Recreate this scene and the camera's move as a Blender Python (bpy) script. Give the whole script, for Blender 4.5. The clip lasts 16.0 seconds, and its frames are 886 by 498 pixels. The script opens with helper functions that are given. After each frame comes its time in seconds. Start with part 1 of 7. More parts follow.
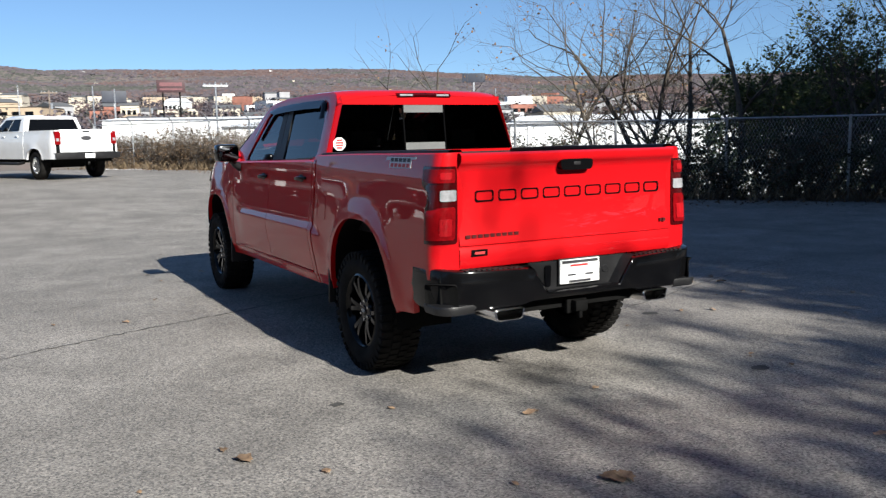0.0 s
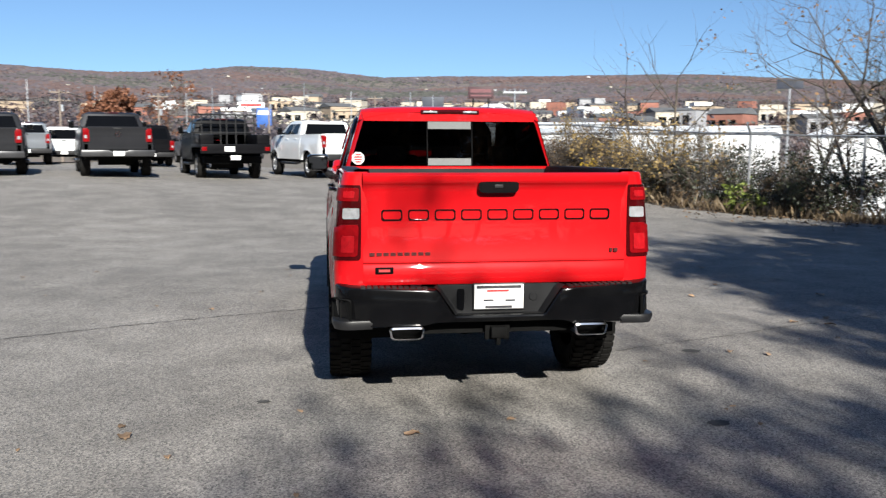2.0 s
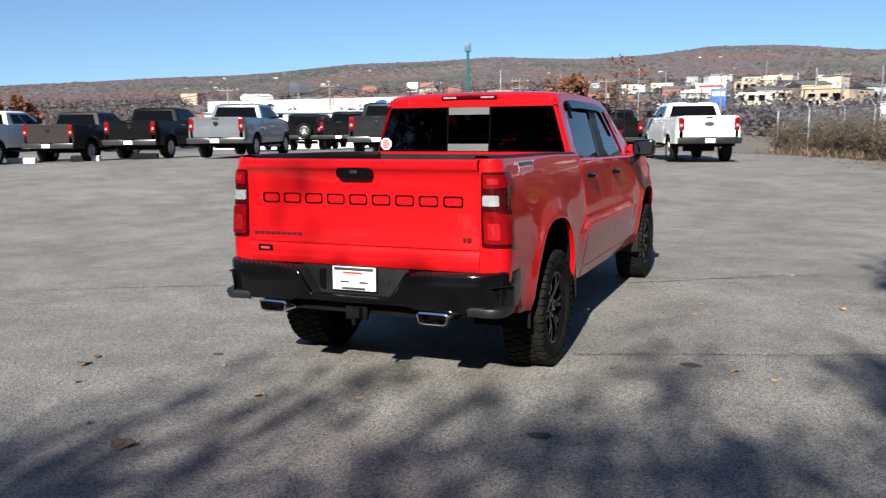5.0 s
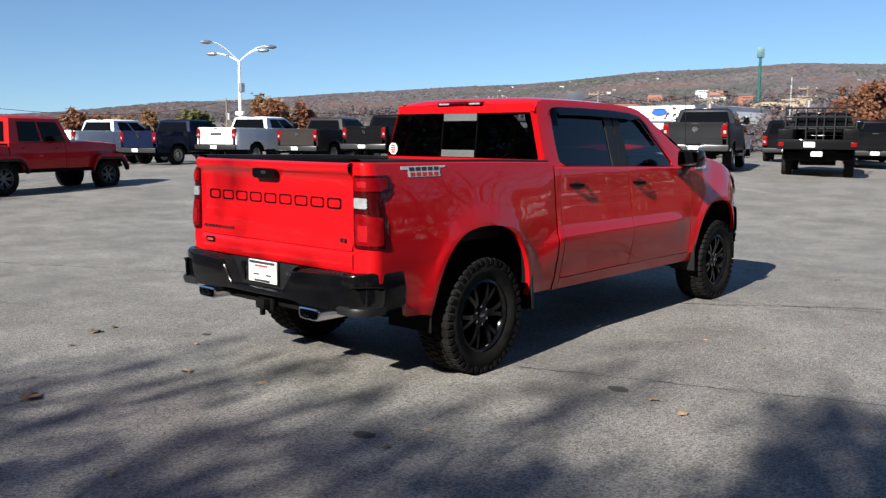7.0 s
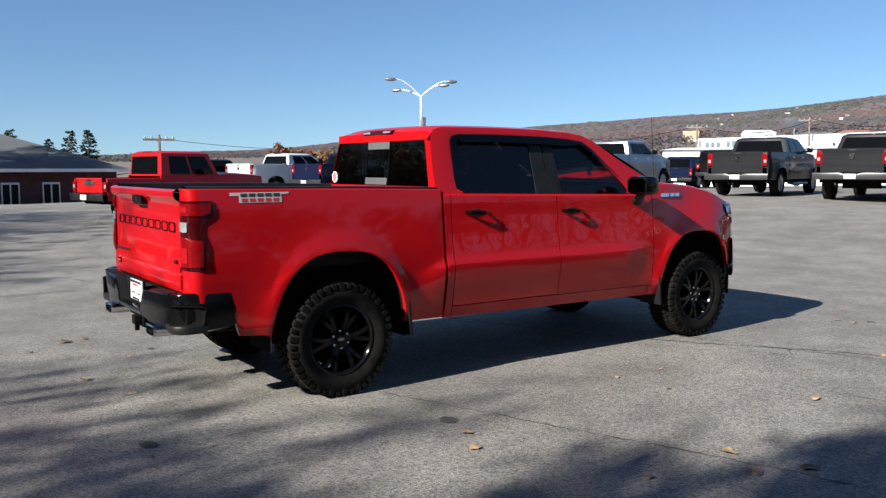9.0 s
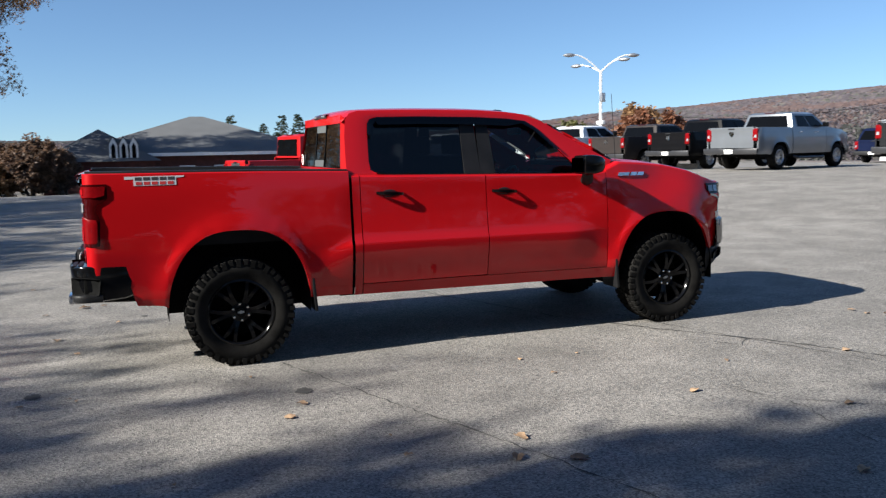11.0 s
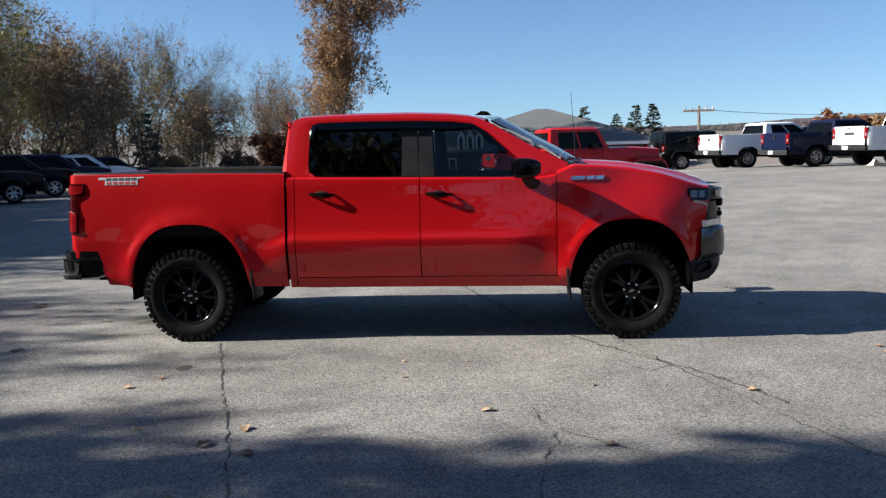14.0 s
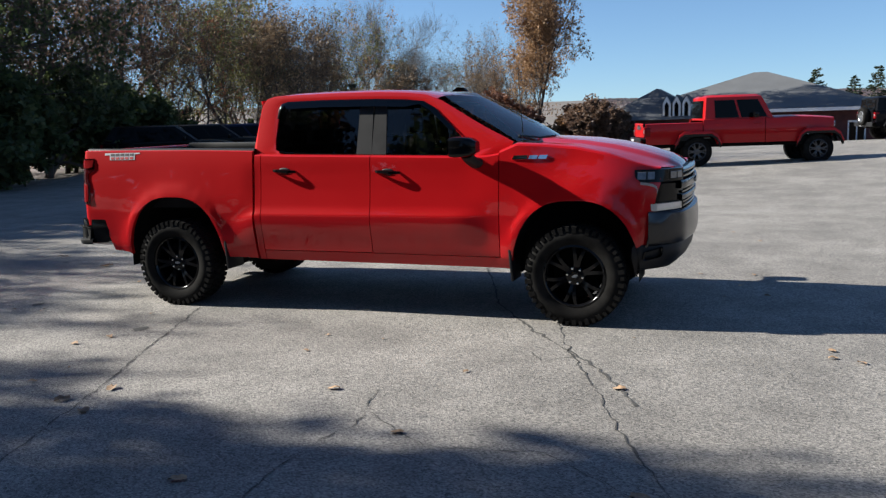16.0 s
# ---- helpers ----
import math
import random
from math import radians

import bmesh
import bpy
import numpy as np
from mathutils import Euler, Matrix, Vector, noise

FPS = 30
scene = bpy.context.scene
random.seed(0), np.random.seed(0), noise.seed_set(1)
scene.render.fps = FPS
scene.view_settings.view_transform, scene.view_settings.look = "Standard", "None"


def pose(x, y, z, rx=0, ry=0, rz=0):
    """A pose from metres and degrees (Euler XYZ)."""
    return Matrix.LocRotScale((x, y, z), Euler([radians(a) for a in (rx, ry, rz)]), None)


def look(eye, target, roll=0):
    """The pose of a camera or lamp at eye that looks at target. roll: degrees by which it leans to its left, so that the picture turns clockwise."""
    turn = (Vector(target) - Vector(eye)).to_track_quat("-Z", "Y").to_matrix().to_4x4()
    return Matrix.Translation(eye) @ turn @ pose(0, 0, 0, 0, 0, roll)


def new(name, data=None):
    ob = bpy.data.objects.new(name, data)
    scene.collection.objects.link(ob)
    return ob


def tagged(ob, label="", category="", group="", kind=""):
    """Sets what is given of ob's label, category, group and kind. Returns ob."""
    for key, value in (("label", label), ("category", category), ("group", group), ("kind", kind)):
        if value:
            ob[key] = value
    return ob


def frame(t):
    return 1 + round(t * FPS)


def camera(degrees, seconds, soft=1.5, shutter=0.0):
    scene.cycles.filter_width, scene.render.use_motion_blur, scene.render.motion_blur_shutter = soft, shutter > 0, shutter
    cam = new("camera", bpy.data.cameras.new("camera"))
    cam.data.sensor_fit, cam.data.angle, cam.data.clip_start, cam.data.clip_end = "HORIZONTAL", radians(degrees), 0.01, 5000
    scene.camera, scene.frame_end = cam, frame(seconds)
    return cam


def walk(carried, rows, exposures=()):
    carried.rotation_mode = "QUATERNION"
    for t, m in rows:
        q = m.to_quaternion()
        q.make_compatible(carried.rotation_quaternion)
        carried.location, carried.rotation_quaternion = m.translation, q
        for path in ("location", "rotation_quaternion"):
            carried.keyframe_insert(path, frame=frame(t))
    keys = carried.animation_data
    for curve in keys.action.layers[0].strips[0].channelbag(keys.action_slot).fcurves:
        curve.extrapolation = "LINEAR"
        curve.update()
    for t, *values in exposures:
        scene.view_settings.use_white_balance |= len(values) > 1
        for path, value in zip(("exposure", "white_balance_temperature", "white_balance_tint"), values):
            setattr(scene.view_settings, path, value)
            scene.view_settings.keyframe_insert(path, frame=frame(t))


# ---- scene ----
cam = camera(55.0, 16.0, soft=1.3, shutter=0.3)
PATH = [
    (0, (-3.176, -5.18, 1.543), (-2.227, -3.439, 1.281), -1.1),
    (0.5, (-2.68, -5.482, 1.55), (-1.857, -3.677, 1.293), -1.2),
    (1, (-2.16, -5.704, 1.569), (-1.529, -3.825, 1.306), -0.6),
    (1.5, (-1.613, -5.833, 1.59), (-1.119, -3.912, 1.337), -0.4),
    (2, (-1.038, -5.949, 1.609), (-0.762, -3.983, 1.366), 0.2),
    (2.5, (-0.451, -5.971, 1.594), (-0.372, -3.987, 1.352), -0.0),
    (3, (0.155, -6.008, 1.6), (0.031, -4.025, 1.368), -0.0),
    (3.5, (0.763, -5.987, 1.609), (0.405, -4.034, 1.365), -0.3),
    (4, (1.357, -5.909, 1.628), (0.871, -3.987, 1.37), -0.5),
    (6.5, (3.963, -4.831, 1.614), (2.761, -3.257, 1.335), 0.1),
    (7, (4.472, -4.463, 1.605), (3.164, -2.974, 1.344), 0.4),
    (7.5, (4.879, -4.019, 1.59), (3.48, -2.607, 1.36), 0.8),
    (8, (5.339, -3.611, 1.579), (3.85, -2.292, 1.373), 0.8),
    (8.5, (5.733, -3.167, 1.57), (4.148, -1.961, 1.381), 0.5),
    (9, (6.104, -2.715, 1.582), (4.464, -1.586, 1.392), -0.1),
    (11.5, (7.536, -0.195, 1.597), (5.619, 0.315, 1.34), -1.5),
    (12, (7.715, 0.4, 1.608), (5.761, 0.727, 1.337), -2.0),
    (12.5, (7.809, 1.006, 1.609), (5.84, 1.243, 1.35), -1.6),
    (13, (7.957, 1.599, 1.618), (5.975, 1.693, 1.366), -1.3),
    (13.5, (7.949, 2.211, 1.618), (5.966, 2.158, 1.364), -1.2),
    (14, (7.931, 2.791, 1.627), (5.953, 2.623, 1.385), -1.5),
    (14.5, (7.874, 3.368, 1.643), (5.917, 3.053, 1.376), -1.3),
    (15, (7.738, 3.954, 1.639), (5.808, 3.505, 1.37), -1.6),
    (15.5, (7.589, 4.507, 1.663), (5.694, 3.933, 1.378), -1.7),
    (16, (7.439, 5.045, 1.658), (5.583, 4.364, 1.354), -1.8),
]
walk(cam, [(t, look(eye, target, roll)) for t, eye, target, roll in PATH], [(0, 1.02, 6500, 7), (8.5, 1.02, 6500, 7), (11.5, 1.22, 6500, 7), (16, 1.22, 6500, 7)])

# ---- sky and sun ----
SUN = Vector((0.12, -1.0, 0.575)).normalized()
world = bpy.data.worlds.new("sky")
scene.world = world
world.use_nodes = True
wn = world.node_tree
sky = wn.nodes.new("ShaderNodeTexSky")
sky.sky_type = "NISHITA"
sky.sun_disc = False
sky.sun_elevation = math.asin(SUN.z)
sky.sun_rotation = math.atan2(SUN.x, SUN.y)
sky.air_density, sky.dust_density, sky.ozone_density = 0.85, 0.18, 5.2
sky_at, sky_up = wn.nodes.new("ShaderNodeTexCoord"), wn.nodes.new("ShaderNodeMapping")
sky_up.inputs["Location"].default_value = (0, 0, 0.045)
wn.links.new(sky_at.outputs["Generated"], sky_up.inputs["Vector"])
wn.links.new(sky_up.outputs[0], sky.inputs[0])
wn.links.new(sky.outputs[0], wn.nodes["Background"].inputs[0])
wn.nodes["Background"].inputs[1].default_value = 0.065
sun = new("sun", bpy.data.lights.new("sun", "SUN"))
sun.data.energy, sun.data.angle, sun.data.color = 5.0, radians(0.55), (1.0, 0.955, 0.89)
sun.matrix_world = look(SUN * 100, (0, 0, 0))


# ---- materials ----
def principled(name):
    m = bpy.data.materials.new(name)
    m.use_nodes = True
    return m, m.node_tree.nodes, m.node_tree.links, m.node_tree.nodes["Principled BSDF"]


def mat(name, col, rough=0.5, metal=0.0, var=0.12, scale=3.0, fine=60.0, bump=0.0, coat=0.0, rvar=0.1, random_tint=0.0, second=None, spec=0.5, coat_rough=0.04):
    """A surface with large stains, fine grain and a little relief, in object metres."""
    m, n, l, b = principled(name)
    geo = n.new("ShaderNodeTexCoord")
    big, small = n.new("ShaderNodeTexNoise"), n.new("ShaderNodeTexNoise")
    for tex, s, d in ((big, scale, 5), (small, fine, 3)):
        tex.inputs["Scale"].default_value, tex.inputs["Detail"].default_value = s, d
        l.new(geo.outputs["Object"], tex.inputs["Vector"])
    add = n.new("ShaderNodeMath")
    add.operation = "MULTIPLY_ADD"
    add.inputs[1].default_value = 0.45
    l.new(small.outputs[0], add.inputs[0])
    l.new(big.outputs[0], add.inputs[2])
    ramp = n.new("ShaderNodeValToRGB")
    a = [max(0.0, c * (1 - 2.2 * var)) for c in col]
    z = [min(1.0, c * (1 + 2.2 * var)) for c in (second or col)]
    ramp.color_ramp.elements[0].position, ramp.color_ramp.elements[1].position = 0.45, 1.0
    ramp.color_ramp.elements[0].color, ramp.color_ramp.elements[1].color = (*a, 1), (*z, 1)
    l.new(add.outputs[0], ramp.inputs[0])
    out = ramp.outputs[0]
    if random_tint:
        info, hue = n.new("ShaderNodeObjectInfo"), n.new("ShaderNodeHueSaturation")
        rng = n.new("ShaderNodeMapRange")
        rng.inputs[3].default_value, rng.inputs[4].default_value = 1 - random_tint, 1 + random_tint
        l.new(info.outputs["Random"], rng.inputs[0])
        l.new(rng.outputs[0], hue.inputs["Value"])
        l.new(out, hue.inputs["Color"])
        out = hue.outputs[0]
    l.new(out, b.inputs["Base Color"])
    rr = n.new("ShaderNodeMapRange")
    rr.inputs[3].default_value, rr.inputs[4].default_value = max(0.02, rough - rvar * rough), min(1.0, rough + rvar * rough)
    l.new(big.outputs[0], rr.inputs[0])
    l.new(rr.outputs[0], b.inputs["Roughness"])
    b.inputs["Metallic"].default_value = metal
    b.inputs["Coat Weight"].default_value = coat
    b.inputs["Coat Roughness"].default_value = coat_rough
    b.inputs["Specular IOR Level"].default_value = spec
    if bump:
        bp = n.new("ShaderNodeBump")
        bp.inputs["Strength"].default_value, bp.inputs["Distance"].default_value = min(1.0, bump), 0.01
        l.new(add.outputs[0], bp.inputs["Height"])
        l.new(bp.outputs[0], b.inputs["Normal"])
    return m


def leafy(name, col, second, fine=1.5, trans=0.25):
    """Leaves: colour that changes from leaf to leaf, a little light let through."""
    m, n, l, b = principled(name)
    geo = n.new("ShaderNodeNewGeometry")
    ramp = n.new("ShaderNodeValToRGB")
    ramp.color_ramp.elements[0].color, ramp.color_ramp.elements[1].color = (*col, 1), (*second, 1)
    l.new(geo.outputs["Random Per Island"], ramp.inputs[0])
    l.new(ramp.outputs[0], b.inputs["Base Color"])
    b.inputs["Roughness"].default_value = 0.6
    tr, mx = n.new("ShaderNodeBsdfTranslucent"), n.new("ShaderNodeMixShader")
    l.new(ramp.outputs[0], tr.inputs[0])
    mx.inputs[0].default_value = trans
    l.new(b.outputs[0], mx.inputs[1])
    l.new(tr.outputs[0], mx.inputs[2])
    l.new(mx.outputs[0], n["Material Output"].inputs[0])
    return m


def glassy(name, tint, gloss_rough=0.02, ior=1.5):
    """A pane: tinted see-through, glossy by Fresnel."""
    m, n, l, b = principled(name)
    n.remove(b)
    tr, gl, mx, fr = n.new("ShaderNodeBsdfTransparent"), n.new("ShaderNodeBsdfGlossy"), n.new("ShaderNodeMixShader"), n.new("ShaderNodeFresnel")
    tr.inputs[0].default_value = (*tint, 1)
    gl.inputs["Roughness"].default_value = gloss_rough
    fr.inputs[0].default_value = ior
    l.new(fr.outputs[0], mx.inputs[0])
    l.new(tr.outputs[0], mx.inputs[1])
    l.new(gl.outputs[0], mx.inputs[2])
    l.new(mx.outputs[0], n["Material Output"].inputs[0])
    return m


def asphalt_material():
    m, n, l, b = principled("worn_asphalt")
    tc = n.new("ShaderNodeTexCoord")
    def noise_tex(s, d, r=0.5):
        t = n.new("ShaderNodeTexNoise")
        t.inputs["Scale"].default_value, t.inputs["Detail"].default_value, t.inputs["Roughness"].default_value = s, d, r
        l.new(tc.outputs["Object"], t.inputs["Vector"])
        return t
    def ramp(src, p0, c0, p1, c1):
        r = n.new("ShaderNodeValToRGB")
        r.color_ramp.elements[0].position, r.color_ramp.elements[1].position = p0, p1
        r.color_ramp.elements[0].color, r.color_ramp.elements[1].color = (*c0, 1), (*c1, 1)
        l.new(src, r.inputs[0])
        return r.outputs[0]
    def mix(kind, f, a, c):
        x = n.new("ShaderNodeMix")
        x.data_type, x.blend_type = "RGBA", kind
        x.inputs[0].default_value = f
        l.new(a, x.inputs[6])
        l.new(c, x.inputs[7])
        return x.outputs[2]
    stains, patches, stone = noise_tex(0.35, 6, 0.6), noise_tex(1.6, 5, 0.6), n.new("ShaderNodeTexVoronoi")
    stone.inputs["Scale"].default_value = 105
    l.new(tc.outputs["Object"], stone.inputs["Vector"])
    grit = noise_tex(240, 2)
    base = ramp(stains.outputs[0], 0.3, (0.18, 0.171, 0.16), 0.72, (0.275, 0.262, 0.246))
    base = mix("MULTIPLY", 0.85, base, ramp(patches.outputs[0], 0.35, (0.68, 0.68, 0.68), 0.7, (1.12, 1.12, 1.12)))
    base = mix("MULTIPLY", 0.85, base, ramp(stone.outputs["Color"], 0.1, (0.26, 0.26, 0.27), 0.95, (1.88, 1.82, 1.74)))
    base = mix("MULTIPLY", 0.5, base, ramp(grit.outputs[0], 0.3, (0.6, 0.6, 0.6), 0.75, (1.35, 1.35, 1.35)))
    l.new(base, b.inputs["Base Color"])
    b.inputs["Roughness"].default_value = 0.82
    bp = n.new("ShaderNodeBump")
    bp.inputs["Strength"].default_value, bp.inputs["Distance"].default_value = 0.55, 0.006
    l.new(stone.outputs["Distance"], bp.inputs["Height"])
    l.new(bp.outputs[0], b.inputs["Normal"])
    return m


RED = mat("red_paint", (0.43, 0.004, 0.007), 0.45, 0.0, 0.02, 2, 400, 0.0, coat=0.85, spec=0.06, coat_rough=0.02)
BLACK_PAINT = mat("black_paint", (0.005, 0.005, 0.006), 0.4, 0, 0.05, 2, 300, coat=0.15, spec=0.04)
NAVY = mat("navy_paint", (0.006, 0.01, 0.032), 0.4, 0, 0.05, 2, 300, coat=0.14, spec=0.04)
WHITE = mat("white_paint", (0.74, 0.75, 0.76), 0.4, 0, 0.03, 2, 300, coat=0.6, spec=0.1)
SILVER = mat("silver_paint", (0.17, 0.185, 0.205), 0.32, 0.4, 0.04, 2, 300, coat=0.5)
GREY_PAINT = mat("granite_grey_paint", (0.018, 0.0185, 0.021), 0.4, 0.2, 0.05, 2, 300, coat=0.3, spec=0.06)
TOMATO_RED = mat("tomato_red_paint", (0.38, 0.008, 0.010), 0.5, 0, 0.03, 2, 300, coat=0.4, spec=0.06)
BLACK_PLASTIC = mat("black_plastic", (0.011, 0.011, 0.012), 0.5, 0, 0.2, 6, 220, 0.1, spec=0.25)
GLOSS_BLACK = mat("gloss_black", (0.003, 0.003, 0.0034), 0.16, 0, 0.05, 4, 200, coat=0.15, spec=0.15)
SATIN_BLACK = mat("satin_black_bumper", (0.0035, 0.0035, 0.004), 0.14, 0, 0.12, 5, 150, 0.0, spec=0.25)
RUBBER = mat("tyre_rubber", (0.0065, 0.0062, 0.006), 0.8, 0, 0.25, 8, 150, 0.12, second=(0.012, 0.0115, 0.011), spec=0.06)
STEP_GREY = mat("step_grey_plastic", (0.009, 0.009, 0.01), 0.45, 0, 0.15, 6, 120, 0.2)
UNDER = mat("underbody_black", (0.005, 0.005, 0.005), 0.85, 0, 0.2, spec=0.1)
MIRROR = mat("mirror_glass", (0.07, 0.075, 0.085), 0.02, 1.0, 0.02)
CHROME = mat("chrome", (0.75, 0.75, 0.76), 0.12, 1.0, 0.03)
BUMPER_CHROME = mat("dulled_chrome", (0.05, 0.05, 0.053), 0.3, 0.5, 0.06)
STEEL = mat("galvanised_steel", (0.42, 0.43, 0.44), 0.45, 0.8, 0.12, 5, 90)
ALLOY = mat("bright_alloy", (0.5, 0.5, 0.51), 0.3, 0.9, 0.06)
DARK_ALLOY = mat("dark_alloy", (0.09, 0.09, 0.095), 0.35, 0.7, 0.06)
PLATE = mat("white_plate", (0.8, 0.8, 0.79), 0.4, 0, 0.03)
DECAL = mat("pale_decal", (0.5, 0.5, 0.52), 0.5, 0, 0.05)
INK = mat("dark_ink", (0.03, 0.03, 0.035), 0.6, 0, 0.1)
RED_INK = mat("red_ink", (0.45, 0.03, 0.03), 0.5, 0, 0.1)
LAMP_RED = mat("red_lens", (0.17, 0.002, 0.004), 0.3, 0, 0.1, 30, 120, coat=0.3, spec=0.05)
LAMP_DARK = mat("dark_red_lens", (0.04, 0.0018, 0.0025), 0.12, 0, 0.1, 30, 120, coat=0.4, spec=0.2)
LAMP_CLEAR = mat("clear_lens", (0.42, 0.43, 0.45), 0.1, 0.4, 0.12, 30, 90, coat=1.0)
LAMP_GUIDE = mat("bright_red_lens", (0.32, 0.006, 0.01), 0.3, 0, 0.1, 30, 120, coat=0.6, spec=0.1)
DIM_EMBLEM = mat("dark_red_emblem", (0.06, 0.008, 0.008), 0.35, 0, 0.1)
GREY_BAR = mat("dark_chrome_bar", (0.06, 0.062, 0.066), 0.25, 0.8, 0.05)
LAMP_SMOKED = mat("smoked_clear_lens", (0.13, 0.135, 0.145), 0.1, 0.3, 0.15, 30, 90, coat=1.0)
FASCIA = mat("satin_grey_black_bumper", (0.012, 0.0125, 0.014), 0.22, 0, 0.1, 4, 120, spec=0.5)
CABIN = mat("cabin_cloth", (0.02, 0.02, 0.022), 0.85, 0, 0.15)
GLASS_DARK = glassy("privacy_glass", (0.06, 0.065, 0.07))
GLASS_TINT = glassy("tinted_glass", (0.42, 0.46, 0.47))
GLASS_BLACK = mat("black_glass", (0.003, 0.0033, 0.004), 0.015, 0, 0.05, spec=0.1)
GLASS_CLEAR = glassy("windscreen_glass", (0.7, 0.74, 0.74))
VISOR = glassy("smoked_visor", (0.015, 0.015, 0.018), 0.06)
ASPHALT = asphalt_material()
BARK = mat("bark", (0.085, 0.07, 0.056), 0.9, 0, 0.25, 4, 40, 0.4)
BARK_PALE = mat("pale_bark", (0.13, 0.115, 0.10), 0.9, 0, 0.2, 4, 40, 0.3)
TAR = mat("tar_crack", (0.055, 0.053, 0.05), 0.9, 0, 0.3, 9, 120)
WHITE_WALL = mat("white_metal_wall", (0.78, 0.79, 0.79), 0.5, 0, 0.05, 0.15, 3)
OAK_BARK = mat("oak_bark", (0.05, 0.042, 0.036), 0.9, 0, 0.25, 4, 40, 0.4)
WOOD_POLE = mat("weathered_pole", (0.2, 0.16, 0.13), 0.85, 0, 0.2, 2, 30)


# ---- building helpers ----
def link_mesh(name, verts, faces, material, parent=None, label="", smooth=None):
    """One mesh object out of points and faces, under a thing or a part. smooth: the angle in degrees up to which edges are rounded."""
    me = bpy.data.meshes.new(name)
    me.from_pydata([tuple(v) for v in verts], [], [tuple(f) for f in faces])
    if smooth is not None:
        me.shade_smooth()
        me.set_sharp_from_angle(angle=radians(smooth))
    for m in (material if isinstance(material, (list, tuple)) else [material]):
        me.materials.append(m)
    ob = new(name, me)
    if parent is not None:
        ob.parent = parent
    if label:
        tagged(ob, label)
    return ob


def part(name, bm, material, parent, label="", smooth=35, out=None):
    """Links a bmesh as one mesh object under a thing or a part."""
    bmesh.ops.recalc_face_normals(bm, faces=bm.faces)
    if out is not None:
        bm.normal_update()
        for f in bm.faces:
            if f.normal.dot(out) < 0:
                f.normal_flip()
    me = bpy.data.meshes.new(name)
    bm.to_mesh(me)
    bm.free()
    if smooth is not None:
        me.shade_smooth()
        me.set_sharp_from_angle(angle=radians(smooth))
    for m in (material if isinstance(material, (list, tuple)) else [material]):
        me.materials.append(m)
    ob = new(name, me)
    if parent is not None:
        ob.parent = parent
    if label:
        tagged(ob, label)
    return ob


def thing(name, m, label, category, group="", kind=""):
    ob = new(name)
    ob.empty_display_size = 0.2
    ob.matrix_basis = m
    return tagged(ob, label, category, group, kind)


def box(bm, x0, x1, y0, y1, z0, z1, bevel=0.0, m=None, seg=2):
    """Adds a box, bevelled, to a bmesh."""
    r = bmesh.ops.create_cube(bm, size=1.0, matrix=Matrix.Translation(((x0 + x1) / 2, (y0 + y1) / 2, (z0 + z1) / 2)) @ Matrix.Diagonal((abs(x1 - x0), abs(y1 - y0), abs(z1 - z0), 1)))
    vs = r["verts"]
    if bevel:
        es = list({e for v in vs for e in v.link_edges})
        out = bmesh.ops.bevel(bm, geom=es, offset=bevel, segments=seg, affect="EDGES", profile=0.6)
        vs = list({v for f in out["faces"] for v in f.verts} | {v for v in vs if v.is_valid})
    if m is not None:
        bmesh.ops.transform(bm, matrix=m, verts=vs)
    return vs


def tube(bm, points, radii, sides=8, cap=True):
    """Adds a bent tapering tube through the points."""
    rings = []
    pts = [Vector(p) for p in points]
    for i, p in enumerate(pts):
        d = (pts[min(i + 1, len(pts) - 1)] - pts[max(i - 1, 0)]).normalized()
        a = d.orthogonal().normalized() if abs(d.z) > 0.95 else d.cross(Vector((0, 0, 1))).normalized()
        b = d.cross(a).normalized()
        r = radii[i] if isinstance(radii, (list, tuple)) else radii
        rings.append([bm.verts.new(p + (a * math.cos(k * math.tau / sides) + b * math.sin(k * math.tau / sides)) * r) for k in range(sides)])
    for a, b in zip(rings, rings[1:]):
        for k in range(sides):
            bm.faces.new((a[k], a[(k + 1) % sides], b[(k + 1) % sides], b[k]))
    if cap:
        bm.faces.new(rings[0][::-1])
        bm.faces.new(rings[-1])


def lathe(bm, profile, axis="x", steps=48, m=None):
    """Turns a profile of (radius, along) round an axis."""
    rings = []
    for k in range(steps):
        a = k * math.tau / steps
        ring = []
        for r, t in profile:
            p = Vector((t, r * math.cos(a), r * math.sin(a))) if axis == "x" else Vector((r * math.cos(a), r * math.sin(a), t))
            ring.append(bm.verts.new(m @ p if m is not None else p))
        rings.append(ring)
    for k in range(steps):
        a, b = rings[k], rings[(k + 1) % steps]
        for i in range(len(profile) - 1):
            bm.faces.new((a[i], a[i + 1], b[i + 1], b[i]))


def surface(bm, rows, closed=False):
    """Adds a grid of faces over rows of points."""
    vs = [[bm.verts.new(p) for p in r] for r in rows]
    for a, b in zip(vs, vs[1:]):
        for i in range(len(a) - 1):
            bm.faces.new((a[i], a[i + 1], b[i + 1], b[i]))
        if closed:
            bm.faces.new((a[-1], a[0], b[0], b[-1]))
    return vs


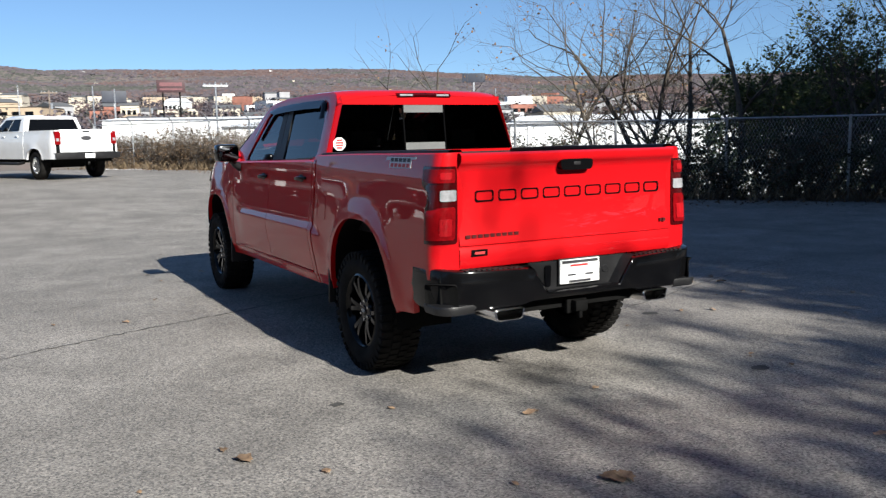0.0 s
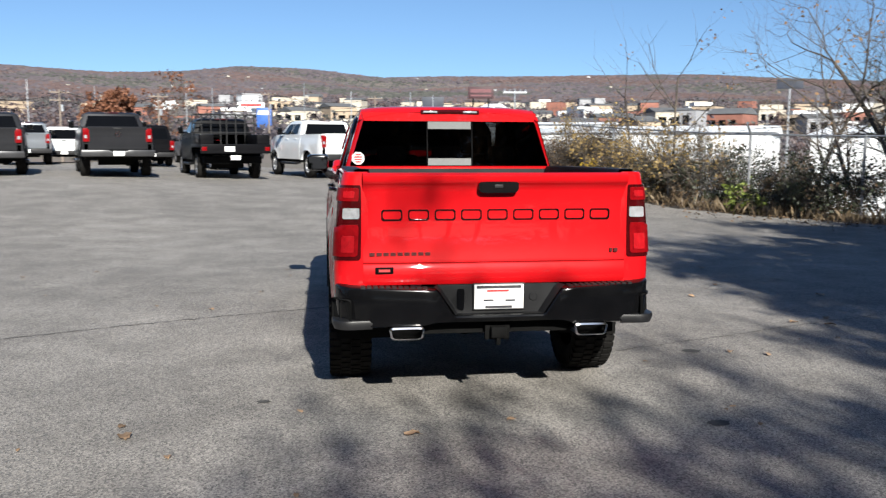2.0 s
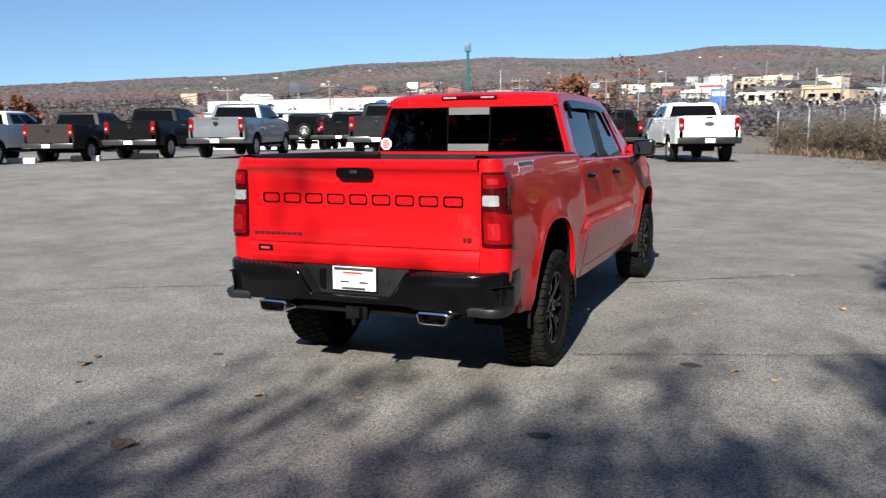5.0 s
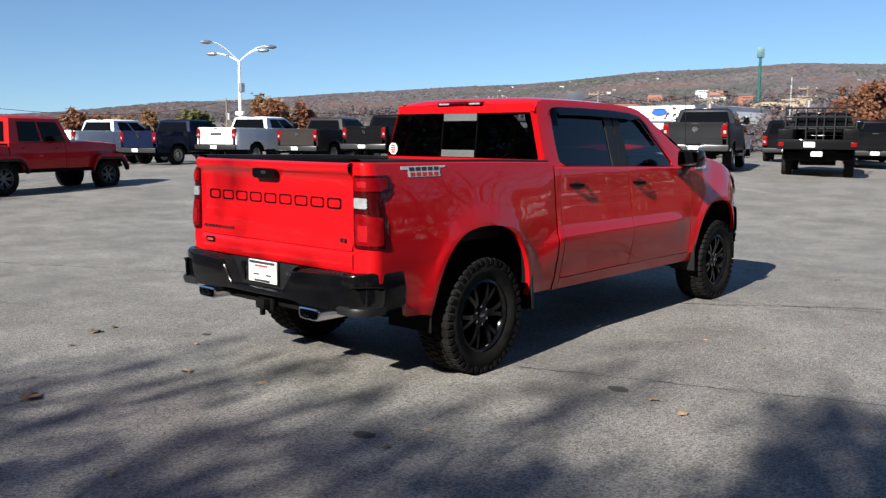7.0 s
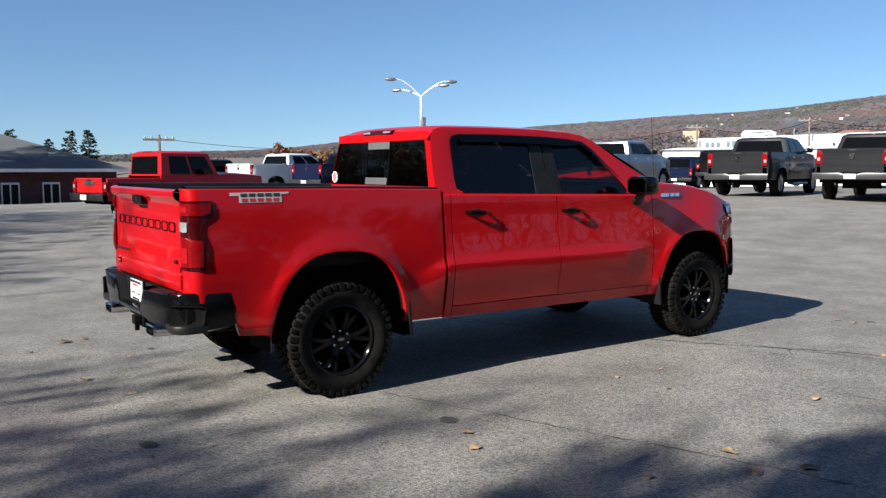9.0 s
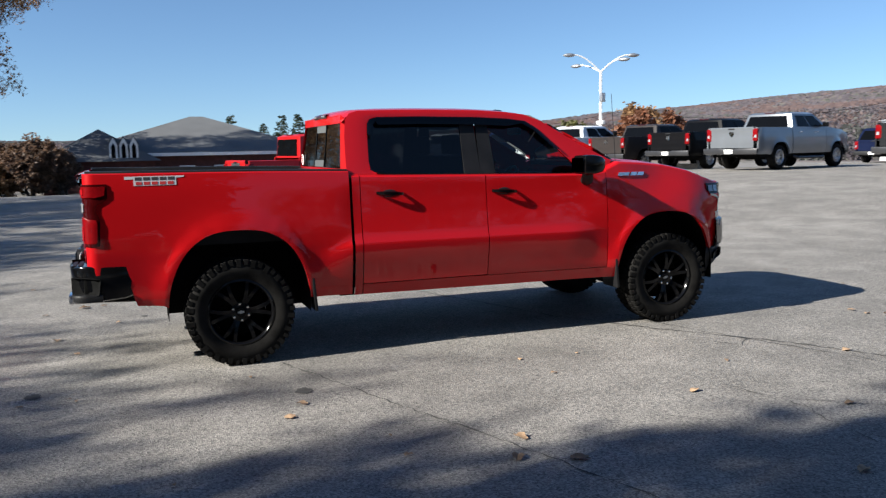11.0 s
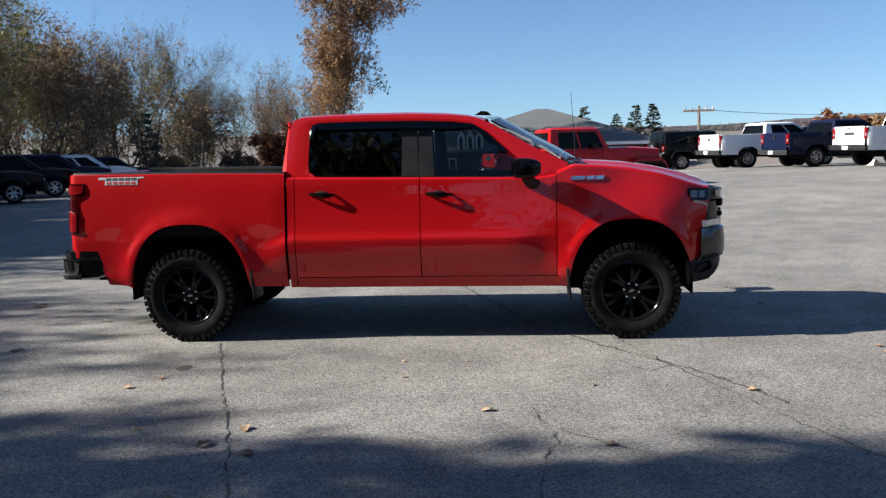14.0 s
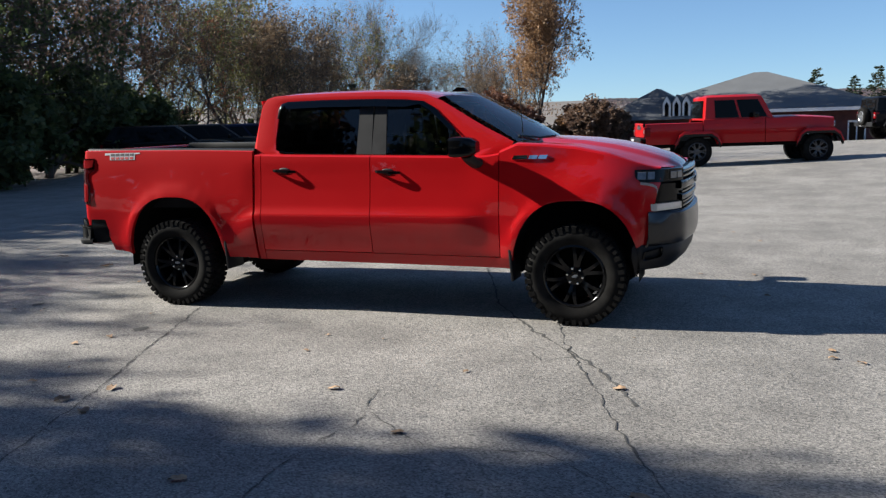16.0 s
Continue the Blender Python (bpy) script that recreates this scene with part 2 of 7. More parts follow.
def prism(bm, outline, axis, a, b):
    """Extrudes an outline (pairs) along an axis from a to b."""
    def at(u, v, w):
        return {"x": (w, u, v), "y": (u, w, v), "z": (u, v, w)}[axis]
    lo, hi = [bm.verts.new(at(u, v, a)) for u, v in outline], [bm.verts.new(at(u, v, b)) for u, v in outline]
    n = len(outline)
    bm.faces.new(lo)
    bm.faces.new(hi[::-1])
    for i in range(n):
        bm.faces.new((lo[i], hi[i], hi[(i + 1) % n], lo[(i + 1) % n]))


def ramped(points, t):
    xs, ys = zip(*points)
    return float(np.interp(t, xs, ys))


def smooth01(t):
    t = min(1.0, max(0.0, t))
    return t * t * (3 - 2 * t)

# ---- ground: the lot, the land round it, the hills ----
LOT = [(14.6, 4.4), (12.6, 7.2), (10.3, 10.2), (7.6, 13.6), (6.3, 18), (4.9, 25), (2.2, 30.5), (-4, 36.5), (-10, 40), (-22, 39), (-30, 34), (-38, 29), (-50, 25), (-66, 22),
       (-66, -6), (-54, -17), (-46, -22), (-36, -22.5), (-26, -22), (-19, -19.5), (-12.5, -15.5), (-6, -17), (6, -19), (12, -13), (16, -7), (18, -3)]
SKYLINE = [(-180, 1.5), (-120, 1.2), (-95, 0.9), (-76, 0.9), (-70, 1.15), (-65, 1.4), (-57, 2.15), (-50, 2.65), (-40, 3.3), (-36, 3.5), (-28, 4.05), (-19, 4.55), (-13, 4.35),
           (-9, 4.5), (-5.5, 4.83), (-0.6, 4.75), (4, 4.28), (11, 4.4), (17.5, 4.45), (25, 4.4), (35, 3.75), (45, 3.6), (60, 3.2), (100, 2.0), (180, 1.5)]


def lot_height(x, y):
    s = 0.9 * y - 0.25 * x
    rise = 0.68 * smooth01((s - 7) / 13) * (1 - 0.3 * smooth01((x + 9) / 6))
    rise += 0.16 * smooth01((-8 - x) / 7) * smooth01((34 + x) / 10) * smooth01((12 - y) / 5) * smooth01((y + 10) / 6)
    return rise - 0.25 * smooth01((-16 - x) / 10) * smooth01((y - 3) / 6) - 1.9 * smooth01((-24 - x) / 48) * smooth01((26 - y) / 14)


def outside(x, y):
    """Metres outside the lot's edge (0 inside)."""
    p, inside, best = Vector((x, y)), False, 1e9
    for (ax, ay), (bx, by) in zip(LOT, LOT[1:] + LOT[:1]):
        a, b = Vector((ax, ay)), Vector((bx, by))
        t = max(0.0, min(1.0, (p - a).dot(b - a) / (b - a).length_squared))
        best = min(best, (p - a - (b - a) * t).length)
        if (ay > y) != (by > y) and x < (bx - ax) * (y - ay) / (by - ay) + ax:
            inside = not inside
    return 0.0 if inside else best


def land(x, y):
    r = math.hypot(x, y)
    az = math.degrees(math.atan2(x, y))
    d = outside(x, y) if r < 140 else r - 40
    near = lot_height(x, y)
    sky_el = ramped(SKYLINE, az)
    drop = 7.0 * smooth01((az + 66) / 20) * smooth01((135 - az) / 20)
    z = near - drop * smooth01((d - 1.5) / 26)
    far = max(0.0, r - 45)
    z += math.tan(radians(0.72 * sky_el)) * min(far, 1500)
    if r > 1300:
        ridge = 2700 * math.tan(radians(sky_el)) - 7
        f = smooth01((r - 1300) / 1400)
        z = z * (1 - f) + ridge * f
        z += 14 * noise.noise(Vector((x, y, 0)) * 0.0032) * f * (1 - f) * 4
    if d > 30:
        z += 0.8 * noise.noise(Vector((x, y, 3)) * 0.02) * min(1, (d - 30) / 80)
    return z


def land_material():
    m, n, l, b = principled("autumn_land")
    tc = n.new("ShaderNodeTexCoord")
    cols = []
    for s, d in ((0.009, 10), (0.06, 8)):
        t = n.new("ShaderNodeTexNoise")
        t.inputs["Scale"].default_value, t.inputs["Detail"].default_value, t.inputs["Roughness"].default_value = s, d, 0.7
        l.new(tc.outputs["Object"], t.inputs["Vector"])
        cols.append(t)
    r = n.new("ShaderNodeValToRGB")
    e = r.color_ramp.elements
    e[0].position, e[0].color = 0.3, (0.10, 0.096, 0.075, 1)
    e[1].position, e[1].color = 0.72, (0.20, 0.16, 0.14, 1)
    for p, c in ((0.42, (0.15, 0.122, 0.11)), (0.5, (0.125, 0.115, 0.095)), (0.6, (0.17, 0.13, 0.112))):
        k = e.new(p)
        k.color = (*c, 1)
    add = n.new("ShaderNodeMath")
    add.operation = "MULTIPLY_ADD"
    add.inputs[1].default_value = 0.5
    l.new(cols[1].outputs[0], add.inputs[0])
    sub = n.new("ShaderNodeMath")
    sub.operation = "SUBTRACT"
    sub.inputs[1].default_value = 0.25
    l.new(cols[0].outputs[0], sub.inputs[0])
    l.new(sub.outputs[0], add.inputs[2])
    l.new(add.outputs[0], r.inputs[0])
    l.new(r.outputs[0], b.inputs["Base Color"])
    b.inputs["Roughness"].default_value = 0.95
    return m


def build_ground():
    rings = [0.01] + list(np.arange(4, 60, 2.0)) + list(np.geomspace(62, 4200, 70))
    steps = 240
    verts = [(r * math.sin(a), r * math.cos(a), land(r * math.sin(a), r * math.cos(a)) - 0.05) for r in rings for a in (k * math.tau / steps for k in range(steps))]
    faces = [(i * steps + k, i * steps + (k + 1) % steps, (i + 1) * steps + (k + 1) % steps, (i + 1) * steps + k) for i in range(len(rings) - 1) for k in range(steps)]
    tagged(link_mesh("ground", verts, [f[::-1] for f in faces], land_material(), smooth=60), "autumn land falling to a valley with wooded hills", "ground", kind="structure")
    # the lot: a fine mesh, cut at the uneven edge
    bm = bmesh.new()
    bmesh.ops.triangle_fill(bm, use_beauty=True, edges=[bm.edges.new(p) for p in (lambda v: list(zip(v, v[1:] + v[:1])))([bm.verts.new((x, y, 0)) for x, y in rough_edge()])])
    for x in range(-66, 20, 3):
        bmesh.ops.bisect_plane(bm, geom=bm.verts[:] + bm.edges[:] + bm.faces[:], plane_co=(x, 0, 0), plane_no=(1, 0, 0))
    for y in range(-30, 33, 3):
        bmesh.ops.bisect_plane(bm, geom=bm.verts[:] + bm.edges[:] + bm.faces[:], plane_co=(0, y, 0), plane_no=(0, 1, 0))
    for v in bm.verts:
        v.co.z = lot_height(v.co.x, v.co.y)
    for f in bm.faces:
        if f.normal.z < 0:
            f.normal_flip()
    bm.normal_update()
    ob = part("road", bm, ASPHALT, None, smooth=60)
    tagged(ob, "worn light grey asphalt parking lot with cracks", "asphalt lot", kind="structure")


def rough_edge():
    """The lot's outline with an uneven, broken border."""
    out = []
    for (ax, ay), (bx, by) in zip(LOT, LOT[1:] + LOT[:1]):
        n = max(2, int(math.hypot(bx - ax, by - ay) / 0.7))
        for k in range(n):
            x, y = ax + (bx - ax) * k / n, ay + (by - ay) * k / n
            out.append((x + 0.35 * noise.noise(Vector((x, y, 1)) * 0.9), y + 0.35 * noise.noise(Vector((x, y, 7)) * 0.9)))
    return out


build_ground()

# ---- the red pickup ----
WHEELBASE = 3.745
PROFILE = [(0.38, 0.872), (0.45, 0.905), (0.52, 0.925), (0.545, 0.935), (0.70, 0.949), (0.80, 0.954), (0.87, 0.956), (1.0, 0.952), (1.2, 0.934), (1.3, 0.923), (1.36, 0.914), (1.42, 0.903), (1.5, 0.885)]
REAR_ARCH = (0.01, 0.52, 0.46, 0.555)
FRONT_ARCH = (3.74, 0.50, 0.46, 0.535)
LEVELS = [0.40, 0.45, 0.50, 0.53, 0.55, 0.60, 0.66, 0.72, 0.78, 0.82, 0.845, 0.86, 0.875, 0.90, 0.95, 1.0, 1.06, 1.12, 1.18, 1.24, 1.30, 1.34, 1.37, 1.40, 1.43, 1.46]


def arch(a, y):
    """The lower edge of a wing over a wheel at y, or None beside it."""
    c, half, base, high = a
    u = abs(y - c) / half
    return None if u >= 1 else base + high * (1 - u ** 2.7) ** (1 / 1.8)


def half_width(y, z):
    w = ramped(PROFILE, z)
    ridge = 0.855 - 0.08 * smooth01((0.95 - y) / 0.3)
    w += 0.024 * smooth01((y - 0.55) / 0.35) * smooth01((3.12 - y) / 0.35) * (smooth01((z - ridge + 0.32) / 0.32) if z < ridge else smooth01((ridge + 0.075 - z) / 0.075))
    w -= 0.008 * smooth01((z - 0.95) / 0.1) * smooth01((1.31 - z) / 0.03) * smooth01((y - 0.75) / 0.2) * smooth01((3.12 - y) / 0.3)
    for c, half, base, high in (REAR_ARCH, FRONT_ARCH):
        r = math.hypot((y - c) / (half + 0.01), max(0.0, z - base) / (high + 0.01))
        w += 0.016 * smooth01((1.17 - r) / 0.11) + 0.008 * smooth01((1.45 - r) / 0.4)
    if y > 3.25:
        w -= 0.035 * smooth01((z - 1.1) / 0.25) * smooth01((y - 3.25) / 0.5)
    if y > 3.9:
        w -= 0.17 * ((y - 3.9) / 0.6) ** 2.2
    return w


def arch_columns(a, pad=0.0):
    c, half = a[0], a[1]
    return [c + half * math.copysign(1 - (1 - abs(t)) ** 2.2, t) * 0.9999 for t in np.linspace(-1, 1, 41)]


def side_panel(name, ys, low, high, side, material, parent, extra=((-0.008, 0.006), (-0.03, 0.008)), plan=None, flange=0.035, label=""):
    """A curved body panel between two edges, with its edges turned inwards."""
    bm = bmesh.new()
    cols = []
    for i, y in enumerate(ys):
        lo, hi = low(y), high(y)
        zs = [min(max(z, lo), hi) for z in LEVELS]
        zs[0], zs[-1] = lo, hi
        col = [Vector((half_width(y, z), y, z)) for z in zs]
        col = [Vector((max(0.2, col[0].x - flange), y, col[0].z + 0.004))] + col
        col += [Vector((col[-1].x + dx, y, hi + dz)) for dx, dz in extra]
        if plan:
            col = [Vector((0.793 if plan[i][0] == -0.112 else p.x + plan[i][0], plan[i][1], p.z)) for p in col]
        cols.append(col)
    first = [p + Vector((-flange, 0.004 if cols[0][0].y < cols[-1][0].y else -0.004, 0)) for p in cols[0]]
    last = [p + Vector((-flange, 0, 0)) for p in cols[-1]]
    cols = [first] + cols + [last]
    for col in cols:
        for p in col:
            p.x *= side
    surface(bm, cols)
    bmesh.ops.remove_doubles(bm, verts=bm.verts, dist=0.0008)
    return part(name, bm, material, parent, label, smooth=28)


def glass_x(z):
    return 0.842 - 0.285 * (z - 1.40)


# outer and inner edge of the door frame and roof side, seen from the side
FRAME = [((0.865, 1.40), (1.06, 1.425)), ((0.868, 1.55), (1.052, 1.50)), ((0.876, 1.70), (1.060, 1.68)), ((0.892, 1.82), (1.070, 1.79)), ((0.93, 1.872), (1.09, 1.825)),
         ((1.00, 1.893), (1.13, 1.837)), ((1.25, 1.899), (1.25, 1.839)), ((1.6, 1.90), (1.6, 1.837)), ((2.02, 1.895), (2.02, 1.831)), ((2.28, 1.880), (2.28, 1.818)),
         ((2.46, 1.858), (2.45, 1.798)), ((2.60, 1.806), (2.54, 1.745)), ((2.735, 1.727), (2.64, 1.652)), ((2.87, 1.648), (2.735, 1.562)), ((3.0, 1.575), (2.82, 1.485)),
         ((3.14, 1.505), (2.885, 1.42)), ((3.24, 1.455), (2.915, 1.385)), ((3.20, 1.38), (2.91, 1.352)), ((2.95, 1.335), (2.86, 1.347)), ((2.4, 1.345), (2.4, 1.358)),
         ((1.8, 1.355), (1.8, 1.37)), ((1.2, 1.37), (1.2, 1.392)), ((1.0, 1.38), (1.10, 1.405))]
ROOF_TOP = [(0.86, 1.868), (0.90, 1.897), (0.97, 1.914), (1.2, 1.927), (1.5, 1.931), (1.9, 1.929), (2.2, 1.914), (2.4, 1.890), (2.56, 1.857)]


def rounded(points, n=4, r=0.25):
    """Rounds the corners of an outline."""
    out = []
    k = len(points)
    for i, p in enumerate(points):
        p, a, b = Vector(p), Vector(points[i - 1]), Vector(points[(i + 1) % k])
        s, e = p.lerp(a, r), p.lerp(b, r)
        for j in range(n + 1):
            t = j / n
            out.append(tuple(s.lerp(p, t).lerp(p.lerp(e, t), t)))
    return out


def wheel(parent, m, side, radius=0.402, width=0.275, rim=0.262, spokes=6, fancy=True, rim_material=None, front=False):
    """Tyre with tread blocks, dished rim with twin spokes, nuts and a cap. The outer face looks along +x times side."""
    w = width / 2
    hub = new("wheel")
    hub.parent = parent
    hub.matrix_basis = m
    bm = bmesh.new()
    lathe(bm, [(rim - 0.012, -w * 0.8), (rim + 0.008, -w * 0.9), (rim + 0.045, -w), (radius - 0.075, -w * 1.02), (radius - 0.028, -w * 0.93), (radius - 0.012, -w * 0.75), (radius - 0.010, 0), (radius - 0.012, w * 0.75), (radius - 0.028, w * 0.93), (radius - 0.075, w * 1.02), (rim + 0.045, w), (rim + 0.008, w * 0.9), (rim - 0.012, w * 0.8)], steps=56 if fancy else 28)
    tyre = part("tyre", bm, RUBBER, hub, smooth=50)
    if fancy:
        bm = bmesh.new()
        n = 44
        for k in range(n):
            a = k * math.tau / n
            for row, (x0, x1, shift) in enumerate(((-w * 0.97, -w * 0.5, 0), (-w * 0.45, -w * 0.03, 0.5), (w * 0.03, w * 0.45, 0), (w * 0.5, w * 0.97, 0.5))):
                t = a + shift * math.tau / n
                long = 0.021 if k % 2 else 0.017
                rot = Matrix.Rotation(t, 4, "X")
                box(bm, x0, x1, -long, long, radius - 0.016, radius + (0.0 if row in (1, 2) else -0.004), m=rot)
                if row in (0, 3):
                    xs = (x0 - 0.006, x0 + 0.01) if row == 0 else (x1 - 0.01, x1 + 0.006)
                    box(bm, *xs, -long * 0.8, long * 0.8, radius - (0.058 if k % 2 else 0.042), radius - 0.012, m=rot)
        part("tread", bm, RUBBER, tyre, smooth=None)
    bm = bmesh.new()
    rm = rim_material or SATIN_BLACK
    s = side
    lathe(bm, [(rim, s * w * 0.86), (rim - 0.012, s * w * 0.90), (rim - 0.022, s * w * 0.84), (rim - 0.034, s * w * 0.4), (rim - 0.05, -s * w * 0.4), (rim - 0.03, -s * w * 0.8)], steps=48 if fancy else 24)
    part("rim", bm, rm, hub, smooth=40)
    bm = bmesh.new()
    lathe(bm, [(rim - 0.05, -s * w * 0.35), (0.10, -s * w * 0.35), (0.001, -s * w * 0.35)], steps=24)
    part("brake_disc", bm, UNDER, hub)
    bm = bmesh.new()
    face = s * w * 0.62
    lathe(bm, [(0.001, face + s * 0.012), (0.03, face + s * 0.012), (0.036, face + s * 0.004), (0.075, face), (0.088, face - s * 0.02), (0.088, face - s * 0.06)], steps=30)
    for k in range(spokes):
        for d in (-1, 1):
            a0 = k * math.tau / spokes + d * 0.10
            a1 = k * math.tau / spokes + d * 0.21
            pts = []
            for t in np.linspace(0, 1, 5):
                a = a0 + (a1 - a0) * t ** 1.5
                r = 0.07 + (rim - 0.085) * t
                x = face + s * (0.012 * math.sin(t * 3.0) + 0.016 * t)
                pts.append((a, r, x, 0.020 - 0.003 * t))
            rows = []
            for a, r, x, hw in pts:
                c, sn = math.cos(a), math.sin(a)
                u, v = Vector((0, c, sn)), Vector((0, -sn, c))
                rows.append([u * r + v * q + Vector((x - s * dx, 0, 0)) for q, dx in ((-hw, 0.035), (-hw * 0.75, 0.0), (hw * 0.75, 0.0), (hw, 0.035))])
            surface(bm, rows, closed=True)
    part("spokes", bm, rm, hub, smooth=35)
    if fancy:
        for k in range(6):
            bm = bmesh.new()
            a = (k + 0.5) * math.tau / 6
            lathe(bm, [(0.001, face + s * 0.012), (0.009, face + s * 0.010), (0.011, face), (0.011, face - s * 0.01)], steps=8, m=Matrix.Translation((0, 0.062 * math.cos(a), 0.062 * math.sin(a))))
            part("lug_nut", bm, CHROME, hub)
        bm = bmesh.new()
        prism(bm, [(-0.022, -0.006), (-0.009, -0.006), (-0.007, -0.011), (0.009, -0.011), (0.011, -0.006), (0.024, -0.006), (0.022, 0.006), (0.009, 0.006), (0.007, 0.011), (-0.009, 0.011), (-0.011, 0.006), (-0.024, 0.006)], "x", face + s * 0.012, face + s * 0.016)
        part("cap_emblem", bm, STEEL, hub)
    return hub


def build_truck():
    t = thing("pickup_truck", pose(-0.03, 0, 0), "bright red crew-cab pickup truck parked on the asphalt, black wheels", "pickup truck")
    rail = lambda y: ramped([(-1.1, 1.447), (0.2, 1.432), (0.9, 1.415)], y)
    belt = lambda y: ramped([(0.85, 1.378), (1.2, 1.368), (2.95, 1.332), (3.1, 1.345), (3.25, 1.385)], y)

    def bed_low(y):
        a = arch(REAR_ARCH, y)
        if a is not None:
            return a
        return ramped([(-1.1, 0.74), (-0.80, 0.74), (-0.72, 0.50), (-0.5, 0.485), (0.5, 0.47), (0.9, 0.462)], y)

    wing_top = lambda y: ramped([(3.12, 1.36), (3.28, 1.425), (3.5, 1.412), (3.744, 1.388), (4.0, 1.335), (4.21, 1.262), (4.35, 1.22)], y)

    def wing_low(y):
        a = arch(FRONT_ARCH, y)
        if a is not None:
            return max(a, 0.622) if y > 4.0 else a
        return ramped([(3.1, 0.535), (3.18, 0.53), (3.25, 0.46), (4.2, 0.622), (4.31, 0.63), (4.33, 0.87), (4.366, 1.06), (4.39, 1.12)], y)

    for side in (-1, 1):
        # bed side, wrapping round the rear corner
        ys = sorted(set([round(v, 4) for v in list(np.arange(-0.96, 0.86, 0.06)) + arch_columns(REAR_ARCH) + [0.862, -0.8, -0.72]]))
        plan = [(0, y) for y in ys]
        corner = [(-0.075 * (1 - math.cos(a)), -0.965 - 0.075 * math.sin(a)) for a in np.linspace(math.pi / 2, 0.15, 7)]
        ys = [-1.0] * (len(corner) + 1) + ys
        plan = [(-0.112, -1.042)] + corner + plan
        side_panel("bed_side", ys, bed_low, rail, side, RED, t, plan=plan)
        # rear corner of the cab, doors, sill, wing
        ys = list(np.arange(0.885, 0.945, 0.02)) + [0.945]
        side_panel("cab_corner", ys, lambda y: 0.455, belt, side, RED, t, extra=((-0.012, 0.012), (-0.06, 0.022)))
        side_panel("rear_door", [0.952] + list(np.arange(1.0, 2.0, 0.08)) + [2.006], lambda y: 0.545, belt, side, RED, t, extra=((-0.012, 0.012), (-0.06, 0.018)))
        side_panel("front_door", [2.013] + list(np.arange(2.08, 3.1, 0.08)) + [3.135], lambda y: 0.540 - 0.006 * (y - 2), belt, side, RED, t, extra=((-0.012, 0.012), (-0.06, 0.018)))
        side_panel("sill_panel", list(np.arange(0.952, 3.25, 0.12)) + [3.235], lambda y: 0.455 - 0.007 * (y - 0.95), lambda y: 0.535 - 0.007 * (y - 2) if y > 2 else 0.537, side, RED, t, extra=((-0.012, 0.003), (-0.03, 0.003)))
        ys = sorted(set([round(v, 4) for v in list(np.arange(3.142, 4.30, 0.055)) + arch_columns(FRONT_ARCH) + [4.305, 4.31, 4.32, 4.33, 4.345, 4.36, 4.375, 4.385]]))
        side_panel("front_wing", ys, wing_low, wing_top, side, RED, t, extra=((-0.012, 0.014), (-0.035, 0.022), (-0.07, 0.024)))
        # frame of the windows and side of the roof
        bm = bmesh.new()
        outer = [Vector((side * glass_x(z), y, z)) for (y, z), _ in FRAME]
        mid = [Vector((side * (glass_x((z + q) / 2) + 0.006), (y + p) / 2, (z + q) / 2)) for (y, z), (p, q) in FRAME]
        inner = [Vector((side * (glass_x(q) - 0.002), p, q)) for _, (p, q) in FRAME]
        deep = [p + Vector((-side * 0.03, 0, 0)) for p in inner]
        surface(bm, [outer, mid, inner, deep], closed=True)
        part("window_frame", bm, RED, t, smooth=40)
        # glass and black posts
        edge = [q for _, q in FRAME]
        bm = bmesh.new()
        split0, split1 = 1.853, 2.12
        rear_glass = [(1.06, 1.425), (1.052, 1.50), (1.06, 1.68), (1.07, 1.79), (1.09, 1.825), (1.13, 1.837), (split0 + 0.006, 1.834), (split0 - 0.004, 1.37), (1.2, 1.392), (1.10, 1.405)]
        front_glass = [(split1 + 0.012, 1.364), (split1 - 0.02, 1.828), (2.28, 1.818), (2.45, 1.798), (2.54, 1.745), (2.64, 1.652), (2.735, 1.562), (2.82, 1.485), (2.885, 1.42), (2.915, 1.385), (2.91, 1.352), (2.86, 1.347)]
        for nm, outline, gm, lab in (("rear_window_pane", rear_glass, GLASS_DARK, "dark privacy glass"), ("front_window_pane", front_glass, GLASS_TINT, "lightly tinted glass")):
            bm = bmesh.new()
            a = [bm.verts.new((side * (glass_x(z) - 0.014), y, z)) for y, z in outline]
            bm.faces.new(a)
            part(nm, bm, gm, t, lab, smooth=None, out=Vector((side, 0, 0)))
        for nm, y0, y1 in (("door_post", split0, 1.985), ("door_post", 1.995, split1)):
            bm = bmesh.new()
            k = 0.02 if y1 > 2 else 0.005
            out = [(y0, 1.36), (y1 + 0.01, 1.36), (y1 - k, 1.832), (y0 + 0.004, 1.834)]
            rows = [[Vector((side * (glass_x(z) - dx), y, z)) for y, z in out] for dx in (0.03, 0.004)]
            surface(bm, rows, closed=True)
            bm.faces.new([bm.verts.new(p) for p in rows[1]])
            part(nm, bm, BLACK_PLASTIC, t, smooth=None)
        bm = bmesh.new()
        trim = [(1.105, 1.402), (1.2, 1.388), (1.8, 1.366), (2.4, 1.354), (2.86, 1.343), (2.91, 1.35)]
        surface(bm, [[Vector((side * (glass_x(z) + dx), y, z + dz)) for y, z in trim] for dx, dz in ((-0.01, 0.012), (0.010, 0.010), (0.012, -0.004), (0.004, -0.008))])
        part("belt_strip", bm, GLOSS_BLACK, t)
        bm = bmesh.new()
        rows = [[], [], []]
